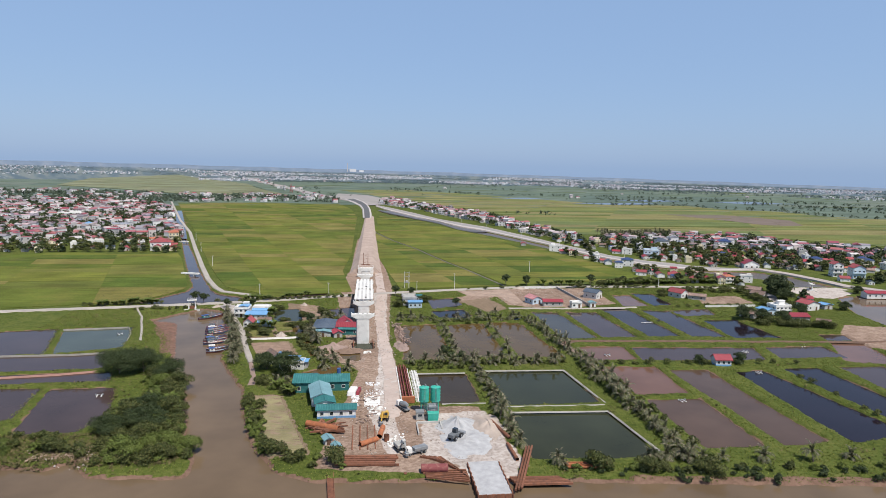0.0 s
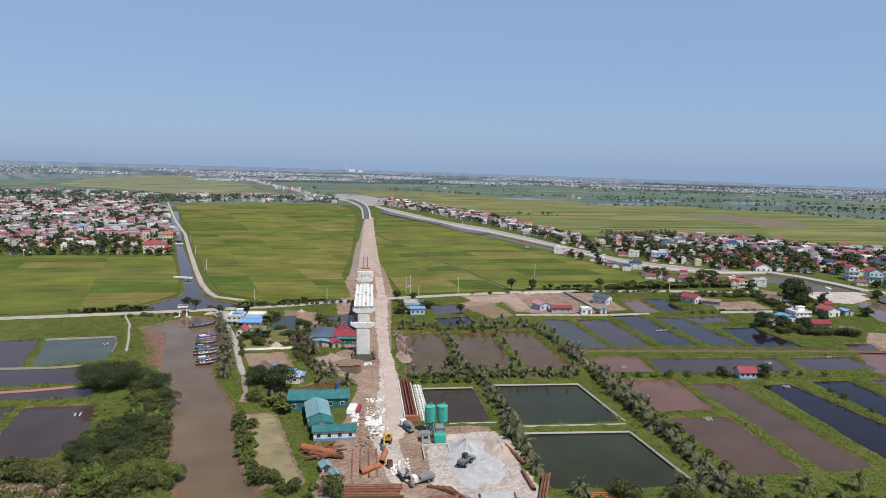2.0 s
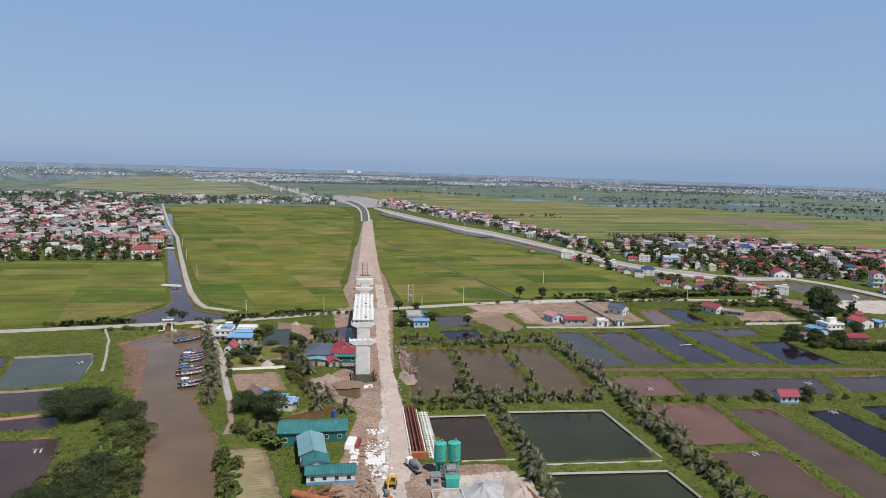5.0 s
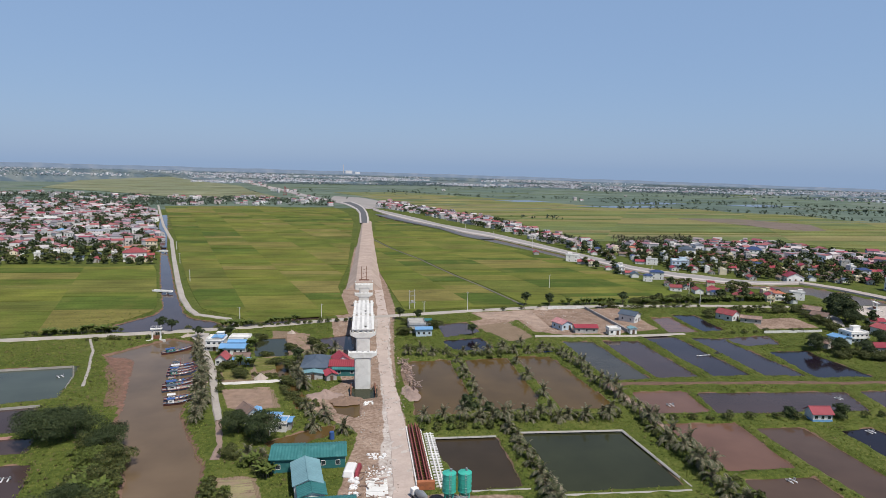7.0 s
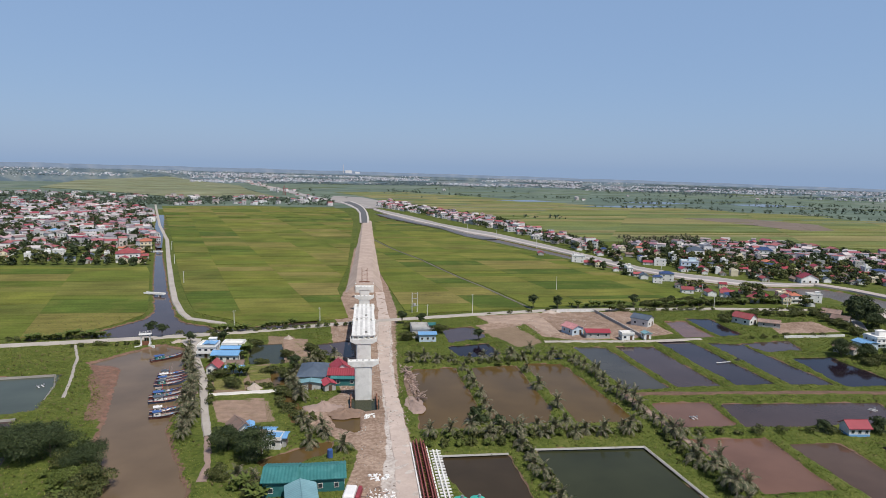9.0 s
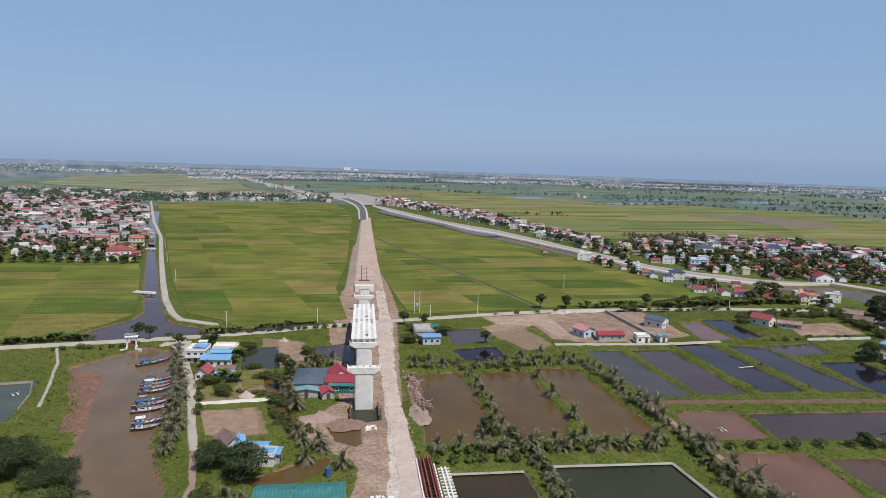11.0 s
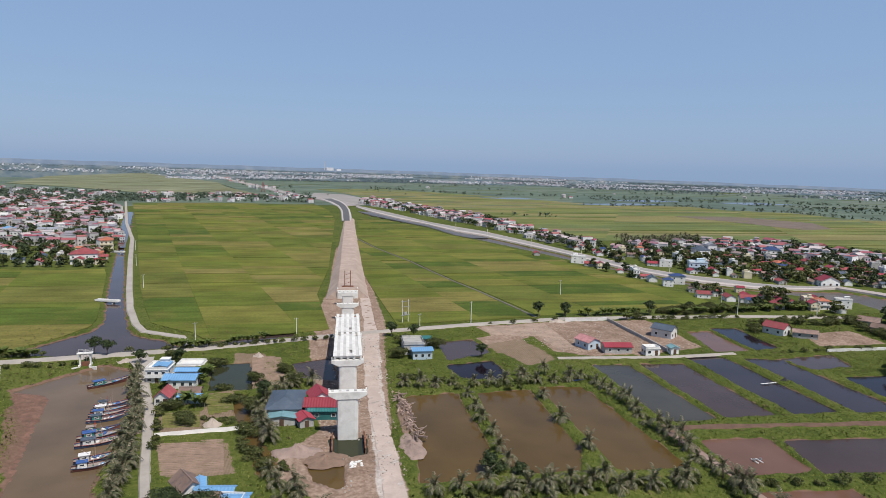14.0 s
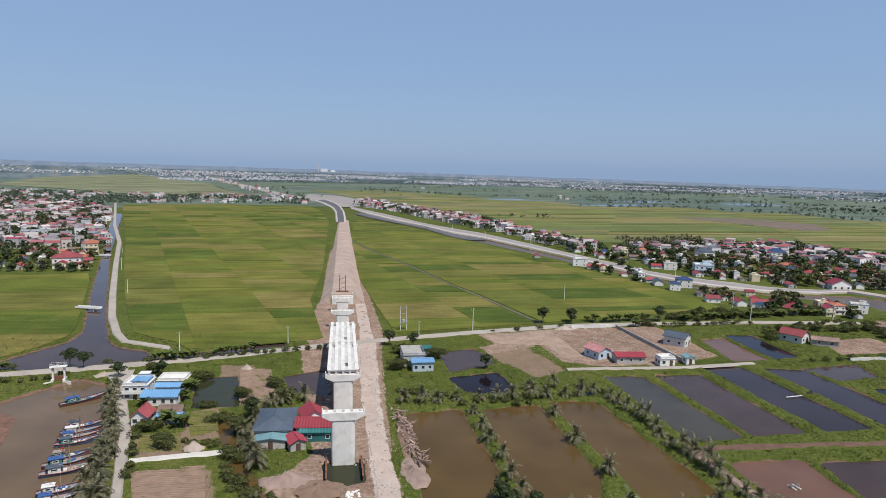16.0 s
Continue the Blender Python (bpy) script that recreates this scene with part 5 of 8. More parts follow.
# ---- construction site ----
def silo(x, y):
    root = empty("cement_silo", "sea-green steel cement silo on braced legs", "silo", pose(x, y, 0), "cement silos")
    bm = bmesh.new()
    tube(bm, (0, 0, 4.0), (0, 0, 8.5), 1.6, None, 24)
    tube(bm, (0, 0, 8.5), (0, 0, 8.9), 1.6, 0.5, 24)
    for z in (4.0, 5.1, 6.2, 7.3, 8.4):
        tube(bm, (0, 0, z), (0, 0, z + 0.1), 1.66, None, 24)
    part("tank", bm, GREEN_PAINT, root)
    bm = bmesh.new()
    tube(bm, (0, 0, 4.0), (0, 0, 2.4), 1.58, 0.3, 20)
    part("cone", bm, GREEN_PAINT, root)
    for a in range(4):
        ang = math.pi / 4 + a * math.pi / 2
        bm = bmesh.new()
        tube(bm, (1.35 * math.cos(ang), 1.35 * math.sin(ang), -0.1), (1.35 * math.cos(ang), 1.35 * math.sin(ang), 4.6), 0.13, None, 6)
        nx = ang + math.pi / 2
        tube(bm, (1.35 * math.cos(ang), 1.35 * math.sin(ang), 0.5), (1.35 * math.cos(nx), 1.35 * math.sin(nx), 3.2), 0.06, None, 5)
        part("leg", bm, GREEN_PAINT, root)
    bm = bmesh.new()
    tube(bm, (0.4, 0, 8.7), (0.4, 0, 9.5), 0.28, None, 8)
    part("filter", bm, STEEL, root)
    bm = bmesh.new()                          # ladder
    for sx in (-0.2, 0.2):
        tube(bm, (sx, -1.72, 0.2), (sx, -1.72, 9.0), 0.03, None, 4)
    for k in range(21):
        tube(bm, (-0.2, -1.72, 0.5 + 0.4 * k), (0.2, -1.72, 0.5 + 0.4 * k), 0.02, None, 4)
    part("ladder", bm, STEEL, root)


silo(21.2, -61.6)
silo(24.9, -61.6)
plant = empty("batching_plant", "concrete batching plant with green hopper and grey steel frame", "batching plant", pose(23.4, -66.2, 0))
bm = bmesh.new()
for sx in (-1.6, 1.6):
    for sy in (-1.4, 1.4):
        tube(bm, (sx, sy, -0.1), (sx, sy, 4.2), 0.12, None, 6)
for z in (1.8, 3.0, 4.2):
    for sx in (-1.6, 1.6):
        tube(bm, (sx, -1.4, z), (sx, 1.4, z), 0.08, None, 5)
    for sy in (-1.4, 1.4):
        tube(bm, (-1.6, sy, z), (1.6, sy, z), 0.08, None, 5)
part("frame", bm, STEEL, plant)
bm = bmesh.new()
box(bm, 0, 0, 2.6, 2.4, 2.0, 1.7, 0, 0.05)
part("mixer", bm, STEEL, plant)
bm = bmesh.new()
box(bm, 0, -2.4, 0.2, 3.2, 1.8, 2.6, 0, 0.05, 1.1)
part("hopper", bm, GREEN_PAINT, plant)
bm = bmesh.new()
for sx in (-0.5, 0.5):
    tube(bm, (sx, -3.0, 1.4), (sx, 0.3, 4.9), 0.1, None, 5)
for k in range(8):
    tube(bm, (-0.5, -3.0 + 0.42 * k, 1.4 + 0.44 * k), (0.5, -3.0 + 0.42 * k, 1.4 + 0.44 * k), 0.06, None, 4)
part("conveyor", bm, STEEL, plant)
cabin = empty("control_cabin", "grey control cabin on the retaining wall", "cabin", pose(19.4, -66.5, 0))
bm = bmesh.new()
box(bm, 0, 0, -0.1, 2.4, 2.6, 2.5, 0, 0.04)
part("wall", bm, GREY_WALL, cabin)
bm = bmesh.new()
box(bm, 0, 0, 2.4, 2.7, 2.9, 0.15)
part("roof", bm, STEEL, cabin)
bm = bmesh.new()
window_mesh(bm, 0, -1.3, 1.5, 1.3, 0.8, 0)
part("window", bm, [STEEL, GLASS], cabin)
wall = empty("retaining_wall", "low grey concrete wall of the aggregate bay", "wall", pose(0, 0, 0))
for cx, cy, sx, sy in ((21.8, -70.6, 7.4, 0.4), (18.0, -75.0, 0.4, 8.0), (25.4, -73.2, 0.4, 5.0)):
    bm = bmesh.new()
    box(bm, cx, cy, -0.3, sx, sy, 1.0, 0, 0.03)
    part("slab", bm, GREY_WALL, wall)


def mound(name, label, x, y, rx, ry, h, material, seed, category="heap", power=1.6):
    rng = random.Random(seed)
    ph = [rng.uniform(0, 6.3) for _ in range(6)]
    verts, faces = [(x, y, h)], []
    rings, seg = 14, 44
    for i in range(1, rings + 1):
        u = i / rings
        for k in range(seg):
            a = k * math.tau / seg
            wob = 1 + 0.12 * math.sin(2 * a + ph[0]) + 0.08 * math.sin(5 * a + ph[1]) + 0.05 * math.sin(9 * a + ph[2])
            z = h * (1 - u) ** power * (1 + 0.16 * math.sin(3 * a + ph[3] + 5 * u) + 0.1 * math.sin(7 * a + ph[4])) - (0.35 if i == rings else 0)
            px, py = x + rx * u * wob * math.cos(a), y + ry * u * wob * math.sin(a)
            z += min(1.0, h) * (0.32 * noise.noise(Vector((px * 0.8, py * 0.8, seed))) + 0.16 * noise.noise(Vector((px * 2.3, py * 2.3, seed)))) * (i < rings)
            verts.append((px, py, z))
    for k in range(seg):
        faces.append((0, 1 + k, 1 + (k + 1) % seg))
    for i in range(rings - 1):
        for k in range(seg):
            p, q = 1 + i * seg, 1 + (i + 1) * seg
            faces.append((p + k, q + k, q + (k + 1) % seg, p + (k + 1) % seg))
    return tagged(raw(name, verts, faces, material, smooth=True), label, category)


mound("stone_mound", "blue-grey heap of crushed stone in the yard", 30.4, -74, 6.2, 9.0, 3.2, GRAVEL, 1)
mound("stone_mound", "low spread of blue-grey crushed stone", 32.0, -83, 8.5, 12.0, 0.8, GRAVEL, 2, power=1.0)
mound("sand_mound", "pale heap of sand and dust in the yard", 40.0, -74, 5.0, 11.0, 1.6, SAND, 3, power=1.2)
mound("earth_mound", "reddish spoil heap beside the pier", -11.5, 14.5, 6, 4.2, 2.2, SPOIL, 4)
mound("earth_mound", "pinkish grey spoil heap at the pond edge", 18.4, 15, 3.6, 7.5, 1.2, SPOIL, 5)
mound("earth_mound", "low bank of rubble under the broken timber", 18.6, 36, 2.4, 14, 0.7, MUD, 15, power=0.8)
mound("earth_mound", "low brown spoil beside the site road", -4, 9.5, 6, 4, 1.1, MUD, 6)
mound("sand_mound", "conical sand heap by the garden wall", -36, 34.5, 2.6, 2.6, 1.9, SAND, 7, power=1.1)
mound("sand_mound", "pale sand heap at the road junction", -77.5, 96, 3.4, 2.2, 1.4, SAND, 8)
mound("sand_mound", "pale heap of sand by the village road", 104, 143, 5, 2.6, 1.5, SAND, 9)
mound("earth_mound", "grey earth heap at the field corner", -31, 98.5, 2.6, 2.2, 1.7, SAND, 10)


def mud_flat(label, poly, h, material, seed):
    """A low lumpy bank of mud rising from the water."""
    step = 0.6
    xs, ys = np.arange(min(p[0] for p in poly), max(p[0] for p in poly) + step, step), np.arange(min(p[1] for p in poly), max(p[1] for p in poly) + step, step)
    gx, gy = np.meshgrid(xs, ys)
    d = inside(poly, gx, gy)
    verts, index, faces = [], {}, []
    for j in range(len(ys)):
        for i in range(len(xs)):
            if d[j, i] > -0.7:
                x, y = float(xs[i]), float(ys[j])
                lump = noise.noise(Vector((x * 0.5, y * 0.5, seed))) * 0.28 + noise.noise(Vector((x * 1.7, y * 1.7, seed))) * 0.16
                index[i, j] = len(verts)
                verts.append((x, y, -1.05 + min(h, (float(d[j, i]) + 0.7) * 0.3) + lump * min(1, float(d[j, i]) + 0.9)))
    for i, j in index:
        if (i + 1, j) in index and (i, j + 1) in index and (i + 1, j + 1) in index:
            faces.append((index[i, j], index[i + 1, j], index[i + 1, j + 1], index[i, j + 1]))
    return tagged(raw("mud_bank", verts, faces, material), label, "mud bank", kind="structure")


mud_flat("lumpy reddish mud bank along the creek", [(-103, 69), (-93.7, 66), (-90, 63), (-85.4, 46), (-82.5, 34), (-79, 21), (-75.5, 8), (-78.5, 7), (-84, 22), (-90, 38), (-97, 54)], 0.55, RED_MUD, 3)


def bars(name, label, items, material, category, one="bar"):
    """A stack of long bars: each item is its two ends and its thickness."""
    root = empty(name, label, category)
    for a, b, r in items:
        bm = bmesh.new()
        a, b = Vector(a), Vector(b)
        q = (b - a).to_track_quat('Y', 'Z')
        n = (b - a).length
        vs = []
        for yy in (0, n):
            for px, pz in ((-1, 0), (1, 0), (1, 2), (-1, 2)):
                vs.append(bm.verts.new(a + q @ Vector((px * r, yy, pz * r))))
        for f in ((3, 2, 1, 0), (4, 5, 6, 7), (0, 1, 5, 4), (1, 2, 6, 5), (2, 3, 7, 6), (3, 0, 4, 7)):
            bm.faces.new([vs[i] for i in f])
        part(one, bm, material, root)
    return root


rng = random.Random(21)
form = empty("girder_formwork", "long red-oxide steel girder mould with pale rails", "formwork")
for k, x in enumerate((15.3, 16.1, 17.3, 18.1)):
    for j in range(18):
        bm = bmesh.new()
        box(bm, x, -16.2 - 2.05 * j, -0.1, 0.28, 1.95, 1.25 if k in (0, 3) else 1.7)
        part("panel", bm, MAROON_STEEL, form)
for x in (14.6, 18.8):
    bm = bmesh.new()
    box(bm, x, -33.5, -0.1, 0.35, 37, 0.5)
    part("rail", bm, CONCRETE, form)
bm = bmesh.new()
for j in range(24):
    box(bm, 16.7, -16 - 1.5 * j, 0.9, 4.0, 0.12, 0.12)
part("tie", bm, RUST, form)
bm = bmesh.new()
box(bm, 16.7, -52.8, 0, 4.4, 1.2, 2.1)
part("end_frame", bm, RUST_ORANGE, form)
bed = empty("casting_bed", "white concrete casting bed with cross sleepers", "casting bed")
for x in (20.4, 21.4):
    bm = bmesh.new()
    box(bm, x, -36.5, -0.1, 0.4, 33, 0.55)
    part("rail", bm, WHITE_WALL, bed)
for j in range(22):
    bm = bmesh.new()
    box(bm, 20.9, -20.6 - 1.5 * j, -0.1, 3.0, 0.35, 0.4)
    part("sleeper", bm, WHITE_WALL, bed)
bars("girder_beds", "low pale concrete strips of the casting yard", [((x, -87.5, 0), (x, -71.0, 0), 0.16) for x in (-1.6, 0.6, 2.8, 5.0)], RUST, "casting bed", "strip")
bars("steel_stack", "stacked rusty sheet piles laid along the bank", [((-5.5 + rng.uniform(-1, 1), -91.4 - 0.62 * k, 0.05 + 0.12 * (k % 2)), (10.5 + rng.uniform(-1, 1), -92.5 - 0.62 * k, 0.05 + 0.12 * (k % 2)), 0.24) for k in range(10)], RUST, "steel stack", "steel_bar")
bars("steel_stack", "fan of rusty sheet piles on the bank", [((17 + 0.5 * k, -93.5 - 0.1 * k, 0.1 + 0.1 * (k % 3)), (24.5 + 0.35 * k, -98.0 - 0.75 * k, 0.1 + 0.1 * (k % 3)), 0.2) for k in range(12)], RUST, "steel stack", "steel_bar")
bars("steel_stack", "rusty piles jutting over the water", [((17.5, -101.5 - 0.8 * k, -0.3 + 0.1 * k), (28.5, -102.5 - 1.2 * k, 0.1), 0.22) for k in range(6)], RUST, "steel stack", "steel_bar")
bars("steel_stack", "long rusty beams stacked beside the jetty", [((39.0 + 0.9 * k, -114 + 0.4 * k, 0.1), (47.5 + 0.9 * k, -92 + 0.3 * k, 0.9), 0.26) for k in range(3)], RUST, "steel stack", "beam")
bars("steel_stack", "rusty piles lying on the bank", [((39.0 + 0.2 * k, -107.5 - 0.7 * k, 0.0), (52.0 + 0.5 * k, -108.4 - 0.7 * k, 0.1), 0.26) for k in range(6)], RUST, "steel stack", "steel_bar")
bars("steel_stack", "stack of red-brown tubes by the pond", [((56, -100.5 - 0.45 * k, 0.1 + 0.2 * (k % 2)), (68, -101.6 - 0.45 * k, 0.1 + 0.2 * (k % 2)), 0.18) for k in range(8)], RUST_ORANGE, "steel stack", "tube")


def pipe(label, a, b, r, material):
    bm = bmesh.new()
    tube(bm, a, b, r, None, 18, cap=False)
    tube(bm, a, b, r * 0.93, None, 18, cap=False)
    bmesh.ops.recalc_face_normals(bm, faces=bm.faces[:])
    root = empty("steel_pipe", label, "pipe", None, "pipes in the yard")
    part("shell", bm, material, root)


pipe("big orange-rusted steel casing lying in the grass", (-15.5, -69.8, 1.0), (-5.8, -75.2, 1.0), 1.0, RUST_ORANGE)
pipe("rusty steel casing lying on the yard", (6.2, -81.0, 0.8), (7.5, -74.0, 0.8), 0.8, RUST_ORANGE)
pipe("rusty steel casing lying on the yard", (0.6, -85.6, 0.75), (5.6, -82.0, 0.75), 0.75, RUST_ORANGE)
pipe("short rusty casing standing on the yard", (8.3, -82.2, 0.0), (8.3, -82.2, 1.9), 0.8, RUST)
pipe("pale pipe along the pond bank", (41.5, -71.5, 0.55), (44.5, -84.5, 0.55), 0.55, RUST)
pipe("brown pipe along the pond bank", (43.0, -88, 0.5), (43.4, -98, 0.5), 0.5, RUST)
rubble = [((-16 + rng.uniform(0, 9), -72 - rng.uniform(-4, 5), rng.uniform(0.1, 0.9)), (-12 + rng.uniform(0, 9), -72 - rng.uniform(-5, 5), rng.uniform(0.1, 1.2)), rng.uniform(0.1, 0.3)) for _ in range(26)]
bars("scrap_heap", "tangle of rusty scrap steel in the grass", rubble, RUST, "scrap heap", "piece")
bars("scrap_heap", "loose timber and steel scattered over the yard", [((x, y, 0.1), (x + rng.uniform(-2.2, 2.2), y + rng.uniform(-2.2, 2.2), rng.uniform(0.2, 0.6)), rng.uniform(0.05, 0.14)) for x, y in [(rng.uniform(-2, 7), rng.uniform(-70, -38)) for _ in range(70)]], WOOD, "scrap heap", "piece")
planks = []
for k in range(150):
    x, y = 17.2 + 0.022 * k + rng.uniform(-1.6, 1.8), 53 - 0.23 * k + rng.uniform(-1.5, 1.5)
    z = rng.uniform(0.2, 1.0)
    planks.append(((x, y, z), (x + rng.gauss(0.6, 0.9), y + rng.gauss(-0.8, 1.6), z + rng.uniform(-0.3, 0.5)), rng.choice((0.05, 0.07, 0.09, 0.14, 0.2))))
bars("timber_heap", "heap of broken timber along the pond edge", planks, WOOD, "timber heap", "plank")


def pallets(label, x, y, w, d, count, seed, material, size=0.8):
    r = random.Random(seed)
    root = empty("sack_pile", label, "sacks", pose(x, y, 0))
    for _ in range(count):
        s = size * r.uniform(0.6, 1.2)
        bm = bmesh.new()
        box(bm, r.uniform(-w, w) / 2, r.uniform(-d, d) / 2, -0.05, s, s * r.uniform(0.6, 1.3), s * r.uniform(0.4, 0.7), r.uniform(0, 3), 0.08, 0.8)
        part("sack", bm, material, root)


pallets("scattered white sacks on the yard", 5.2, -42.5, 7, 5, 55, 5, WHITE_SHEET, 0.5)
pallets("white bags along the shed", -1.2, -50, 2, 9, 30, 6, WHITE_SHEET, 1.0)
pallets("grey rubble and white bags by the track", 5, -34, 5, 3, 24, 7, WHITE_SHEET, 0.8)
pallets("broken concrete lumps on the yard", 6, -60, 6, 8, 40, 8, CONCRETE, 0.8)
pallets("broken concrete beside the pier", 3.5, 6, 3, 4, 26, 9, CONCRETE, 0.7)
pallets("pale rubble strewn on the yard", 11, -83, 5, 10, 50, 10, CONCRETE, 0.7)
tarp = empty("covered_stack", "stack under a white tarpaulin with a maroon stripe", "tarpaulin", pose(-1.2, -42.5, 0, 0, 0, -10))
bm = bmesh.new()
box(bm, -0.9, 0, -0.1, 3.2, 6.5, 1.8, 0, 0.3, 0.8)
part("sheet", bm, WHITE_SHEET, tarp)
bm = bmesh.new()
box(bm, 1.2, 0, -0.1, 1.1, 6.3, 1.7, 0, 0.2, 0.8)
part("stripe", bm, MAROON_TIN, tarp)
for k in range(4):
    bm = bmesh.new()
    box(bm, 4.6, -47.2 - 2.3 * k, -0.1, 5.4, 2.1, 0.22, 0, 0.03)
    tagged(link_mesh("concrete_slab", bm, CONCRETE), "pale precast concrete slab lying on the yard", "slab", "slabs on the yard")
bm = bmesh.new()
tube(bm, (0, 0, 0), (0, 0, 2.3), 0.75, 0.7, 14)
tank = link_mesh("water_tank", bm, CLOTH_BLUE)
tank.matrix_world = pose(-7.6, -21.5, 0)
tagged(tank, "blue plastic water tank in the grass", "tank")


def wheel(parent, x, y, z, r, w):
    bm = bmesh.new()
    tube(bm, (x - w / 2, y, z), (x + w / 2, y, z), r, None, 16)
    wh = part("wheel", bm, BLACK_RUBBER, parent)
    bm = bmesh.new()
    tube(bm, (x - w / 2 - 0.03, y, z), (x + w / 2 + 0.03, y, z), r * 0.5, None, 12)
    part("rim", bm, STEEL, wh)


def excavator(label, x, y, turn, paint):
    root = empty("excavator", label, "excavator", pose(x, y, 0.1, 0, 0, turn))
    for sx in (-1.1, 1.1):
        bm = bmesh.new()
        box(bm, sx, 0, 0, 0.6, 3.6, 0.85, 0, 0.25)
        part("track", bm, BLACK_RUBBER, root)
    bm = bmesh.new()
    box(bm, 0, -0.4, 0.9, 2.5, 3.2, 1.0, 0, 0.12)
    part("body", bm, paint, root)
    bm = bmesh.new()
    box(bm, -0.75, 0.6, 1.85, 1.0, 1.5, 1.2, 0, 0.08, 0.9)
    cab = part("cab", bm, paint, root)
    bm = bmesh.new()
    box(bm, -0.75, 1.34, 2.1, 0.8, 0.06, 0.75)
    part("windscreen", bm, GLASS, cab)
    for a, b, n in (((0.2, 0.9, 1.5), (0.2, 3.4, 4.0), "boom"), ((0.2, 3.4, 4.0), (0.2, 5.3, 1.6), "arm")):
        bm = bmesh.new()
        tube(bm, a, b, 0.28, 0.2, 4)
        part(n, bm, paint, root)
    bm = bmesh.new()
    box(bm, 0.2, 5.3, 0.5, 1.0, 0.9, 1.0, 0, 0.1, 1.2)
    part("bucket", bm, STEEL, root)


def loader(label, x, y, turn, paint):
    root = empty("wheel_loader", label, "loader", pose(x, y, 0.5, 0, 0, turn))
    bm = bmesh.new()
    box(bm, 0, -1.5, 0.9, 1.9, 2.4, 1.1, 0, 0.1)
    box(bm, 0, 0.7, 0.7, 1.5, 2.2, 0.7, 0, 0.1)
    part("body", bm, paint, root)
    bm = bmesh.new()
    box(bm, 0, -0.2, 1.8, 1.4, 1.4, 1.4, 0, 0.08, 0.92)
    part("cab", bm, GLASS, root)
    for sx in (-1.05, 1.05):
        for yy in (-1.6, 1.4):
            wheel(root, sx, yy, 0.7, 0.7, 0.5)
        bm = bmesh.new()
        tube(bm, (sx * 0.6, 0.8, 1.3), (sx * 0.6, 3.0, 0.9), 0.14, None, 5)
        part("lift_arm", bm, paint, root)
    bm = bmesh.new()
    box(bm, 0, 3.3, 0.2, 2.5, 1.0, 1.0, 0, 0.1, 1.1)
    part("bucket", bm, STEEL, root)


def truck(label, x, y, turn, drum):
    root = empty("mixer_truck" if drum else "truck", label, "truck", pose(x, y, 0.1, 0, 0, turn))
    root.scale = (0.8, 0.8, 0.8)
    bm = bmesh.new()
    box(bm, 0, -0.4, 0.8, 2.0, 7.6, 0.4)
    part("chassis", bm, STEEL, root)
    bm = bmesh.new()
    box(bm, 0, 3.0, 0.9, 2.4, 1.8, 2.0, 0, 0.15, 0.93)
    cab = part("cab", bm, WHITE_WALL, root)
    bm = bmesh.new()
    box(bm, 0, 3.88, 1.8, 2.0, 0.06, 0.8)
    part("windscreen", bm, GLASS, cab)
    bm = bmesh.new()
    if drum:
        tube(bm, (0, 1.8, 2.1), (0, -1.0, 2.5), 0.8, 1.25, 14)
        tube(bm, (0, -1.0, 2.5), (0, -3.8, 2.9), 1.25, 0.6, 14)
        part("drum", bm, STEEL, root)
    else:
        box(bm, 0, -1.4, 1.2, 2.4, 5.2, 1.1, 0, 0.05)
        part("tipper_body", bm, STEEL, root)
    for sx in (-1.0, 1.0):
        for yy in (3.0, -1.6, -3.0):
            wheel(root, sx, yy, 0.5, 0.5, 0.4)


excavator("small yellow excavator on the yard", 8.2, -66.8, 170, YELLOW_PAINT)
truck("grey concrete mixer truck by the mould", 14.6, -58.5, 25, True)
loader("dusty dark grey wheel loader on the stone heap", 28.4, -83.2, -40, plain("dusty_grey_paint", (0.13, 0.14, 0.15), 0.6, 0.2, 0.5))
truck("small white truck parked on the yard", 16.2, -91, 115, False)
excavator("grey piling machine on the bank", 11.8, -88.5, 200, GREY_WALL)
for a in (12.4, 17.4, 22.4):
    bm = bmesh.new()
    box(bm, 0, 0, -3.2, 0.75, 0.9, 3.5, 0, 0.06)
    q = link_mesh("mooring_post", bm, RUST)
    q.matrix_world = pose(a, -102.6, 0)
    tagged(q, "rusty steel mooring pile in the river", "post", "mooring piles")

# jetty
jetty = empty("jetty", "gravel-topped jetty edged with rusty sheet piles", "jetty", pose(33.6, -106.5, 0))
bm = bmesh.new()
box(bm, 0, -0.6, -2.6, 8.4, 18, 3.0)
part("fill", bm, GRAVEL, jetty)
for k in range(14):
    for sx in (-4.3, 4.3):
        bm = bmesh.new()
        box(bm, sx + (0.12 if k % 2 else -0.04), -9.3 + 1.25 * k, -2.6, 0.25, 1.2, 3.3)
        part("sheet_pile", bm, RUST, jetty)
for k in range(8):
    bm = bmesh.new()
    box(bm, -3.9 + 1.12 * k, -9.7 + (0.12 if k % 2 else 0), -2.6, 1.05, 0.25, 3.3)
    part("sheet_pile", bm, RUST, jetty)
pipe("huge rust-red steel casing resting on mooring piles", (16.6, -101.8, 1.0), (23.6, -102.2, 1.0), 1.15, MAROON_STEEL)
gang = empty("gangway", "narrow rusty steel gangway over the river", "gangway", pose(-6.8, -104, 0, 0, 0, 4))
bm = bmesh.new()
box(bm, 0, -8, -0.3, 1.6, 24, 0.16)
part("deck", bm, RUST, gang)
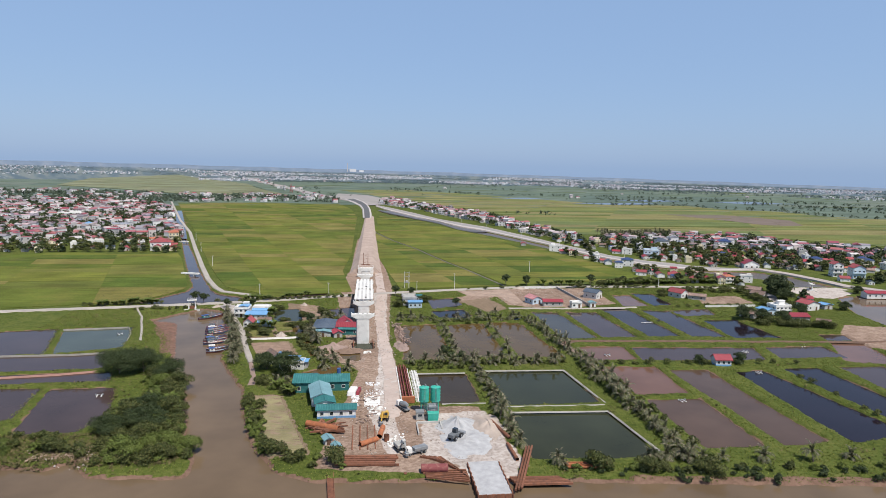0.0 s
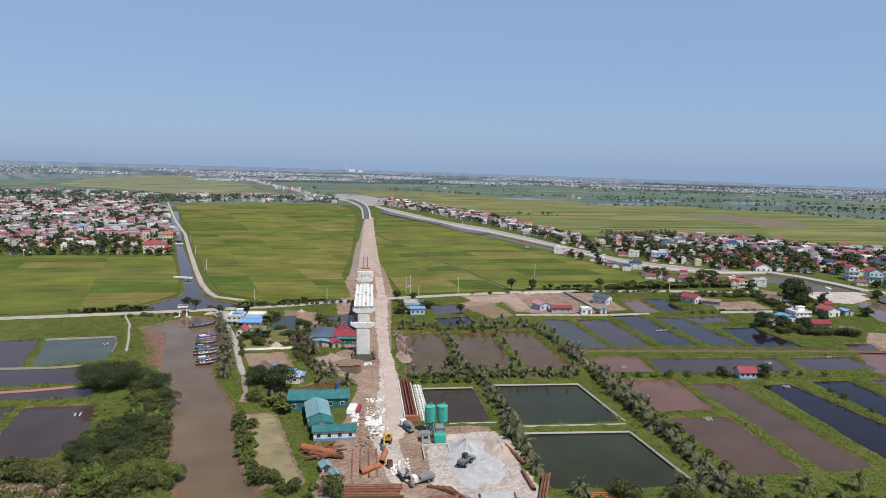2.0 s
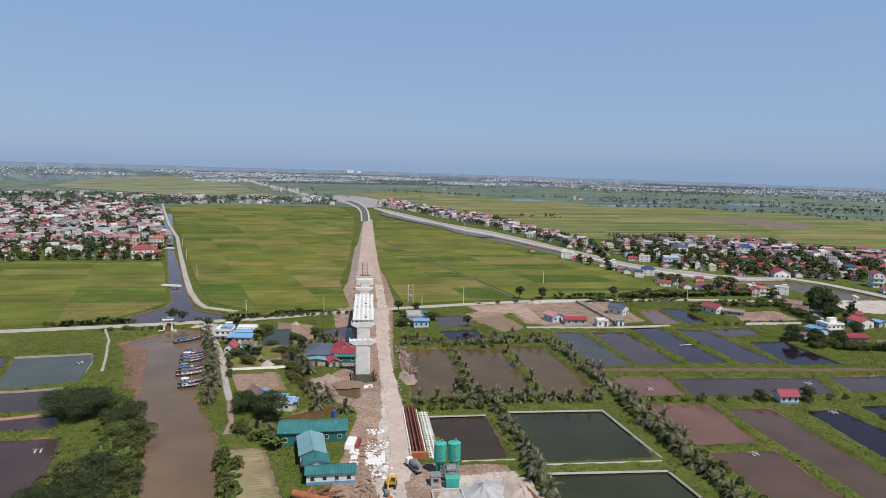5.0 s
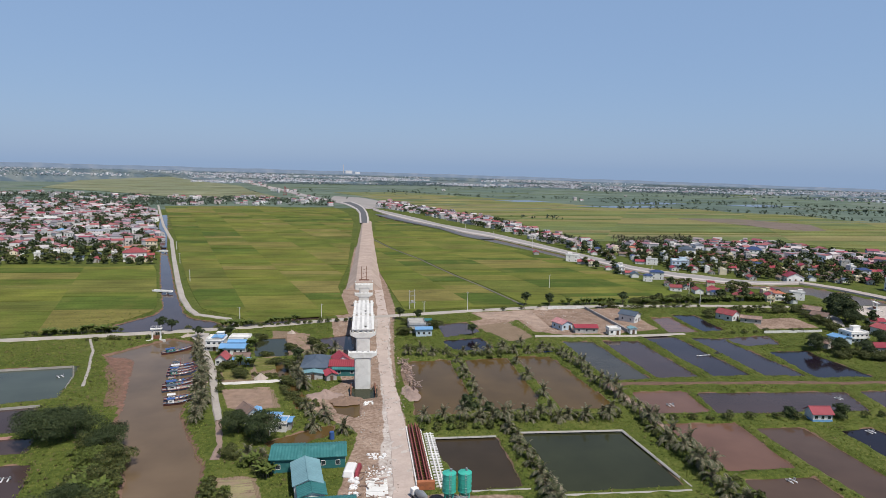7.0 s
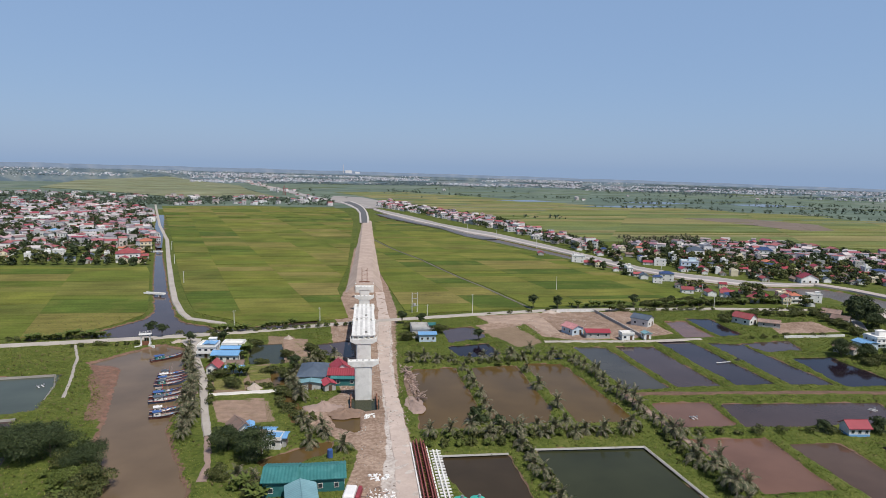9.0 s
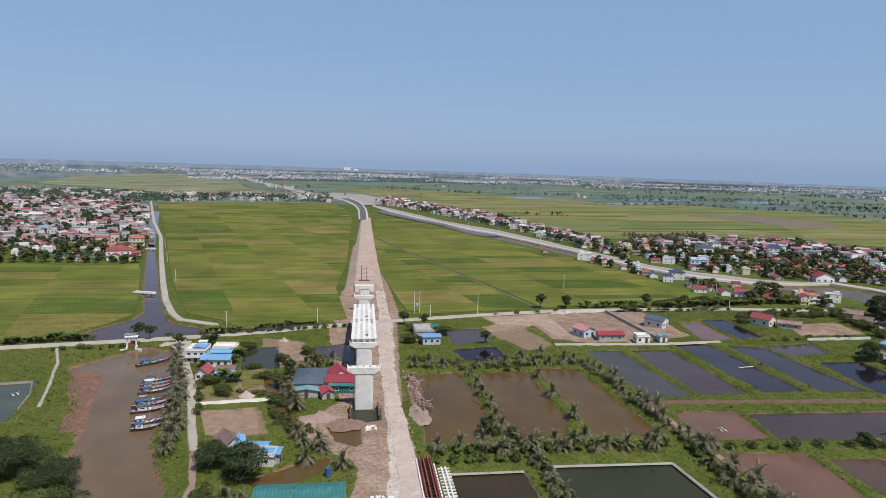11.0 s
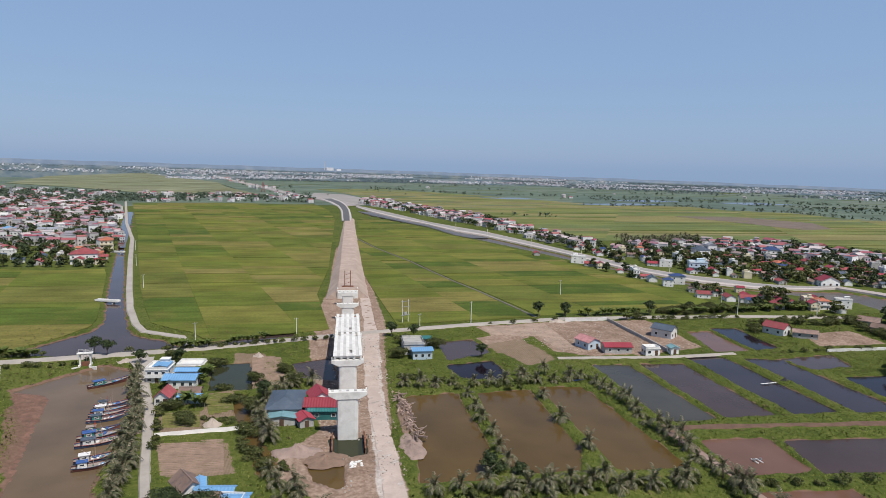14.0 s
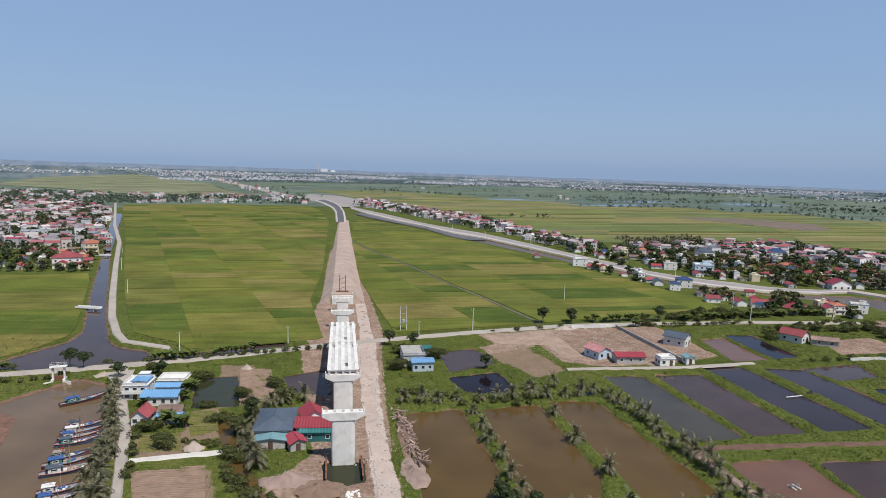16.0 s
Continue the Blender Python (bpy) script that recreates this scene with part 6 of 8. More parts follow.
for sx in (-0.8, 0.8):
    bm = bmesh.new()
    box(bm, sx, -8, -0.14, 0.1, 24, 0.25)
    for k in range(10):
        box(bm, sx, 3 - 2.4 * k, -2.6, 0.14, 0.14, 2.5)
    part("side_rail", bm, RUST, gang)

# ---- boats ----
def boat(stern, bow, beam, hull, cabin, seed, flag=False):
    r = random.Random(seed)
    sx, sy = stern
    length = math.hypot(bow[0] - sx, bow[1] - sy)
    turn = math.degrees(math.atan2(-(bow[0] - sx), bow[1] - sy))
    words = {HULL_BLUE: "blue-grey", HULL_BROWN: "brown"}[hull]
    root = empty("fishing_boat", words + " wooden fishing boat moored at the bank", "boat", pose(sx, sy, -0.8, 0, 0, turn), "moored fishing boats")
    n, secs = 13, []
    bm = bmesh.new()
    for i in range(n):
        u = i / (n - 1)
        w = beam / 2 * (0.62 + 0.38 * min(1, u * 3)) * (1 - max(0, (u - 0.45) / 0.55) ** 2.2 * 0.97)
        sheer = 0.85 + 1.15 * max(0, u - 0.35) ** 2 * 2.2 + 0.35 * max(0, 0.25 - u)
        y = u * length
        secs.append([bm.verts.new(p) for p in ((-w, y, sheer), (-w * 0.82, y, 0.1), (0, y, -0.35 + 0.3 * u), (w * 0.82, y, 0.1), (w, y, sheer))])
    for a, b in zip(secs, secs[1:]):
        for k in range(4):
            bm.faces.new((a[k], a[k + 1], b[k + 1], b[k]))
    bm.faces.new(secs[0])
    bmesh.ops.recalc_face_normals(bm, faces=bm.faces[:])
    part("hull", bm, hull, root)
    bm = bmesh.new()
    prev = None
    for i in range(n):
        u = i / (n - 1)
        w = beam / 2 * (0.62 + 0.38 * min(1, u * 3)) * (1 - max(0, (u - 0.45) / 0.55) ** 2.2 * 0.97) * 0.96
        zz = 0.6 + 1.05 * max(0, u - 0.35) ** 2 * 2.2
        cur = (bm.verts.new((-w, u * length, zz)), bm.verts.new((w, u * length, zz)))
        if prev:
            bm.faces.new((prev[0], prev[1], cur[1], cur[0]))
        prev = cur
    part("deck", bm, DECK, root)
    for s in (-1, 1):
        bm = bmesh.new()
        for i in range(n - 1):
            pts = []
            for j in (i, i + 1):
                u = j / (n - 1)
                w = beam / 2 * (0.62 + 0.38 * min(1, u * 3)) * (1 - max(0, (u - 0.45) / 0.55) ** 2.2 * 0.97)
                pts.append((s * w, u * length, 0.85 + 1.15 * max(0, u - 0.35) ** 2 * 2.2 + 0.35 * max(0, 0.25 - u)))
            tube(bm, pts[0], pts[1], 0.09, None, 4, False)
        part("gunwale", bm, MAROON_STEEL if hull == HULL_BLUE else HULL_BLUE, root)
    cy = length * 0.24
    bm = bmesh.new()
    box(bm, 0, cy, 0.55, beam * 0.55, length * 0.2, 1.5, 0, 0.05, 0.95)
    cab = part("cabin", bm, cabin, root)
    bm = bmesh.new()
    box(bm, 0, cy, 2.05, beam * 0.68, length * 0.26, 0.12)
    part("roof", bm, (DECK, CLOTH_BLUE, GREY_TIN, WHITE_SHEET)[seed % 4], cab)
    for s in (-1, 1):
        bm = bmesh.new()
        window_mesh(bm, s * beam * 0.27, cy, 1.45, length * 0.1, 0.5, 1 if s > 0 else 3)
        part("window", bm, [WHITE_WALL, GLASS], cab)
    bm = bmesh.new()
    tube(bm, (0, length * 0.48, 0.6), (0, length * 0.47, 4.6), 0.07, 0.04, 6)
    tube(bm, (0, length * 0.48, 1.0), (0.3, length * 0.18, 3.4), 0.05, None, 5)
    part("mast", bm, WOOD, root)
    for _ in range(10):
        bm = bmesh.new()
        s = r.uniform(0.3, 0.8)
        box(bm, r.uniform(-0.25, 0.25) * beam, length * r.uniform(0.38, 0.82), 0.62, s, s * 1.2, s * 0.6, r.uniform(0, 3), 0.08, 0.8)
        part("net_bundle" if _ % 2 else "crate", bm, r.choice([CLOTH_BLUE, WHITE_SHEET, WOOD, HULL_GREEN, BLUE_TIN]), root)
    if flag:
        for off in (0, 0.5):
            bm = bmesh.new()
            tube(bm, (0.3 + off, length * 0.36, 0.8), (0.3 + off, length * 0.36, 3.6), 0.03, None, 4)
            box(bm, 0.75 + off, length * 0.36, 2.9, 0.9, 0.03, 0.6)
            part("flag", bm, RED_CLOTH, root)


boat((-81.5, 70.2), (-70.0, 79.0), 2.9, HULL_BROWN, HULL_GREEN, 1)
boat((-73.5, 52.4), (-63.0, 55.5), 2.8, HULL_BLUE, WHITE_WALL, 2, True)
boat((-73.0, 48.6), (-62.0, 51.4), 2.7, HULL_BROWN, CREAM_WALL, 3)
boat((-72.4, 45.2), (-61.6, 48.0), 2.6, HULL_BLUE, WHITE_WALL, 5)
boat((-71.6, 41.3), (-60.8, 44.8), 2.7, HULL_BLUE, HULL_GREEN, 6)
boat((-69.8, 33.6), (-60.5, 35.4), 2.4, HULL_BROWN, HULL_GREEN, 8, True)
boat((-69.6, 29.4), (-57.8, 33.4), 3.2, HULL_BROWN, HULL_GREEN, 9)
boat((-68.4, 24.8), (-55.8, 29.6), 3.4, HULL_BLUE, WHITE_WALL, 10)
boat((-65.2, 15.8), (-55.4, 18.6), 3.0, HULL_BLUE, WHITE_WALL, 11)
boat((-64.2, 11.8), (-54.6, 14.6), 2.8, HULL_BROWN, WHITE_WALL, 13)
for k, (x, y) in enumerate(((-60, 46.5), (-58.5, 40.5), (-57, 31))):
    root = empty("landing_stage", "rickety wooden landing stage on stakes", "landing stage", pose(x, y, 0, 0, 0, 12), "landing stages")
    for j in range(7):
        bm = bmesh.new()
        box(bm, -2.6 + 0.85 * j, 0, 0.05, 0.7, 2.2 + 0.5 * (j % 3), 0.08)
        part("plank", bm, WOOD, root)
    for sx in (-2.6, 0, 2.4):
        for sy in (-0.9, 0.9):
            bm = bmesh.new()
            tube(bm, (sx, sy, -2.4), (sx, sy, 0.8), 0.07, None, 5)
            part("stake", bm, WOOD, root)

# ---- sluice gate and small bridges ----
def sluice(x, y, turn, w, h, label):
    root = empty("sluice_gate", label, "sluice gate", pose(x, y, 0, 0, 0, turn))
    for s in (-1, 1):
        bm = bmesh.new()
        box(bm, s * w / 2, 0, -2.4, 0.7, 3.4, 3.2, 0, 0.05)
        box(bm, s * w / 2, 0, 0.8, 0.55, 0.8, h - 0.8, 0, 0.05)
        part("pillar", bm, CONCRETE, root)
    bm = bmesh.new()
    box(bm, 0, 0, h, w + 1.6, 2.0, 0.35, 0, 0.05)
    part("platform", bm, CONCRETE, root)
    bm = bmesh.new()
    for s in (-1, 1):
        for e in (-1, 0, 1):
            tube(bm, (e * (w / 2 + 0.6), s * 0.9, h + 0.35), (e * (w / 2 + 0.6), s * 0.9, h + 1.3), 0.04, None, 4)
        tube(bm, (-w / 2 - 0.6, s * 0.9, h + 1.3), (w / 2 + 0.6, s * 0.9, h + 1.3), 0.04, None, 4)
    part("railing", bm, WHITE_WALL, root)
    bm = bmesh.new()
    box(bm, 0, 0, -0.9, w - 0.75, 0.2, 2.6)
    part("gate", bm, RUST, root)
    bm = bmesh.new()
    for s in (-0.4, 0.4):
        tube(bm, (s, 0, 1.6), (s, 0, h + 1.1), 0.06, None, 5)
    part("screw", bm, STEEL, root)
    for s in (-1, 1):
        bm = bmesh.new()
        box(bm, s * (w / 2 + 1.2), -2.0, -2.2, 2.4, 0.4, 2.5, -s * 0.5)
        part("wing_wall", bm, CONCRETE, root)


sluice(-90.2, 92.5, 8, 3.4, 4.6, "pale concrete sluice gate with a railed platform")
sluice(306, 132, 70, 5, 4.4, "concrete river sluice with a gate frame")
for x, y, turn, span in ((-118.8, 200.5, -18, 13), (-172, 384, -14, 10), (-209, 503, -14, 12)):
    root = empty("footbridge", "flat white concrete footbridge over the canal", "footbridge", pose(x, y, 0, 0, 0, turn), "canal footbridges")
    bm = bmesh.new()
    box(bm, 0, 0, 0.5, span, 2.4, 0.3)
    part("deck", bm, CONCRETE, root)
    for s in (-1, 1):
        bm = bmesh.new()
        box(bm, 0, s * 1.1, 0.8, span, 0.12, 0.7)
        part("parapet", bm, WHITE_WALL, root)
    for s in (-0.25, 0.25):
        bm = bmesh.new()
        box(bm, s * span, 0, -2, 0.5, 2.0, 2.5)
        part("support", bm, CONCRETE, root)

# ---- garden beds ----
def ridges(poly, step, h, material, label, seed, wide=0.36):
    """Planting ridges running across a plot."""
    rng = random.Random(seed)
    verts, faces = [], []
    y = min(p[1] for p in poly) + step
    while y < max(p[1] for p in poly):
        xs = [ax + (bx - ax) * (y - ay) / (by - ay) for (ax, ay), (bx, by) in zip(poly, poly[1:] + poly[:1]) if (ay > y) != (by > y)]
        lo, hi = min(xs) + 0.4, max(xs) - 0.4
        n = max(2, int((hi - lo) / 1.2))
        for k in range(n + 1):
            x, w, t = lo + (hi - lo) * k / n, step * wide * rng.uniform(0.85, 1.1), h * rng.uniform(0.6, 1.2)
            q = y + rng.uniform(-0.08, 0.08)
            verts += [(x, q - w, 0.0), (x, q - w * 0.4, t + 0.1), (x, q + w * 0.4, t + 0.1), (x, q + w, 0.0)]
            if k:
                p = len(verts) - 8
                faces += [(p + i, p + i + 1, p + i + 5, p + i + 4) for i in range(3)]
        y += step
    tagged(raw("garden_bed", verts, faces, material), label, "garden bed", kind="stuff")


BED_SOIL = plain("turned_soil", (0.235, 0.165, 0.125), 0.95, 0.25, 1.0, 0.4)
DRY_SOIL = plain("dry_soil", (0.30, 0.225, 0.18), 0.95, 0.25, 2.0, 0.4)
BED_TAN = plain("dry_stubble", (0.205, 0.180, 0.095), 0.95, 0.3, 3.0, 0.4, stain=(0.25, 0.18, 0.13))
BED_GREEN = islands("planted_rows", [(0.10, 0.11, 0.03), (0.15, 0.14, 0.05), (0.12, 0.13, 0.03)], 0.9, 0.3, 0.7)
ridges([(-52.4, 44.8), (-41.2, 45.2), (-38.6, 33.3), (-49.4, 32.9)], 1.15, 0.16, BED_GREEN, "rows of young crops in brown soil", 1)
ridges([(-43.3, 59.0), (-34.6, 60.3), (-31.3, 45.2), (-38.6, 41.4)], 1.0, 0.14, BED_GREEN, "rows of young crops behind the houses", 2)
ridges([(-48.1, 23.0), (-30.9, 24.6), (-27.3, 5.0), (-42.6, 5.0)], 0.95, 0.14, BED_SOIL, "bare ridged garden plot", 3)
ridges([(-33.8, 98.4), (-22.2, 97.3), (-17.6, 65.6), (-29.8, 66.9)], 1.1, 0.13, BED_SOIL, "dry ridged field by the pond", 4)
ridges([(66, 122), (64, 135), (97, 140.5), (97, 101), (88, 97), (86, 118)], 1.3, 0.07, DRY_SOIL, "dry ridged plot beside the farm", 6)
ridges([(-35.6, -43.5), (-26.4, -44), (-13.8, -88.4), (-24.6, -89.6), (-30.0, -70.8)], 1.2, 0.04, BED_TAN, "dry straw-coloured plot on the river bank", 5, 0.52)

# ---- walls and edges ----
def garden_wall(line, h, label, material=CONCRETE):
    for a, b in zip(line, line[1:]):
        bm = bmesh.new()
        n = math.hypot(b[0] - a[0], b[1] - a[1])
        box(bm, 0, 0, -0.3, n, 0.3, h + 0.3, 0, 0.03)
        box(bm, 0, 0, h, n, 0.42, 0.1)
        w = link_mesh("garden_wall", bm, material)
        w.matrix_world = pose((a[0] + b[0]) / 2, (a[1] + b[1]) / 2, 0, 0, 0, math.degrees(math.atan2(b[1] - a[1], b[0] - a[0])))
        tagged(w, label, "wall", kind="structure")


ribbon("path_garden", [(-50, 29), (-38, 30.4), (-24.5, 31.7)], 1.9, 0.3, GARDEN_PATH, "white concrete garden path", 0.5, category="path")
ribbon("path_farm", [(84, 86.1), (100, 85.3), (128, 83.5), (160, 85.7)], 2.0, 0.3, ROAD, "pale concrete path past the farm", 0.5, category="path")
ribbon("path_dike", [(-119, 94), (-114.5, 84), (-110.3, 74.6), (-107.5, 65), (-104.1, 55.4), (-99.8, 41.2), (-96.7, 30.1)], 0.5, 0.24, ROAD, "narrow pale winding dike path", 0.3, 0.03, category="path")
ribbon("path_creek", [(-43.2, -4), (-41.5, -12), (-39, -22), (-38.5, -32)], 1.5, 0.14, PINK_TRACK, "trodden dirt path at the end of the lane", 0.2, 0.3, category="path")
ribbon("track_dike", [(92, 17.5), (120, 17.3), (170, 13.4), (240, 8), (300, 11.9)], 2.3, 0.2, WET_TRACK, "wet brown dirt track between the ponds", 0.4, 0.7)
ribbon("track_palms", [(91.8, 18), (93.2, 8), (94.6, -4), (95.2, -14), (95.4, -24)], 1.5, 0.18, PINK_TRACK, "trodden pinkish path under the palms", 0.4, 0.3)
sheet("forecourt", [(-78, 98), (-69, 100.5), (-67, 88), (-64.7, 75), (-67.5, 75), (-72.5, 88)], 0.47, ROAD, "pale concrete apron at the lane mouth", "pavement")
garden_wall([(108, 143.1), (130, 144)], 1.4, "white garden wall of the farm", WHITE_WALL)
garden_wall([(202, 84.6), (234, 84.8)], 1.1, "pale garden wall behind the ponds")
garden_wall([(130, 143.5), (133, 90.4)], 1.3, "low grey garden wall of the farm", GREY_WALL)
# pale concrete edging of the lined ponds
for line in ([(48.5, -21.6), (81, -22.8), (84.4, -58.3)], [(48.8, -58.9), (83.5, -59.8)], [(49.5, -63.9), (82.5, -65.4), (86, -95.8)], [(22, -23.2), (41, -23.5)], [(28, -55), (43, -55.2)]):
    for a, b in zip(line, line[1:]):
        ribbon("pond_edging", [a, b], 0.22, 0.14, LIGHT_LINING, "pale concrete lining along the pond edge", 0.3, 0.05, "edging")

ribbon("pond_edging", [(-190, -24), (-140.8, -17.7), (-111.9, -14.1), (-96.3, -10.5)], 0.3, 0.0, RED_KERB, "reddish brick kerb dividing the ponds", 0.65, 0.08, "edging")
ribbon("pond_edging", [(-190, 10), (-144.2, 10.6), (-116.5, 11.1), (-103, 13.5)], 0.3, 0.05, LINING, "grey concrete kerb dividing the ponds", 0.9, 0.05, "edging")
ribbon("pond_edging", [(-138, 51.5), (-109.9, 55), (-105, 43.2), (-102, 28.8)], 0.25, 0.1, LINING, "grey concrete lining along the pond edge", 0.9, 0.05, "edging")

# ---- poles ----
def pole(x, y, h, label="grey concrete utility pole with crossarm", arms=1, z=0.0):
    root = empty("utility_pole", label, "utility pole", pose(x, y, z, 0, 0, (x * 7) % 40), "utility poles")
    bm = bmesh.new()
    tube(bm, (0, 0, -0.5), (0, 0, h), 0.2, 0.12, 8)
    part("post", bm, CONCRETE, root)
    for k in range(arms):
        bm = bmesh.new()
        box(bm, 0, 0.12, h - 0.5 - 0.9 * k, 1.8, 0.1, 0.1)
        arm = part("crossarm", bm, STEEL, root)
        for sx in (-0.8, 0, 0.8):
            bm = bmesh.new()
            tube(bm, (sx, 0.12, h - 0.4 - 0.9 * k), (sx, 0.12, h - 0.15 - 0.9 * k), 0.05, None, 6)
            part("insulator", bm, WHITE_WALL, arm)


for x, y, h in ((61.2, 143.5, 10.5), (36.2, 139.5, 6), (209, 171, 10), (128, 206, 9), (-59, 122, 8), (-19, 131, 7), (205, 150.5, 9), (248, 146, 9), (228, 262, 9), (196, 346, 9), (176, 420, 9), (153, 500, 9), (134, 580, 9), (-112, 238, 8), (-140, 320, 8), (-164, 400, 8)):
    pole(x, y, h)
tr = empty("transformer_station", "two concrete poles carrying a grey transformer", "transformer", pose(30.2, 147, 0, 0, 0, 25))
for sx in (-1.6, 1.6):
    bm = bmesh.new()
    tube(bm, (sx, 0, -0.5), (sx, 0, 11), 0.2, 0.13, 8)
    part("post", bm, CONCRETE, tr)
for z, n in ((3.6, "platform"), (7.6, "crossarm"), (10.2, "crossarm")):
    bm = bmesh.new()
    box(bm, 0, 0, z, 4.4, 0.5 if n == "crossarm" else 1.1, 0.15)
    part(n, bm, STEEL, tr)
bm = bmesh.new()
box(bm, 0, 0, 3.75, 1.5, 0.9, 1.4, 0, 0.08)
for k in range(6):
    box(bm, -0.6 + 0.24 * k, 0.55, 3.85, 0.06, 0.2, 1.1)
part("transformer", bm, GREY_WALL, tr)


def wire(a, b, sag):
    cu = bpy.data.curves.new("cable", 'CURVE')
    cu.dimensions, cu.bevel_depth = '3D', 0.02
    sp = cu.splines.new('POLY')
    sp.points.add(12)
    for k in range(13):
        u = k / 12
        p = Vector(a).lerp(Vector(b), u)
        sp.points[k].co = (p.x, p.y, p.z - sag * 4 * u * (1 - u), 1)
    cu.materials.append(BLACK_RUBBER)
    tagged(new("cable", cu), "thin black overhead cable", "cable", "overhead cables")


wire((31.6, 147.8, 10.3), (61.2, 143.5, 10.0), 0.8)
wire((61.2, 143.5, 10.0), (128, 206, 8.6), 1.6)
# aerators and floats on the ponds
for x, y in ((205, 5), (113, -57), (-88, -37), (-110, 44), (107, -3), (172, -2), (160, -30)):
    root = empty("pond_aerator", "white paddle-wheel aerator floating on the pond", "aerator", pose(x, y, -0.55, 0, 0, x % 50), "pond aerators")
    for s in (-0.7, 0.7):
        bm = bmesh.new()
        box(bm, s, 0, -0.1, 0.35, 2.6, 0.3, 0, 0.08)
        part("float", bm, WHITE_SHEET, root)
    bm = bmesh.new()
    tube(bm, (-1.3, 0, 0.45), (1.3, 0, 0.45), 0.06, None, 5)
    for k in range(8):
        for s in (-1.1, 1.1):
            a = k * math.tau / 8
            box(bm, s, 0.3 * math.cos(a), 0.42 + 0.3 * math.sin(a), 0.35, 0.1, 0.1)
    part("paddle_wheel", bm, STEEL, root)


# ---- plants ----
LEAF = islands("leaves", [(0.025, 0.036, 0.010), (0.050, 0.064, 0.017), (0.080, 0.092, 0.023), (0.118, 0.112, 0.039)], 0.7, 0.25, 2.0, 0.25)
LEAF_DARK = islands("dark_leaves", [(0.015, 0.026, 0.010), (0.027, 0.042, 0.014), (0.044, 0.062, 0.021), (0.065, 0.080, 0.029)], 0.7, 0.25, 2.0, 0.25)
LEAF_BRIGHT = islands("bright_leaves", [(0.063, 0.090, 0.016), (0.097, 0.125, 0.026), (0.128, 0.150, 0.036)], 0.7, 0.25, 2.0, 0.25)
FROND = islands("fronds", [(0.036, 0.048, 0.018), (0.066, 0.074, 0.032), (0.115, 0.106, 0.060), (0.20, 0.165, 0.11)], 0.6, 0.2, 1.0, 0.35)
BLADE = islands("grass_blades", [(0.063, 0.088, 0.018), (0.118, 0.150, 0.029), (0.158, 0.185, 0.039), (0.200, 0.195, 0.058)], 0.8, 0.2, 5.0, 0.15)
DRY_BLADE = islands("dry_reeds", [(0.10, 0.09, 0.04), (0.16, 0.13, 0.065), (0.08, 0.09, 0.03)], 0.85, 0.2, 5.0, 0.1, upright=True)
BARK = plain("bark", (0.16, 0.13, 0.105), 0.95, 0.3, 0.4, 0.5)


def leaf_cloud(verts, faces, centre, radii, n, size, rng):
    """n leaf sprays on and in an uneven lump."""
    for _ in range(n):
        while True:
            d = Vector((rng.gauss(0, 1), rng.gauss(0, 1), rng.gauss(0, 1)))
            if d.length > 0.1:
                break
        d.normalize()
        if d.z < -0.3:
            d.z *= -0.6
        rad = rng.uniform(0.62, 1.06)
        p = Vector((centre[0] + d.x * radii[0] * rad, centre[1] + d.y * radii[1] * rad, centre[2] + d.z * radii[2] * rad))
        nrm = (d + Vector((rng.gauss(0, 0.55), rng.gauss(0, 0.55), rng.gauss(0.25, 0.45)))).normalized()
        t = nrm.orthogonal().normalized()
        t.rotate(Matrix.Rotation(rng.uniform(0, 6.3), 3, nrm))
        b = nrm.cross(t)
        s = size * rng.uniform(0.6, 1.3)
        k = len(verts)
        for u, v in ((-0.5, -0.2), (0.1, -0.5), (0.6, 0.15), (-0.15, 0.5)):
            verts.append(p + t * (s * u) + b * (s * v))
        faces.append((k, k + 1, k + 2, k + 3))


def tree(name, label, x, y, h, r, seed, material, leaves=900, size=0.8, trunk=0.28, clumps=11, low=0.28, turn=0.0):
    """A tapered trunk with limbs, and a crown of uneven lumps of leaves."""
    rng = random.Random(seed)
    root = empty(name, label, "bush" if name == "bush" else "tree", pose(x, y, land_at(x, y)[0] - 0.05, 0, 0, turn))
    lumps = []
    for k in range(clumps):
        a = k * 2.4 + rng.uniform(-0.5, 0.5)
        q = rng.uniform(0.15, 0.72) * r
        zz = h * (low + (0.82 - low) * rng.random() ** 0.8) * (1.06 - 0.25 * q / r)
        lumps.append((q * math.cos(a), q * math.sin(a), zz, r * rng.uniform(0.3, 0.52)))
    lumps.append((0, 0, h * 0.8, r * 0.45))
    bm = bmesh.new()
    fork = h * max(0.12, low * 0.8)
    tube(bm, (0, 0, -0.4), (0.1, 0.05, fork), h * trunk * 0.09, h * trunk * 0.065, 7, False)
    for lx, ly, lz, lr in lumps[::2]:
        tube(bm, (0.1, 0.05, fork * 0.9), (lx * 0.8, ly * 0.8, lz), h * trunk * 0.05, h * trunk * 0.015, 5, False)
    part("trunk", bm, BARK, root)
    verts, faces = [], []
    tot = sum(l[3] ** 2 for l in lumps)
    for lx, ly, lz, lr in lumps:
        leaf_cloud(verts, faces, (lx, ly, lz), (lr, lr, lr * rng.uniform(0.6, 0.85)), int(leaves * lr * lr / tot), size, rng)
    raw("crown", verts, faces, material, root)
    return root


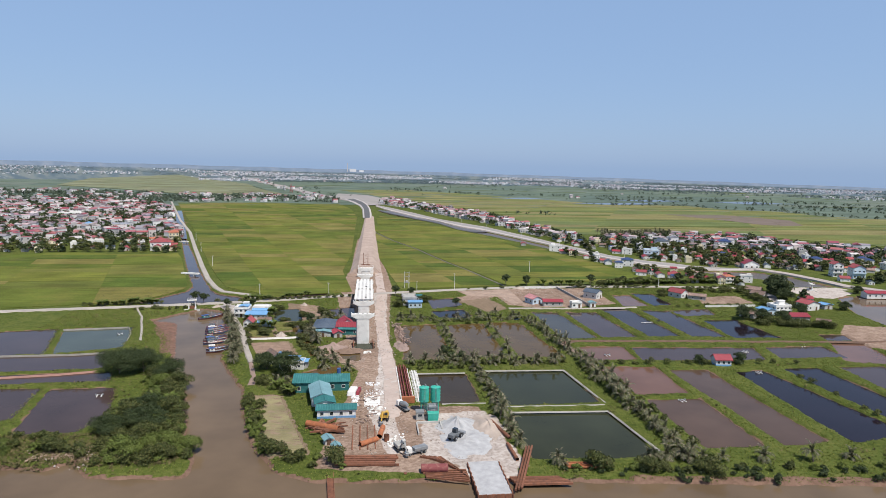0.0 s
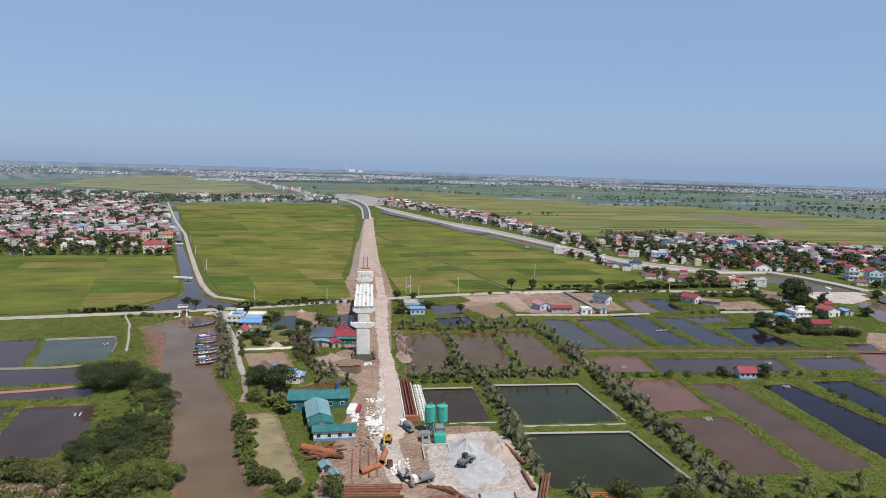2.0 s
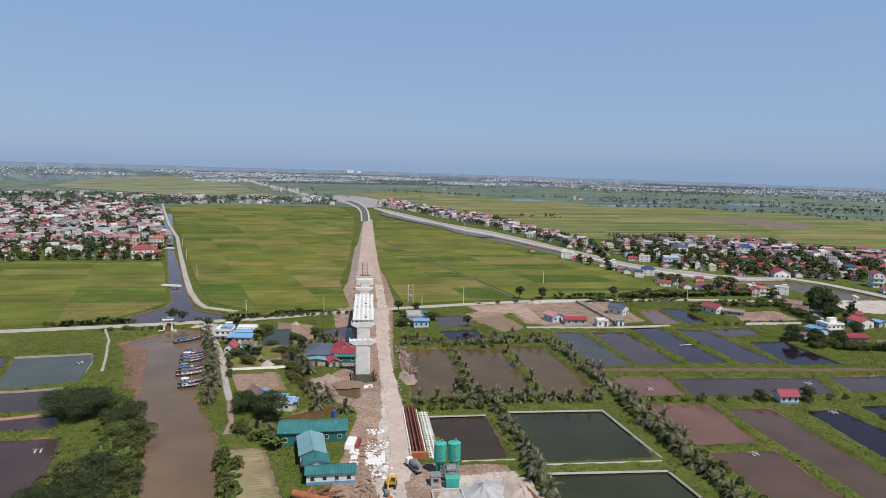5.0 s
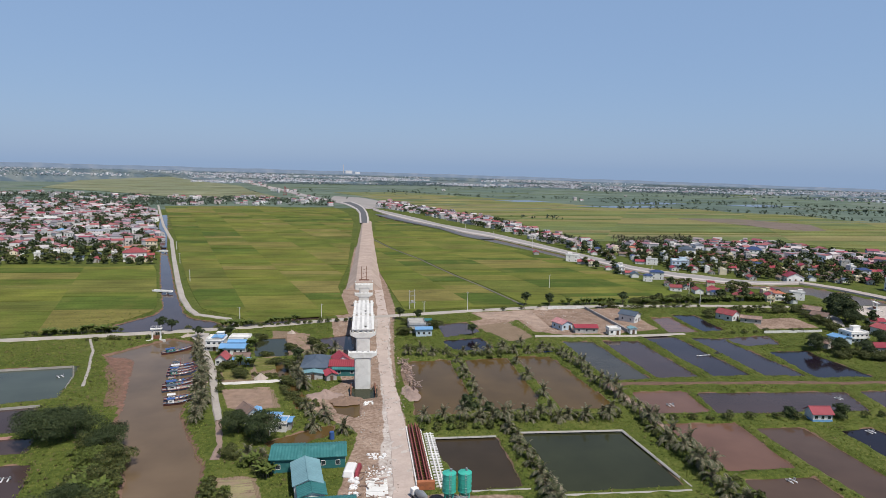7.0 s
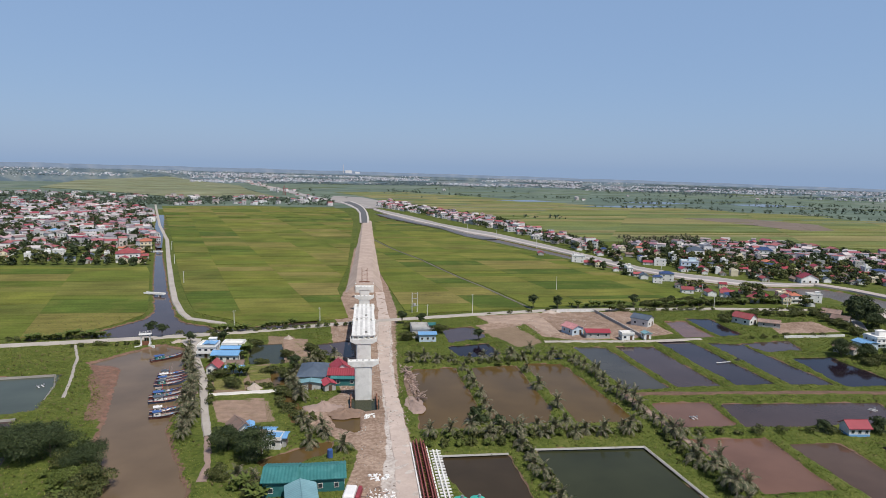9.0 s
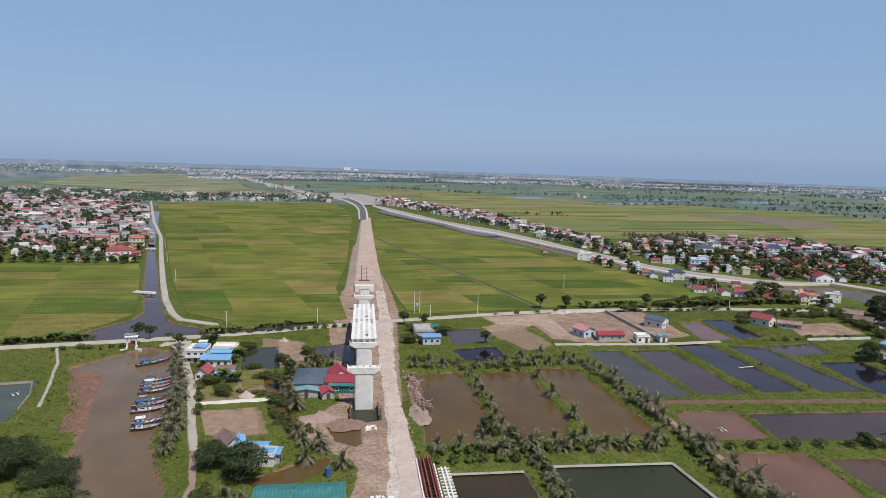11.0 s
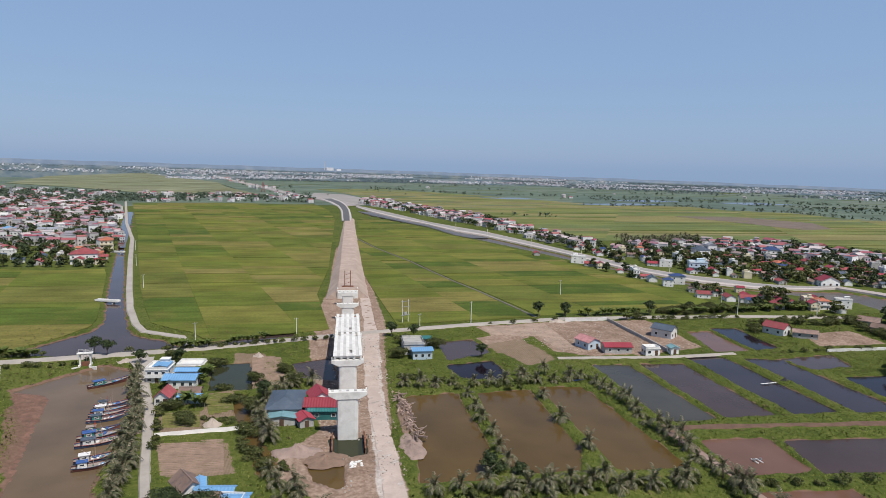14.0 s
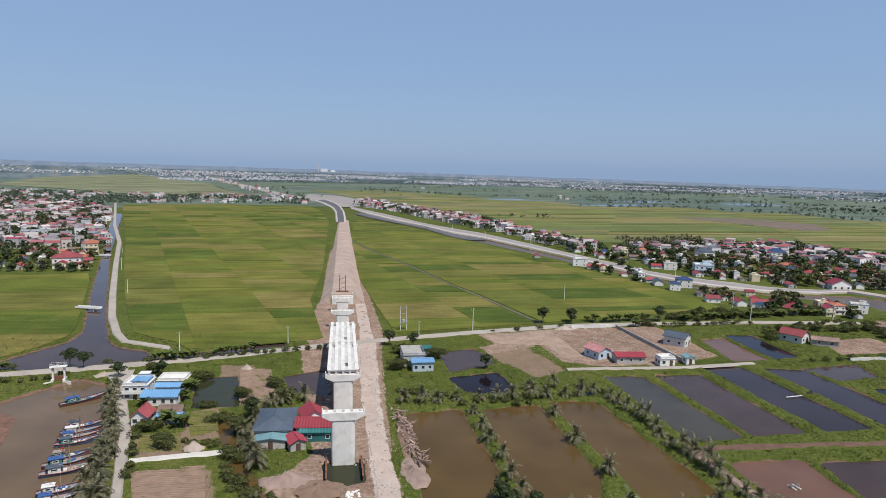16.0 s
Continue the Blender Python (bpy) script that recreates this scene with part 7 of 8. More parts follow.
def palm(x, y, h, seed, lean=0.3):
    """A coconut palm: a ringed leaning trunk and arching fronds with hanging leaflets."""
    rng = random.Random(seed)
    root = empty("coconut_palm", "young coconut palm with grey-green drooping fronds", "palm tree", pose(x, y, land_at(x, y)[0] - 0.05), "coconut palms")
    bm = bmesh.new()
    last = Vector((0, 0, -0.3))
    for k in range(1, 6):
        u = k / 5
        p = Vector((lean * u * u, 0.3 * lean * u, h * u))
        tube(bm, last, p, 0.24 - 0.1 * (u - 0.2), 0.24 - 0.1 * u, 7, False)
        last = p
    part("trunk", bm, BARK, root)
    verts, faces = [], []
    n = rng.randint(14, 18)
    for f in range(n):
        a = f * 2.39996 + rng.uniform(-0.25, 0.25)
        up = rng.uniform(0.15, 1.25) if f > 3 else 1.45
        ln = rng.uniform(2.8, 4.2)
        p, d = Vector(last), Vector((math.cos(a) * math.cos(up), math.sin(a) * math.cos(up), math.sin(up)))
        side = Vector((-math.sin(a), math.cos(a), 0))
        segs = 11
        for s in range(segs):
            u = s / segs
            q = p + d * (ln / segs)
            wide = 0.62 * math.sin(math.pi * min(1, 0.22 + 0.72 * u)) ** 0.8
            for sg in (-1, 1):
                droop = Vector((0, 0, -0.35 * wide - 0.06))
                k = len(verts)
                verts += [p + side * 0.02 * sg, p.lerp(q, 0.85) + side * 0.02 * sg, p.lerp(q, 0.85) + side * sg * wide + droop + d * 0.3, p.lerp(q, 0.4) + side * sg * wide * 0.98 + droop + d * 0.3]
                faces.append((k, k + 1, k + 2, k + 3))
            p = q
            d = (d + Vector((0, 0, -0.19 - 0.08 * u))).normalized()
    raw("fronds", verts, faces, FROND, root)
    return root


def banana(x, y, seed, h=3.2):
    rng = random.Random(seed)
    root = empty("banana_plant", "clump of banana plants with broad green leaves", "banana plant", pose(x, y, land_at(x, y)[0] - 0.05), "banana clumps")
    verts, faces = [], []
    for s in range(4):
        bx, by = rng.uniform(-1.3, 1.3), rng.uniform(-1.3, 1.3)
        hh = h * rng.uniform(0.3, 0.5)
        bm = bmesh.new()
        tube(bm, (bx, by, -0.2), (bx, by, hh), 0.16, 0.09, 6, False)
        part("stem", bm, BARK, root)
        for f in range(7):
            a = f * 0.9 + rng.uniform(-0.3, 0.3)
            p, d = Vector((bx, by, hh)), Vector((math.cos(a) * 0.5, math.sin(a) * 0.5, rng.uniform(0.5, 1.3))).normalized()
            side = Vector((-math.sin(a), math.cos(a), 0))
            ln = rng.uniform(2.0, 3.0)
            prev = None
            for g in range(6):
                w = 0.5 * math.sin(math.pi * (0.12 + 0.8 * g / 5))
                k = len(verts)
                verts += [p - side * w, p + Vector((0, 0, 0.06)), p + side * w]
                if prev is not None:
                    faces += [(prev, prev + 1, k + 1, k), (prev + 1, prev + 2, k + 2, k + 1)]
                prev = k
                p = p + d * (ln / 5)
                d = (d + Vector((0, 0, -0.27))).normalized()
    raw("leaves", verts, faces, LEAF_BRIGHT, root)
    return root


def spread(original, places, turn=True):
    """Copies of a plant at further places."""
    rng = random.Random(len(places) * 7 + 1)
    for x, y in places:
        c = copy_thing(original, pose(x, y, land_at(x, y)[0] - 0.08, 0, 0, rng.uniform(0, 360) if turn else 0))
        s = rng.uniform(0.78, 1.2)
        c.scale = (s, s, s * rng.uniform(0.9, 1.12))


def along(a, b, step, jitter, rng):
    n = max(1, int(math.hypot(b[0] - a[0], b[1] - a[1]) / step))
    return [(a[0] + (b[0] - a[0]) * k / n + rng.uniform(-jitter, jitter), a[1] + (b[1] - a[1]) * k / n + rng.uniform(-jitter, jitter)) for k in range(n + 1)]


rng = random.Random(8)
palm_spots = []
for a, b, step, jit in (
        ((87.5, 55.7), (92.5, -16.5), 4.6, 0.8), ((91, -20), (91, -102.5), 5.2, 1.0), ((94.5, -18.6), (93.5, -99.5), 9.0, 0.9),
        ((41.8, 48.9), (41, 0.9), 8.5, 0.7), ((64.5, 46), (64.5, 8), 17, 0.6),
        ((21, -10.1), (84, -10.8), 5.0, 1.0), ((38, -14), (80, -14.2), 8.0, 0.9), ((21, 60.4), (84, 60), 5.6, 1.0), ((44, 65.8), (82, 67), 8, 1.2),
        ((46, -17.2), (46.3, -61.3), 5.2, 0.8), ((45.5, -63.2), (47, -93.3), 5.4, 0.9),
        ((-49, -6.7), (-58, 41.6), 4.2, 1.1), ((-52, 1.4), (-60.5, 45.6), 6.0, 1.0), ((-60, 45.6), (-70, 85.9), 3.8, 0.9),
        ((-26, 30.7), (-22, 58.6), 4.2, 1.6), ((-18, 22.5), (-24, 34.6), 3.0, 1.5), ((-20, 2.5), (-8, -8), 3.5, 1.6), ((-14, -12), (-6, -18), 4, 1.2), ((-20, 62.5), (-10, 64.3), 4, 1.2),
        ((-30, -29.2), (-24, -37.4), 3.0, 1.5), ((112, -104), (220, -111.9), 13, 1.0), ((85, -100.3), (100, -102.7), 5, 1.0), ((53, -100.4), (54, -101), 5, 0.3), ((81, -99.7), (82, -100.2), 5, 0.3)):
    palm_spots += along(a, b, step, jit, rng)
palm_spots = [p for p in palm_spots if land_at(*p)[0] > -0.45]
kinds = [palm_spots[k::6] for k in range(6)]
for k, spots in enumerate(kinds):
    x, y = spots[0]
    spread(palm(x, y, (1.1, 1.5, 2.3, 1.8, 2.9, 1.3)[k], 30 + k, 0.3 + 0.15 * k), spots[1:])

# large trees
DARK_BUSH = tree("bush", "dark round bush at the pond corner", 36, -1, 5.0, 4.0, 9, LEAF_DARK, 1700, 0.42, low=0.05, clumps=12)
spread(DARK_BUSH, [(43, -3), (141, -18), (158, -19.5)])
T1 = tree("tree", "large dark spreading tree on the creek bank", -81, -14, 8.5, 8.0, 1, LEAF_DARK, 13000, 0.28, low=0.2, clumps=16)
spread(T1, [(-89, -15.6)])
T8 = tree("bush", "bright leafy thicket at the river mouth", -58, -84, 4.2, 4.6, 11, LEAF_BRIGHT, 4200, 0.3, low=0.04, clumps=14)
spread(T8, [(-63, -86.5), (-53, -83), (-47, -84), (-97, -83), (-69, -31)])
T2 = tree("tree", "broad leafy green tree on the river bank", -63, -68, 7.5, 6.2, 2, LEAF_DARK, 9500, 0.28, low=0.12, clumps=16)
spread(T2, [(-73, -70), (-66, -54.2), (-69, -22)])
T10 = tree("tree", "mid-green bushy tree on the river bank", -63, -33, 6.5, 4.8, 15, LEAF, 4200, 0.34, low=0.1, clumps=14)
spread(T10, [(-60, -78.4), (-58, -58), (-70, -62), (-64, -44)])
T3 = tree("tree", "round leafy tree beside the houses", -35.4, -14.6, 7.2, 4.8, 3, LEAF_DARK, 7000, 0.28, low=0.15, clumps=15)
spread(T3, [(-28, -21), (262, 96.9), (215, 50.2), (224, 45), (207, 54.4)])
T9 = tree("tree", "tall dark tree with reddish crown beside the lane", 264, 105, 13.0, 7.5, 14, LEAF_DARK, 5200, 0.6, low=0.2, clumps=16)
spread(T9, [(270, 118)])
spread(T3, [(283, 73), (331, 120), (246, 61)])
T4 = tree("tree", "small upright roadside tree", 21.7, 123.4, 7.0, 3.2, 4, LEAF_DARK, 1300, 0.42, low=0.35, clumps=9)
spread(T4, [(-87, 104.6), (111, 151), (157, 153.3), (-92, 106.5), (112.5, 155), (54.5, 90.5), (-24, 52.6), (98, 154.4), (183, 160.1), (-72, 92.9), (-58, 92.1), (31, 119.2)])
T5 = tree("bush", "dense green thicket on the bank", -70, -30, 3.6, 3.6, 5, LEAF, 2800, 0.3, low=0.05, clumps=12)
bush_spots = along((-66, -8.2), (-50, -78.7), 4.0, 2.2, rng) + along((-74, 2), (-60, -43.4), 4.2, 2.5, rng) + along((-66, -44.2), (-52, -90.6), 4.5, 3.0, rng) + along((-60, -90.4), (-47, -86.7), 4.0, 1.8, rng)
bush_spots += along((-72, -82.1), (-50, -84.7), 4.5, 2.0, rng) + along((-88, -81.6), (-80, -83.8), 3, 1.5, rng) + along((-27, -84), (-12, -95.7), 3.4, 1.6, rng)
bush_spots += along((-36, -27), (-24, -43.4), 4, 2, rng) + along((-10, -91.7), (-4, -97.9), 3, 1, rng) + along((58, -104.6), (92, -108.5), 4.4, 1.4, rng)
bush_spots = [p for p in bush_spots if land_at(*p)[0] > -0.6]
spread(T5, bush_spots[::3] + [(-27, 44), (-33, 52), (-26, 28), (-44, 36), (-22, 14), (-19, 8), (-38, 63), (-29, 70), (-20, 78), (-45, 90), (-50, 47), (-16, 66), (-62, 97), (26, 112), (38, 104), (22, 92), (146, 146), (176, 150), (205, 128), (192, 118)] + along((166, 158), (258, 164), 4.6, 1.8, rng) + along((204, 126), (256, 130), 6, 3, rng) + along((210, 44), (244, 34), 4, 2, rng) + along((242, 88), (262, 84), 5, 2, rng) + along((246, 98), (252, 128), 6, 2, rng))
T6 = tree("bush", "bright green shrub on the dike", 96, -60, 1.8, 1.6, 6, LEAF_BRIGHT, 420, 0.34, low=0.05, clumps=7)
shrubs = bush_spots[1::3] + bush_spots[2::3]
for a, b, step in (((89, -15), (91.5, -100), 3.2), ((22, -12.5), (84, -13), 3.6), ((-37.5, -44), (-28.5, -78), 2.2), ((-76, -26), (-62, -60), 4.0), ((96.8, -16.6), (97.5, -100.6), 8), ((120, -17.2), (182, -20.9), 7), ((96, -16.6), (120, -16.7), 6), ((104, -108.8), (230, -116.2), 6.5), ((52, 55.6), (60, 54.4), 3),
                   ((173, -32.7), (173, -88.7), 6), ((-46, 41.2), (-30, 34.8), 3.4), ((-48, 21.3), (-56, 65.5), 5), ((-26, 18.7), (-14, 4), 3.5), ((-30, 40.8), (-24, 12.6), 3.6), ((-33, -49.1), (-30, -69.2), 5), ((20, 69.5), (38, 61), 3), ((40, 56.9), (86, 61.7), 4),
                   ((-150, 103), (-80, 109.2), 3.8), ((-68, 109.8), (-20, 118.5), 3.2), ((-14, 119.4), (-3, 122.1), 3), ((-120, 91.2), (-90, 94.4), 4), ((160, 156.7), (262, 161.9), 4), ((150, 142.9), (200, 144.6), 3.6), ((200, 134.6), (250, 143.2), 4), ((70, 140.1), (104, 146.2), 9), ((185, 85), (230, 85.8), 6), ((228, 71.8), (222, 38), 3.6), ((20, -16.5), (44, -17.2), 4), ((47, -21.3), (48, -57.3), 4)):
    shrubs += along(a, b, step, 1.0, rng)
shrubs = [p for p in shrubs if land_at(*p)[0] > -0.5]
T7 = tree("bush", "dull green shrub on the bank", 97, -36, 2.3, 2.0, 7, LEAF, 520, 0.36, low=0.05, clumps=8)
shrubs.sort(key=lambda p: math.hypot(p[0], p[1] + 190))
spread(T6, shrubs[:150:2])
spread(T7, shrubs[1:150:2])
lv, lf = [], []
for x, y in shrubs[150:]:
    r, z = rng.uniform(1.0, 2.0), land_at(x, y)[0]
    for _ in range(3):
        leaf_cloud(lv, lf, (x + rng.uniform(-0.6, 0.6) * r, y + rng.uniform(-0.6, 0.6) * r, z + r * rng.uniform(0.35, 0.8)), (r * 0.7, r * 0.7, r * 0.6), 90, 0.36, rng)
tagged(raw("hedge_shrubs", lv, lf, LEAF), "low green shrubs along the dikes and the village road", "shrubs", kind="stuff")
B1 = banana(-56, 66, 3)
spread(B1, along((-64, 111.7), (-54, 113.5), 2.4, 0.8, rng) + along((-44, 115.2), (-32, 118.9), 2.6, 0.8, rng) + along((-140, 102.8), (-112, 106), 2.8, 1, rng) + along((-66, -38.2), (-62, -52.3), 2.0, 2.6, rng) + [(-46.5, 70), (-46, 76), (-45.5, 82), (-47, 51.3), (-42, 48.1), (140, 143.2), (150, 155.9)] + along((120, 154.8), (150, 155.9), 4, 1, rng) + along((170, 153.4), (250, 159.2), 4.5, 1.5, rng) + along((-28, -35.2), (-22, -43.4), 3, 1.4, rng) + [])


# ---- thickets ----
def thicket(label, poly, count, size, material, seed):
    """Bushes grown into one another."""
    rng = random.Random(seed)
    verts, faces, made = [], [], 0
    xs, ys = [p[0] for p in poly], [p[1] for p in poly]
    while made < count:
        x, y = rng.uniform(min(xs), max(xs)), rng.uniform(min(ys), max(ys))
        z = land_at(x, y)[0]
        if float(inside(poly, np.array(x), np.array(y))) < 0 or z < -0.7:
            made += 0.05
            continue
        made += 1
        r = size * rng.uniform(0.55, 1.25)
        for _ in range(4):
            leaf_cloud(verts, faces, (x + rng.uniform(-0.7, 0.7) * r, y + rng.uniform(-0.7, 0.7) * r, z + r * rng.uniform(0.3, 1.0)), (r * 0.6, r * 0.6, r * 0.55), int(55 * r), 0.34, rng)
    tagged(raw("thicket", verts, faces, material), label, "thicket", kind="stuff")


thicket("green thicket covering the river bank", [(-72, 2), (-62, -30), (-53, -68), (-46.5, -86), (-66, -92), (-76, -86), (-72, -72), (-72, -40), (-76, -16)], 95, 2.3, LEAF, 1)
thicket("bright green scrub on the river bank", [(-66, -20), (-52, -68), (-46.5, -87), (-66, -92), (-70, -84), (-60, -60), (-70, -28)], 70, 1.6, LEAF_BRIGHT, 2)
thicket("dull scrub along the pond's lower bank", [(-150, -70), (-112, -68), (-86, -71), (-80, -78), (-100, -83), (-150, -80)], 75, 1.3, LEAF, 3)
thicket("scrub along the plot and the river", [(-38, -40), (-33, -44), (-27, -78), (-20, -93), (-28, -86), (-36, -60)], 40, 1.1, LEAF_BRIGHT, 4)
thicket("dark scrub hanging over the river bank", [(48, -104), (92, -106.5), (176, -116.5), (230, -122), (230, -124.5), (140, -119), (70, -112)], 75, 1.1, LEAF_DARK, 5)


# ---- grass and weeds ----
def tufts(name, label, count, material, seed, tall, accept, window):
    rng = random.Random(seed)
    verts, faces = [], []
    made = 0
    while made < count:
        x, y = rng.uniform(window[0], window[1]), rng.uniform(window[2], window[3])
        z, m = land_at(x, y)
        if not accept(x, y, z, m):
            made += 0.25
            continue
        made += 1
        for _ in range(2):
            a, w, h = rng.uniform(0, math.pi), tall * rng.uniform(0.35, 0.8), tall * rng.uniform(0.5, 1.2)
            c, s = math.cos(a) * w / 2, math.sin(a) * w / 2
            ox, oy = rng.uniform(-0.35, 0.35), rng.uniform(-0.35, 0.35)
            k = len(verts)
            bx, by = rng.uniform(-0.9, 0.9) * h, rng.uniform(-0.9, 0.9) * h
            verts += [(x + ox - c, y + oy - s, z - 0.05), (x + ox + c, y + oy + s, z - 0.05), (x + ox + c * 1.5 + bx, y + oy + s * 1.5 + by, z + h), (x + ox - c * 1.2 + bx, y + oy - s * 1.2 + by, z + h * 0.8)]
            faces.append((k, k + 1, k + 2, k + 3))
    return tagged(raw(name, verts, faces, material), label, "grass", kind="stuff")


bare = lambda x, y, z, m: z > -0.2 and m[0] < 0.4 and m[1] < 0.3 and m[2] < 0.4
tufts("dike_grass", "lush green grass on dikes and banks", 140000, BLADE, 1, 0.26, bare, (-150, 290, -118, 150))
tufts("reeds", "brown dry reeds on the low bank", 5200, DRY_BLADE, 3, 0.5, lambda x, y, z, m: z > -0.7, (-150, -48, -92, -70))
tufts("weeds", "taller dull weeds on the banks", 5000, DRY_BLADE, 2, 0.55, lambda x, y, z, m: bare(x, y, z, m) and (math.sin(x * 0.21 + 2) * math.sin(y * 0.17) > 0.25 or x < -48), (-150, 240, -118, 150))


# ---- villages ----
VILLAGE = "village houses"
STYLES = [
    ("white house with a red tile roof", 8, 11, 3.6, "gable", WHITE_WALL, RED_TILE, 1),
    ("white two-storey house with an orange tile roof", 9, 12, 6.8, "hip", WHITE_WALL, ORANGE_TILE, 2),
    ("tall narrow white house with a flat roof", 5.5, 14, 7.0, "flat", WHITE_WALL, CONCRETE, 2),
    ("cream two-storey house under maroon tin", 8, 11, 6.6, "gable", CREAM_WALL, MAROON_TIN, 2),
    ("old grey house with a brown tile roof", 7, 12, 3.0, "gable", GREY_WALL, OLD_TILE, 1),
    ("low house with a weathered red roof", 7, 13, 3.0, "gable", GREY_WALL, RED_TILE, 1),
    ("white house under grey tin", 7, 10, 3.4, "gable", WHITE_WALL, GREY_TIN, 1),
    ("house with a maroon tin roof", 8, 12, 3.4, "gable", WHITE_WALL, MAROON_TIN, 1),
    ("pale flat-roofed concrete house", 8, 9, 6.4, "flat", CREAM_WALL, CONCRETE, 2),
    ("white house with a navy roof", 8, 11, 6.4, "hip", WHITE_WALL, NAVY_TIN, 2),
    ("white house with an orange tile roof", 8, 10, 3.8, "gable", WHITE_WALL, ORANGE_TILE, 1),
    ("grey three-storey house with a flat roof", 5.5, 13, 10, "flat", GREY_WALL, CONCRETE, 3),
]


def in_poly(poly, x, y, margin=0.0):
    return float(inside(poly, np.array(x), np.array(y))) > margin


def fill(poly, sx, sy, turn, seed, skip=0.12):
    rng = random.Random(seed)
    c, s = math.cos(radians(turn)), math.sin(radians(turn))
    ex = [abs(v) for p in poly for v in p]
    r = max(ex) * 1.5
    cx = sum(p[0] for p in poly) / len(poly)
    cy = sum(p[1] for p in poly) / len(poly)
    span = max(math.hypot(p[0] - cx, p[1] - cy) for p in poly)
    out = []
    u = -span
    while u < span:
        v = -span
        while v < span:
            a, b = u + rng.uniform(-0.28, 0.28) * sx, v + rng.uniform(-0.28, 0.28) * sy
            x, y = cx + a * c - b * s, cy + a * s + b * c
            if in_poly(poly, x, y) and rng.random() > skip:
                out.append((x, y))
            v += sy
        u += sx
    return out


WEST = [(-320, 318), (-260, 312), (-226, 329), (-190, 319), (-160, 320), (-174, 373), (-202, 484), (-260, 660), (-310, 830), (-353, 938), (-514, 1000), (-620, 900), (-520, 600)]
EAST = [(262, 262), (240, 300), (244, 340), (253, 415), (281, 438), (380, 452), (455, 440), (464, 371), (560, 300), (640, 290), (640, 215), (480, 230), (398, 195), (352, 212), (330, 228), (290, 236)]
NORTH_ROW = [(30, 1050), (101, 866), (140, 714), (190, 544), (214, 384), (232, 332), (246, 400), (238, 450), (223, 582), (210, 730), (146, 890), (66, 1170)]
SOUTH_ROW = [(158, 378), (178, 349), (186, 302), (195, 274), (202, 246), (206, 219), (212, 177), (232, 160), (258, 154), (266, 136), (284, 165), (272, 186), (250, 208), (228, 224), (217, 246), (208, 268), (199, 292), (186, 332), (170, 378)]
LANE_ROW = [(268, 128), (286, 130), (284, 104), (270, 92), (262, 84)]


def near_line(line, x, y, far):
    for (ax, ay), (bx, by) in zip(line, line[1:]):
        u = max(0.0, min(1.0, ((x - ax) * (bx - ax) + (y - ay) * (by - ay)) / ((bx - ax) ** 2 + (by - ay) ** 2)))
        if math.hypot(x - ax - u * (bx - ax), y - ay - u * (by - ay)) < far:
            return True
    return False


west_spots = fill(WEST, 12.5, 13.5, 16, 1, 0.24)
spots = west_spots + fill(EAST, 12.0, 13.0, -18, 2, 0.2) + fill(NORTH_ROW, 11, 13, 16, 3, 0.22) + fill(SOUTH_ROW, 9, 12, 14, 4, 0.2) + fill(LANE_ROW, 14, 14, 20, 5, 0.3) + [(358, 165), (368, 152), (350, 92)]
spots = [p for p in spots if not near_line(HIGHWAY, *p, 16) and not float(inside(EAST_CANAL, np.array(p[0]), np.array(p[1]))) > -3.5]
spots.sort(key=lambda p: math.hypot(p[0], p[1] + 190))
rest = spots[220:]
spots = spots[:220]
base_things = {}
weights = [0, 0, 1, 2, 2, 3, 3, 4, 4, 4, 5, 5, 6, 6, 7, 7, 8, 9, 10, 10, 11, 0, 7, 4, 2]
rng = random.Random(12)
for x, y in spots:
    k = rng.choice(weights)
    turn = (16 if x < 0 else -18) + rng.choice((0, 0, 90, 180, 270)) + rng.uniform(-8, 8)
    if k not in base_things:
        label, w, d, h, roof, wmat, rmat, st = STYLES[k]
        base_things[k] = c = house("village_house", label, x, y, turn, w, d, h, roof, wmat, rmat, st, fronts=2, sides=2, group=VILLAGE)
    else:
        c = copy_thing(base_things[k], pose(x, y, 0, 0, 0, turn))
    q = rng.uniform(0.52, 0.8)
    c.scale = (q, q * rng.uniform(0.85, 1.1), q * rng.uniform(0.9, 1.15))

# landmarks of the villages
house("house", "large white villa with red tile roofs and balconies", -178, 333, 16, 17, 13, 7.2, "hip", WHITE_WALL, RED_TILE, 2, fronts=4, sides=3)
house("house", "cream three-storey house with an orange tile roof", -183, 392, 16, 9, 14, 9.6, "hip", CREAM_WALL, ORANGE_TILE, 3, fronts=3)
house("school", "long white two-storey school with a flat roof", -385, 640, 16, 34, 10, 7.4, "flat", WHITE_WALL, CONCRETE, 2, fronts=8, category="school")
house("house", "white house with a bright blue roof", -305, 500, 16, 11, 10, 6.6, "hip", WHITE_WALL, BLUE_TIN, 2, fronts=3)
house("house", "white two-storey house with a dark blue roof", 378, 358, -18, 12, 11, 7, "hip", WHITE_WALL, NAVY_TIN, 2, fronts=3)
house("house", "white villa with a turreted front", 306, 352, -10, 12, 12, 8, "hip", WHITE_WALL, GREY_TIN, 2, fronts=3)
house("house", "white two-storey house with grey gables near the canal", 264, 287, -20, 13, 9, 6.8, "flat", BLUE_WALL, CONCRETE, 2, fronts=4)
house("house", "pale blue two-storey house with a red roof", 379, 178, -15, 9, 9, 8.4, "gable", BLUE_WALL, RED_TILE, 2, fronts=3)
house("house", "narrow red-roofed tower house by the canal", 368, 186, -15, 7, 8, 10, "gable", WHITE_WALL, RED_TILE, 3, fronts=2)
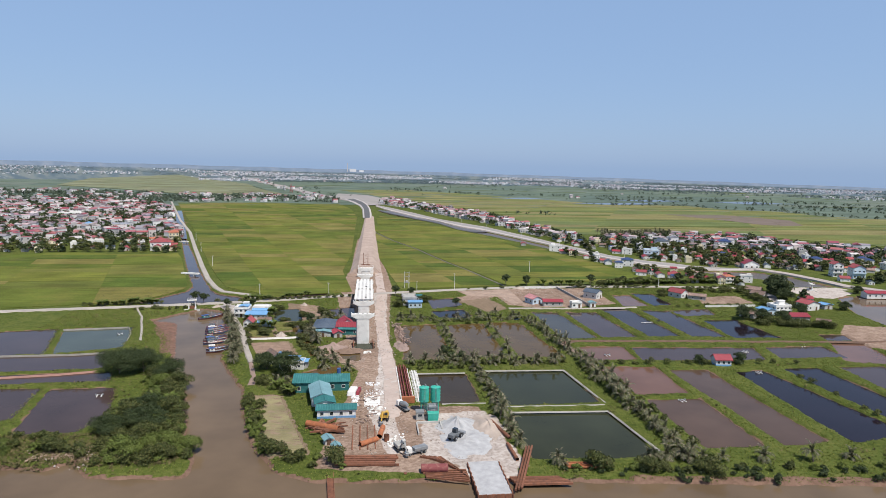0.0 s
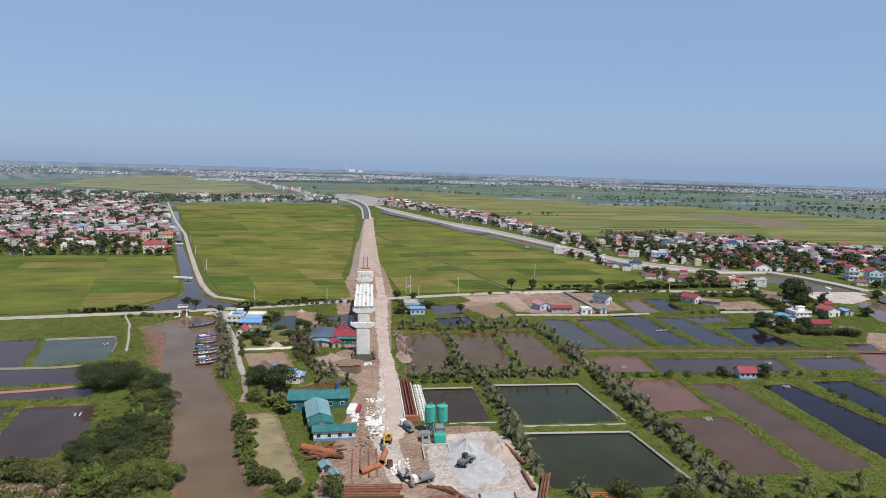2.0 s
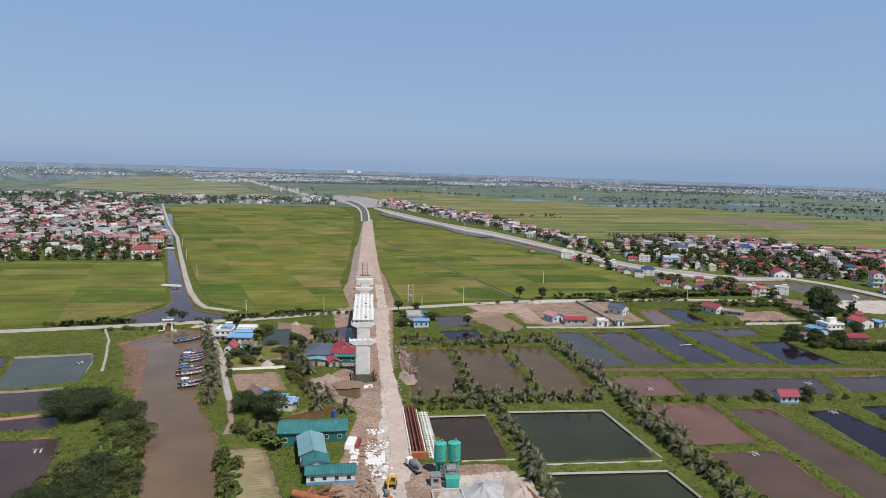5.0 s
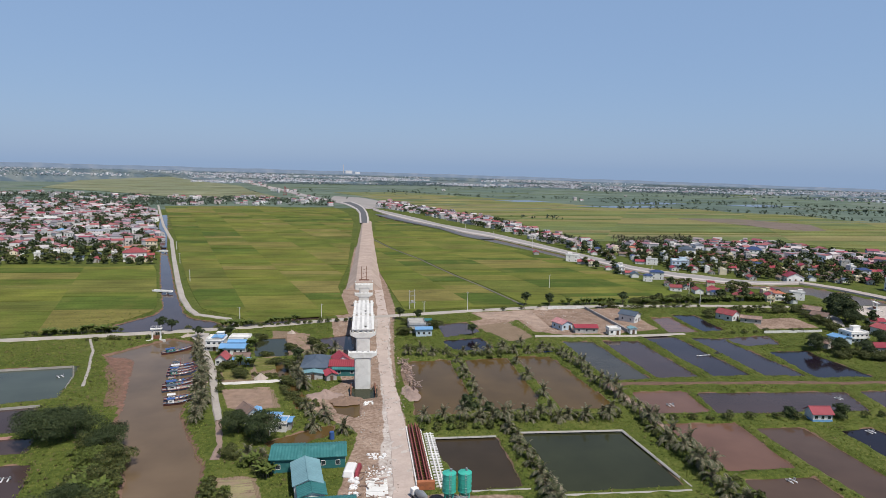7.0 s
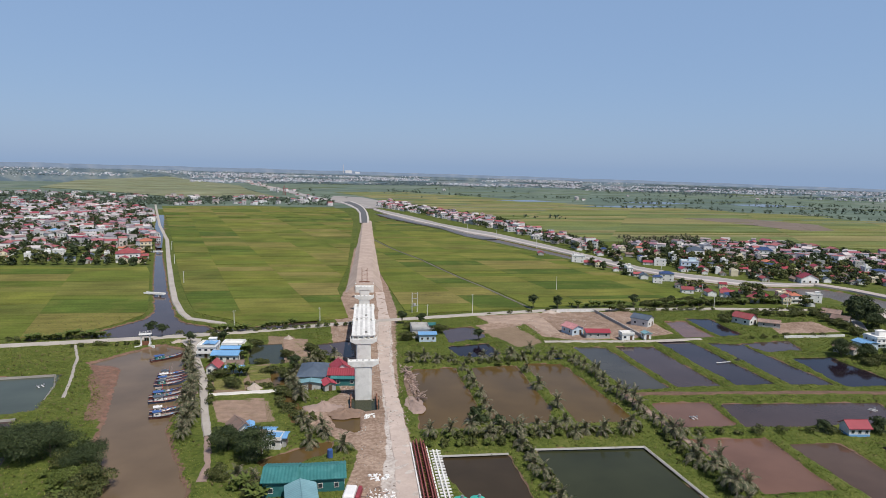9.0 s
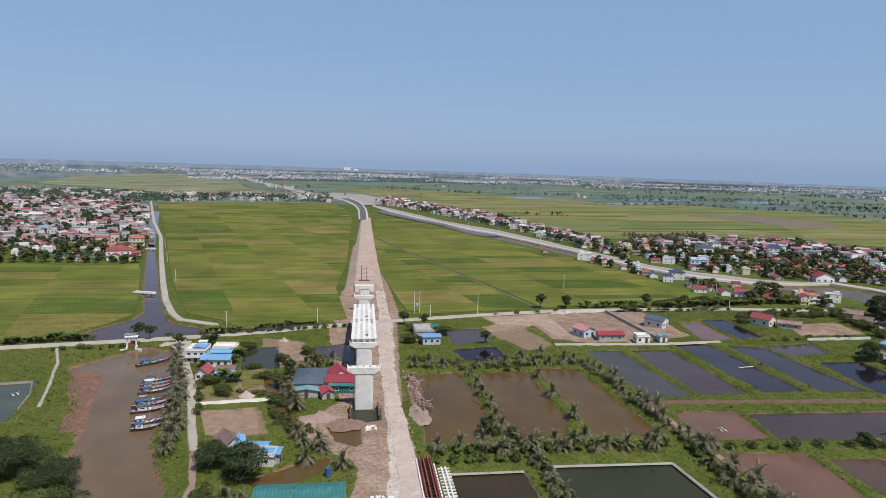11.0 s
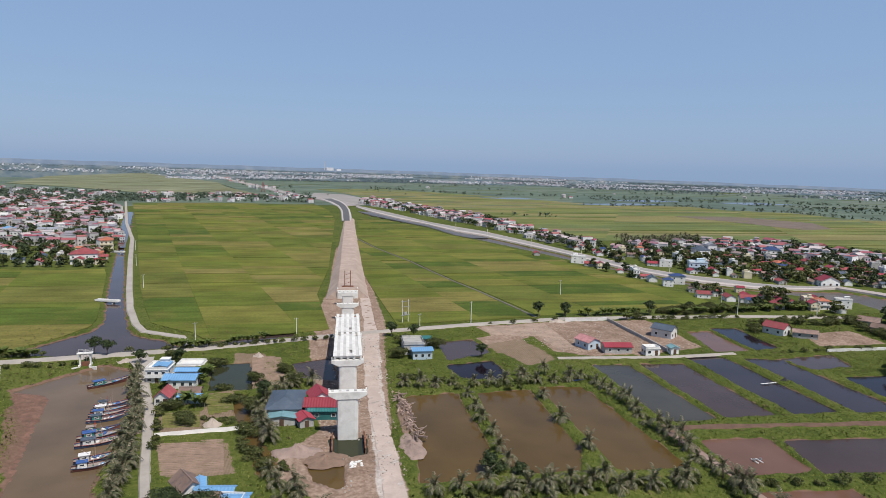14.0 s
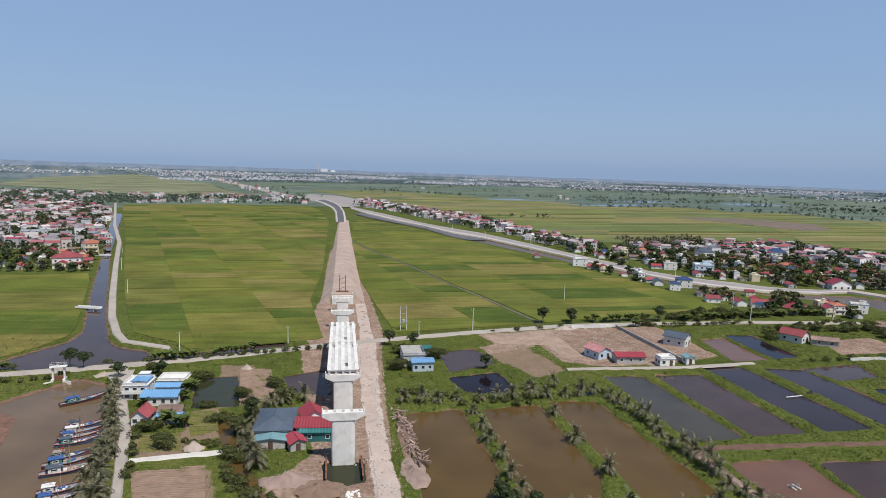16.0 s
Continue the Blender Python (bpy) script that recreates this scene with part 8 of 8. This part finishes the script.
house("house", "white house with a blue awning on the canal road", 322, 226, -14, 12, 9, 4, "gable", WHITE_WALL, MAROON_TIN, 1, fronts=3)

FAR_TREE = [tree("tree", "village tree between the houses", 200 + 9 * k, 262 + 30 * k, 5.2 + 0.8 * k, 3.4 + 0.3 * k, 60 + k, (LEAF_DARK, LEAF_DARK, LEAF, LEAF)[k], 380, 1.0, low=0.12, clumps=8) for k in range(4)]
gap_trees = fill(WEST, 11, 12, 30, 21, 0.28) + fill(EAST, 9.5, 10, 12, 22, 0.34) + fill(NORTH_ROW, 11, 11, 0, 23, 0.25) + fill(SOUTH_ROW, 12, 12, 0, 24, 0.72) + fill(LANE_ROW, 9, 9, 0, 25, 0.35)
gap_trees += along((-195, 316), (-160, 315), 8, 2, rng) + along((-310, 312), (-195, 318), 9, 3, rng)
gap_trees += along((360, 150), (390, 160), 5, 4, rng) + along((340, 92), (372, 100), 5, 3, rng) + along((415, 290), (600, 250), 7, 7, rng)
gap_trees = [p for p in gap_trees if not near_line(HIGHWAY, *p, 13) and not float(inside(EAST_CANAL, np.array(p[0]), np.array(p[1]))) > -3]
gap_trees.sort(key=lambda p: math.hypot(p[0], p[1] + 190))
for k in range(4):
    spread(FAR_TREE[k], gap_trees[:262][k::4])
lv, lf = [], []
for x, y in gap_trees[262:]:
    r = rng.uniform(3.2, 5.8)
    for _ in range(3):
        leaf_cloud(lv, lf, (x + rng.uniform(-0.5, 0.5) * r, y + rng.uniform(-0.5, 0.5) * r, r * rng.uniform(0.5, 1.1)), (r * 0.7, r * 0.7, r * 0.6), 26, 1.7, rng)
tagged(raw("village_trees", lv, lf, LEAF_DARK), "dark green trees crowding the far side of the villages", "trees", kind="stuff")
town_rest = rest
grove = fill([(280, 466), (386, 492), (362, 440), (268, 415)], 6.5, 6.5, 10, 31, 0.15)
GP = palm(grove[0][0], grove[0][1], 5.0, 77)
spread(GP, grove[1:])


# ---- far villages, woods and towns ----
TOWN_WALL = islands("far_town_walls", [(0.70, 0.69, 0.68), (0.52, 0.50, 0.49), (0.78, 0.77, 0.76), (0.40, 0.39, 0.39), (0.62, 0.54, 0.51)], 0.9, 0.06, 20)
TOWN_ROOF = islands("far_town_roofs", [(0.30, 0.07, 0.09), (0.32, 0.14, 0.13), (0.26, 0.07, 0.10), (0.50, 0.48, 0.47), (0.20, 0.13, 0.13), (0.26, 0.28, 0.32), (0.30, 0.10, 0.12), (0.60, 0.59, 0.58)], 0.8, 0.06, 20)
TOWN_TREE = islands("far_woods", [(0.034, 0.050, 0.034), (0.048, 0.066, 0.044), (0.064, 0.082, 0.052)], 0.9, 0.1, 20)


# Haze painted into the farthest walls, roofs and woods as paler, bluer colours.
HAZY_WALL = islands("haze_tinted_town_walls", [(0.66, 0.67, 0.70), (0.42, 0.44, 0.48), (0.78, 0.78, 0.80), (0.34, 0.36, 0.40), (0.58, 0.53, 0.55)], 0.9, 0.06, 20)
HAZY_ROOF = islands("haze_tinted_town_roofs", [(0.33, 0.22, 0.23), (0.40, 0.31, 0.31), (0.55, 0.57, 0.60), (0.28, 0.23, 0.24), (0.44, 0.46, 0.50)], 0.9, 0.06, 20)
HAZY_TREE = islands("haze_tinted_woods", [(0.048, 0.074, 0.080), (0.066, 0.094, 0.100), (0.090, 0.118, 0.120)], 0.9, 0.1, 20)


def town(label, places, seed, big=1.0):
    rng = random.Random(seed)
    wv, wf, rv, rf, gv, gf = [], [], [], [], [], []
    lean_to = [(x + rng.uniform(-7, 7), y + rng.uniform(-7, 7)) for x, y in places[::2]] if big == 1 else []
    for x, y in list(places) + lean_to:
        w, d, h = rng.uniform(4, 7.5) * big, rng.uniform(7, 11) * big, rng.choice((3, 3.4, 3.4, 4, 6, 6.5, 8)) * big
        a = rng.uniform(0, math.pi)
        c, s = math.cos(a), math.sin(a)
        z = float(far_rise(np.array(x), np.array(y)))
        k = len(wv)
        for zz in (z - 2, z + h):
            for px, py in ((-1, -1), (1, -1), (1, 1), (-1, 1)):
                wv.append((x + px * w / 2 * c - py * d / 2 * s, y + px * w / 2 * s + py * d / 2 * c, zz))
        wf += [[k + i for i in f] for f in ((0, 1, 5, 4), (1, 2, 6, 5), (2, 3, 7, 6), (3, 0, 4, 7), (4, 5, 6, 7))]
        if big == 1:                             # dark windows on the four walls
            for storey in range(max(1, int(h / 3.2))):
                for ax, ay, out, run in ((1, 0, w / 2, d), (-1, 0, w / 2, d), (0, 1, d / 2, w), (0, -1, d / 2, w)):
                    for u in (-0.25, 0.22):
                        m = len(gv)
                        for du, dz in ((-0.6, 0.9), (0.6, 0.9), (0.6, 2.2), (-0.6, 2.2)):
                            q = u * run + du
                            lx, ly = ax * (out + 0.04) - ay * q, ay * (out + 0.04) + ax * q
                            gv.append((x + lx * c - ly * s, y + lx * s + ly * c, z + storey * 3.2 + dz))
                        gf.append((m, m + 1, m + 2, m + 3))
        k = len(rv)
        rise = 0.05 if rng.random() < 0.3 else w * 0.25
        for px, py, zz in ((-1, -1, 0), (1, -1, 0), (1, 1, 0), (-1, 1, 0), (0, -1, 1), (0, 1, 1)):
            rv.append((x + px * w / 2 * 1.08 * c - py * d / 2 * 1.05 * s, y + px * w / 2 * 1.08 * s + py * d / 2 * 1.05 * c, z + h + 0.1 + rise * zz))
        rf += [[k + i for i in f] for f in ((0, 4, 5, 3), (4, 1, 2, 5), (0, 1, 4), (2, 3, 5))]
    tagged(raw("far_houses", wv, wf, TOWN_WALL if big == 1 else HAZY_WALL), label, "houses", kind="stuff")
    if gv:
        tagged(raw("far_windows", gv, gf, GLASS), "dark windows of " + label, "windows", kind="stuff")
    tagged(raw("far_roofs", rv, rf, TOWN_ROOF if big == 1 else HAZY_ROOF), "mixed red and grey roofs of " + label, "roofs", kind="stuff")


def woods(label, places, seed, size=5.0):
    """Ragged clumps of foliage."""
    rng = random.Random(seed)
    verts, faces = [], []
    for x, y in places:
        z = float(far_rise(np.array(x), np.array(y)))
        r = size * rng.uniform(0.6, 1.3)
        for _ in range(7):
            a, u = rng.uniform(0, math.tau), rng.uniform(0, 0.8)
            px, py, pz = x + r * u * math.cos(a), y + r * u * math.sin(a), z + r * rng.uniform(0.15, 1.0)
            t = Vector((rng.gauss(0, 1), rng.gauss(0, 1), rng.gauss(0, 0.6))).normalized()
            n = Vector((rng.gauss(0, 0.7), -abs(rng.gauss(0.3, 0.5)), 0.8)).normalized()
            b = n.cross(t)
            s = r * rng.uniform(0.5, 0.9)
            k = len(verts)
            p = Vector((px, py, pz))
            verts += [p + t * s * 0.6, p + b * s * 0.5, p - t * s * 0.55, p - b * s * 0.45]
            faces.append((k, k + 1, k + 2, k + 3))
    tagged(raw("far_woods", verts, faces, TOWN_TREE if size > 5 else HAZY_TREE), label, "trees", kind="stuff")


def scatter(poly, n, seed, cluster=0.0, patch=260.0):
    rng = random.Random(seed)
    xs, ys = [p[0] for p in poly], [p[1] for p in poly]
    pts = []
    tries = 0
    while len(pts) < n and tries < n * 40:
        tries += 1
        x, y = rng.uniform(min(xs), max(xs)), rng.uniform(min(ys), max(ys))
        if cluster and noise.noise(Vector((x / patch, y / patch, seed))) < cluster * (0.5 + rng.random() * 0.5):
            continue
        pts.append((x, y))
    pts = np.array(pts)
    ok = (inside(poly, pts[:, 0], pts[:, 1]) > 0) & (np.hypot(pts[:, 0], pts[:, 1] + 190) < 4650)
    return [tuple(map(float, p)) for p in pts[ok]]


town("houses on the far side of the villages", town_rest, 40)
ROW_W = [(-723, 1125), (-603, 930), (-510, 994), (-362, 1016), (-210, 1045), (-44, 1048), (-50, 1190), (-257, 1300), (-454, 1300), (-677, 1400), (-900, 1400)]
FAR_W = [(-1100, 900), (-640, 1000), (-900, 1420), (-1500, 2200), (-1750, 3100), (-3200, 3600), (-2400, 1600)]
HWY_N = [(-190, 1500), (-70, 1230), (-30, 1260), (-140, 1640), (-300, 2100), (-560, 2900), (-640, 2900), (-380, 2200)]


FAR_MID = sector(2550, 4150, -14, 20)
FAR_E = sector(2250, 4000, 20, 48)
MID_E = sector(1500, 2700, -6, 46)
FAR_NW = sector(3300, 4250, -48, -14)
for label, poly, houses, trees, seed, cl in (
        ("tree-lined village row behind the rice", ROW_W, 330, 2600, 41, -0.3),
        ("hazy villages far to the west", FAR_W, 1000, 6000, 42, 0.1),
        ("houses along the far highway", HWY_N, 220, 320, 43, -0.4),
        ("white town far across the plain", FAR_MID, 2900, 8500, 44, 0.06),
        ("spread-out villages far to the east", FAR_E, 2000, 8000, 45, 0.08),
        ("pale villages under the far north-west haze", FAR_NW, 1000, 4500, 47, 0.1),
        ("small hamlets among the far fields", MID_E, 24, 420, 46, 0.3)):
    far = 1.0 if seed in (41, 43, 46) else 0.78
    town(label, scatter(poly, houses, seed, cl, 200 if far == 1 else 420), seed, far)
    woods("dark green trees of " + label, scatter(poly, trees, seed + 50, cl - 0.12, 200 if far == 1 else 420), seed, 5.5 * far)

tree_lines = []
for a, b in (((500, 1090), (540, 1050)), ((540, 1060), (725, 1085)), ((700, 1080), (745, 985)), ((745, 985), (835, 930)), ((835, 930), (850, 800)), ((850, 800), (1000, 690)), ((600, 1290), (900, 1240)), ((900, 1150), (1150, 1000)), ((760, 1420), (1050, 1300)), ((1000, 1080), (1250, 860)), ((420, 1480), (700, 1450)), ((330, 1500), (120, 1760)), ((1100, 1250), (1400, 960)), ((240, 800), (330, 770)), ((900, 1000), (1200, 800))):
    tree_lines += [p for p in along(a, b, 7, 5, rng) if rng.random() < 0.8]
woods("dark green tree lines along the dikes of the plain", tree_lines, 60, 5.5)
chim = empty("power_station", "white power station block with a tall chimney on the horizon", "power station", pose(-60, 4300, float(far_rise(np.array(-60.0), np.array(4300.0)))))
bm = bmesh.new()
box(bm, 0, 0, -5, 46, 20, 26)
box(bm, 60, 0, -5, 30, 20, 17)
part("block", bm, TOWN_WALL, chim)
bm = bmesh.new()
tube(bm, (-38, 0, -5), (-38, 0, 62), 2.6, 1.8, 10)
part("chimney", bm, TOWN_WALL, chim)
tower = empty("red_tower", "red and white lattice mast beside the far highway", "mast", pose(-184, 1462, 0))
bm = bmesh.new()
for sx, sy in ((-1, -1), (1, -1), (1, 1), (-1, 1)):
    tube(bm, (sx * 3.5, sy * 3.5, 0), (sx * 0.8, sy * 0.8, 24), 0.4, 0.3, 4)
part("mast", bm, RED_TILE, tower)
bm = bmesh.new()
for k in range(6):
    q = 3.5 - 0.45 * k
    box(bm, 0, 0, 3.5 * k + 2, q * 2, q * 2, 0.5)
part("bracing", bm, RED_TILE, tower)

# rim of the plain, its haze painted into the base colour
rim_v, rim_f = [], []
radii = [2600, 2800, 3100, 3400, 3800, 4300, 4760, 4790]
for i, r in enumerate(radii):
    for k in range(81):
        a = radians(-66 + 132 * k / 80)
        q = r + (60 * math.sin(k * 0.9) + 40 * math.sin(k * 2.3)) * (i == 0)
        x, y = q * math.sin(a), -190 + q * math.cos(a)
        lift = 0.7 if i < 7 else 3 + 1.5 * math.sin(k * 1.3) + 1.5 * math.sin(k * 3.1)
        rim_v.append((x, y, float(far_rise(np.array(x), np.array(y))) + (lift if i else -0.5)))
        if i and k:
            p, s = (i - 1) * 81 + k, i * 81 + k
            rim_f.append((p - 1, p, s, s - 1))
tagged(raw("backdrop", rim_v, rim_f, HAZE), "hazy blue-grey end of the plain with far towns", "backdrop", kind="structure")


# ---- rubble and litter on bare ground ----
RUBBLE = islands("rubble", [(0.16, 0.12, 0.10), (0.30, 0.25, 0.21), (0.42, 0.38, 0.34), (0.24, 0.15, 0.11), (0.34, 0.30, 0.27), (0.44, 0.42, 0.39)], 0.95, 0.15, 0.5)


def rubble(label, poly, count, seed, size):
    """Broken stones lying about, half sunk."""
    rng = random.Random(seed)
    verts, faces = [], []
    xs, ys = [p[0] for p in poly], [p[1] for p in poly]
    made = 0
    while made < count:
        x, y = rng.uniform(min(xs), max(xs)), rng.uniform(min(ys), max(ys))
        if not in_poly(poly, x, y) or noise.noise(Vector((x * 0.12, y * 0.12, seed))) < rng.uniform(-0.35, 0.35):
            made += 0.1
            continue
        made += 1
        z = land_at(x, y)[0]
        s = size * rng.uniform(0.3, 1.0) ** 2 + 0.08
        a = rng.uniform(0, math.tau)
        k = len(verts)
        for zz, q in ((-0.08, 1.0), (s * rng.uniform(0.35, 0.8), 0.7)):
            for i in range(5):
                b = a + i * math.tau / 5
                r = s * q * rng.uniform(0.6, 1.1)
                verts.append((x + r * math.cos(b), y + r * math.sin(b), z + zz + rng.uniform(-0.04, 0.04)))
        faces += [(k + 5, k + 6, k + 7, k + 8, k + 9)] + [(k + i, k + (i + 1) % 5, k + 5 + (i + 1) % 5, k + 5 + i) for i in range(5)]
    tagged(raw("rubble", verts, faces, RUBBLE), label, "rubble", kind="stuff")


rubble("broken stone and scraps strewn over the site yard", [(0, -18), (15, -36), (15, -60), (40, -61), (45, -97), (28, -98), (-10, -96), (-6, -62)], 1000, 1, 0.2)
rubble("stones along the site road and under the bridge", [(-12, 126), (20, 128), (17, 60), (15.5, 0), (14, -20), (0, -18), (-6, 28)], 1500, 2, 0.3)
rubble("clods and bricks on the farm's bare ground", [(66, 122), (64, 137), (148, 142), (150, 98), (128, 90), (98, 89), (86, 97)], 1000, 3, 0.3)
rubble("stones and litter on the muddy banks", [(-90, -80), (-70, -78), (-70, -93), (-88, -87)], 240, 4, 0.3)


# ---- pond jetty ----
jetty = empty("feeding_jetty", "narrow white plank jetty on posts in the pond", "jetty", pose(150.8, 51.6, -0.2, 0, 0, 7))
for k in range(6):
    bm = bmesh.new()
    box(bm, -3 + 1.2 * k, 0, -0.06, 1.14, 0.55, 0.08, 0, 0.01)
    part("plank", bm, CONCRETE, jetty)
for k in (0, 2, 5):
    for s in (-0.24, 0.24):
        bm = bmesh.new()
        tube(bm, (-3 + 1.2 * k, s, -1.8), (-3 + 1.2 * k, s, 0.3), 0.07, None, 6)
        part("post", bm, WOOD, jetty)

mound("net_heap", "heap of black netting on the pond dike", 158, 53, 1.7, 1.0, 1.0, BLACK_RUBBER, 30)
mound("net_heap", "dark blue netting heaped beside the palms", 82.5, 60.8, 3.0, 0.9, 0.7, CLOTH_BLUE, 31)
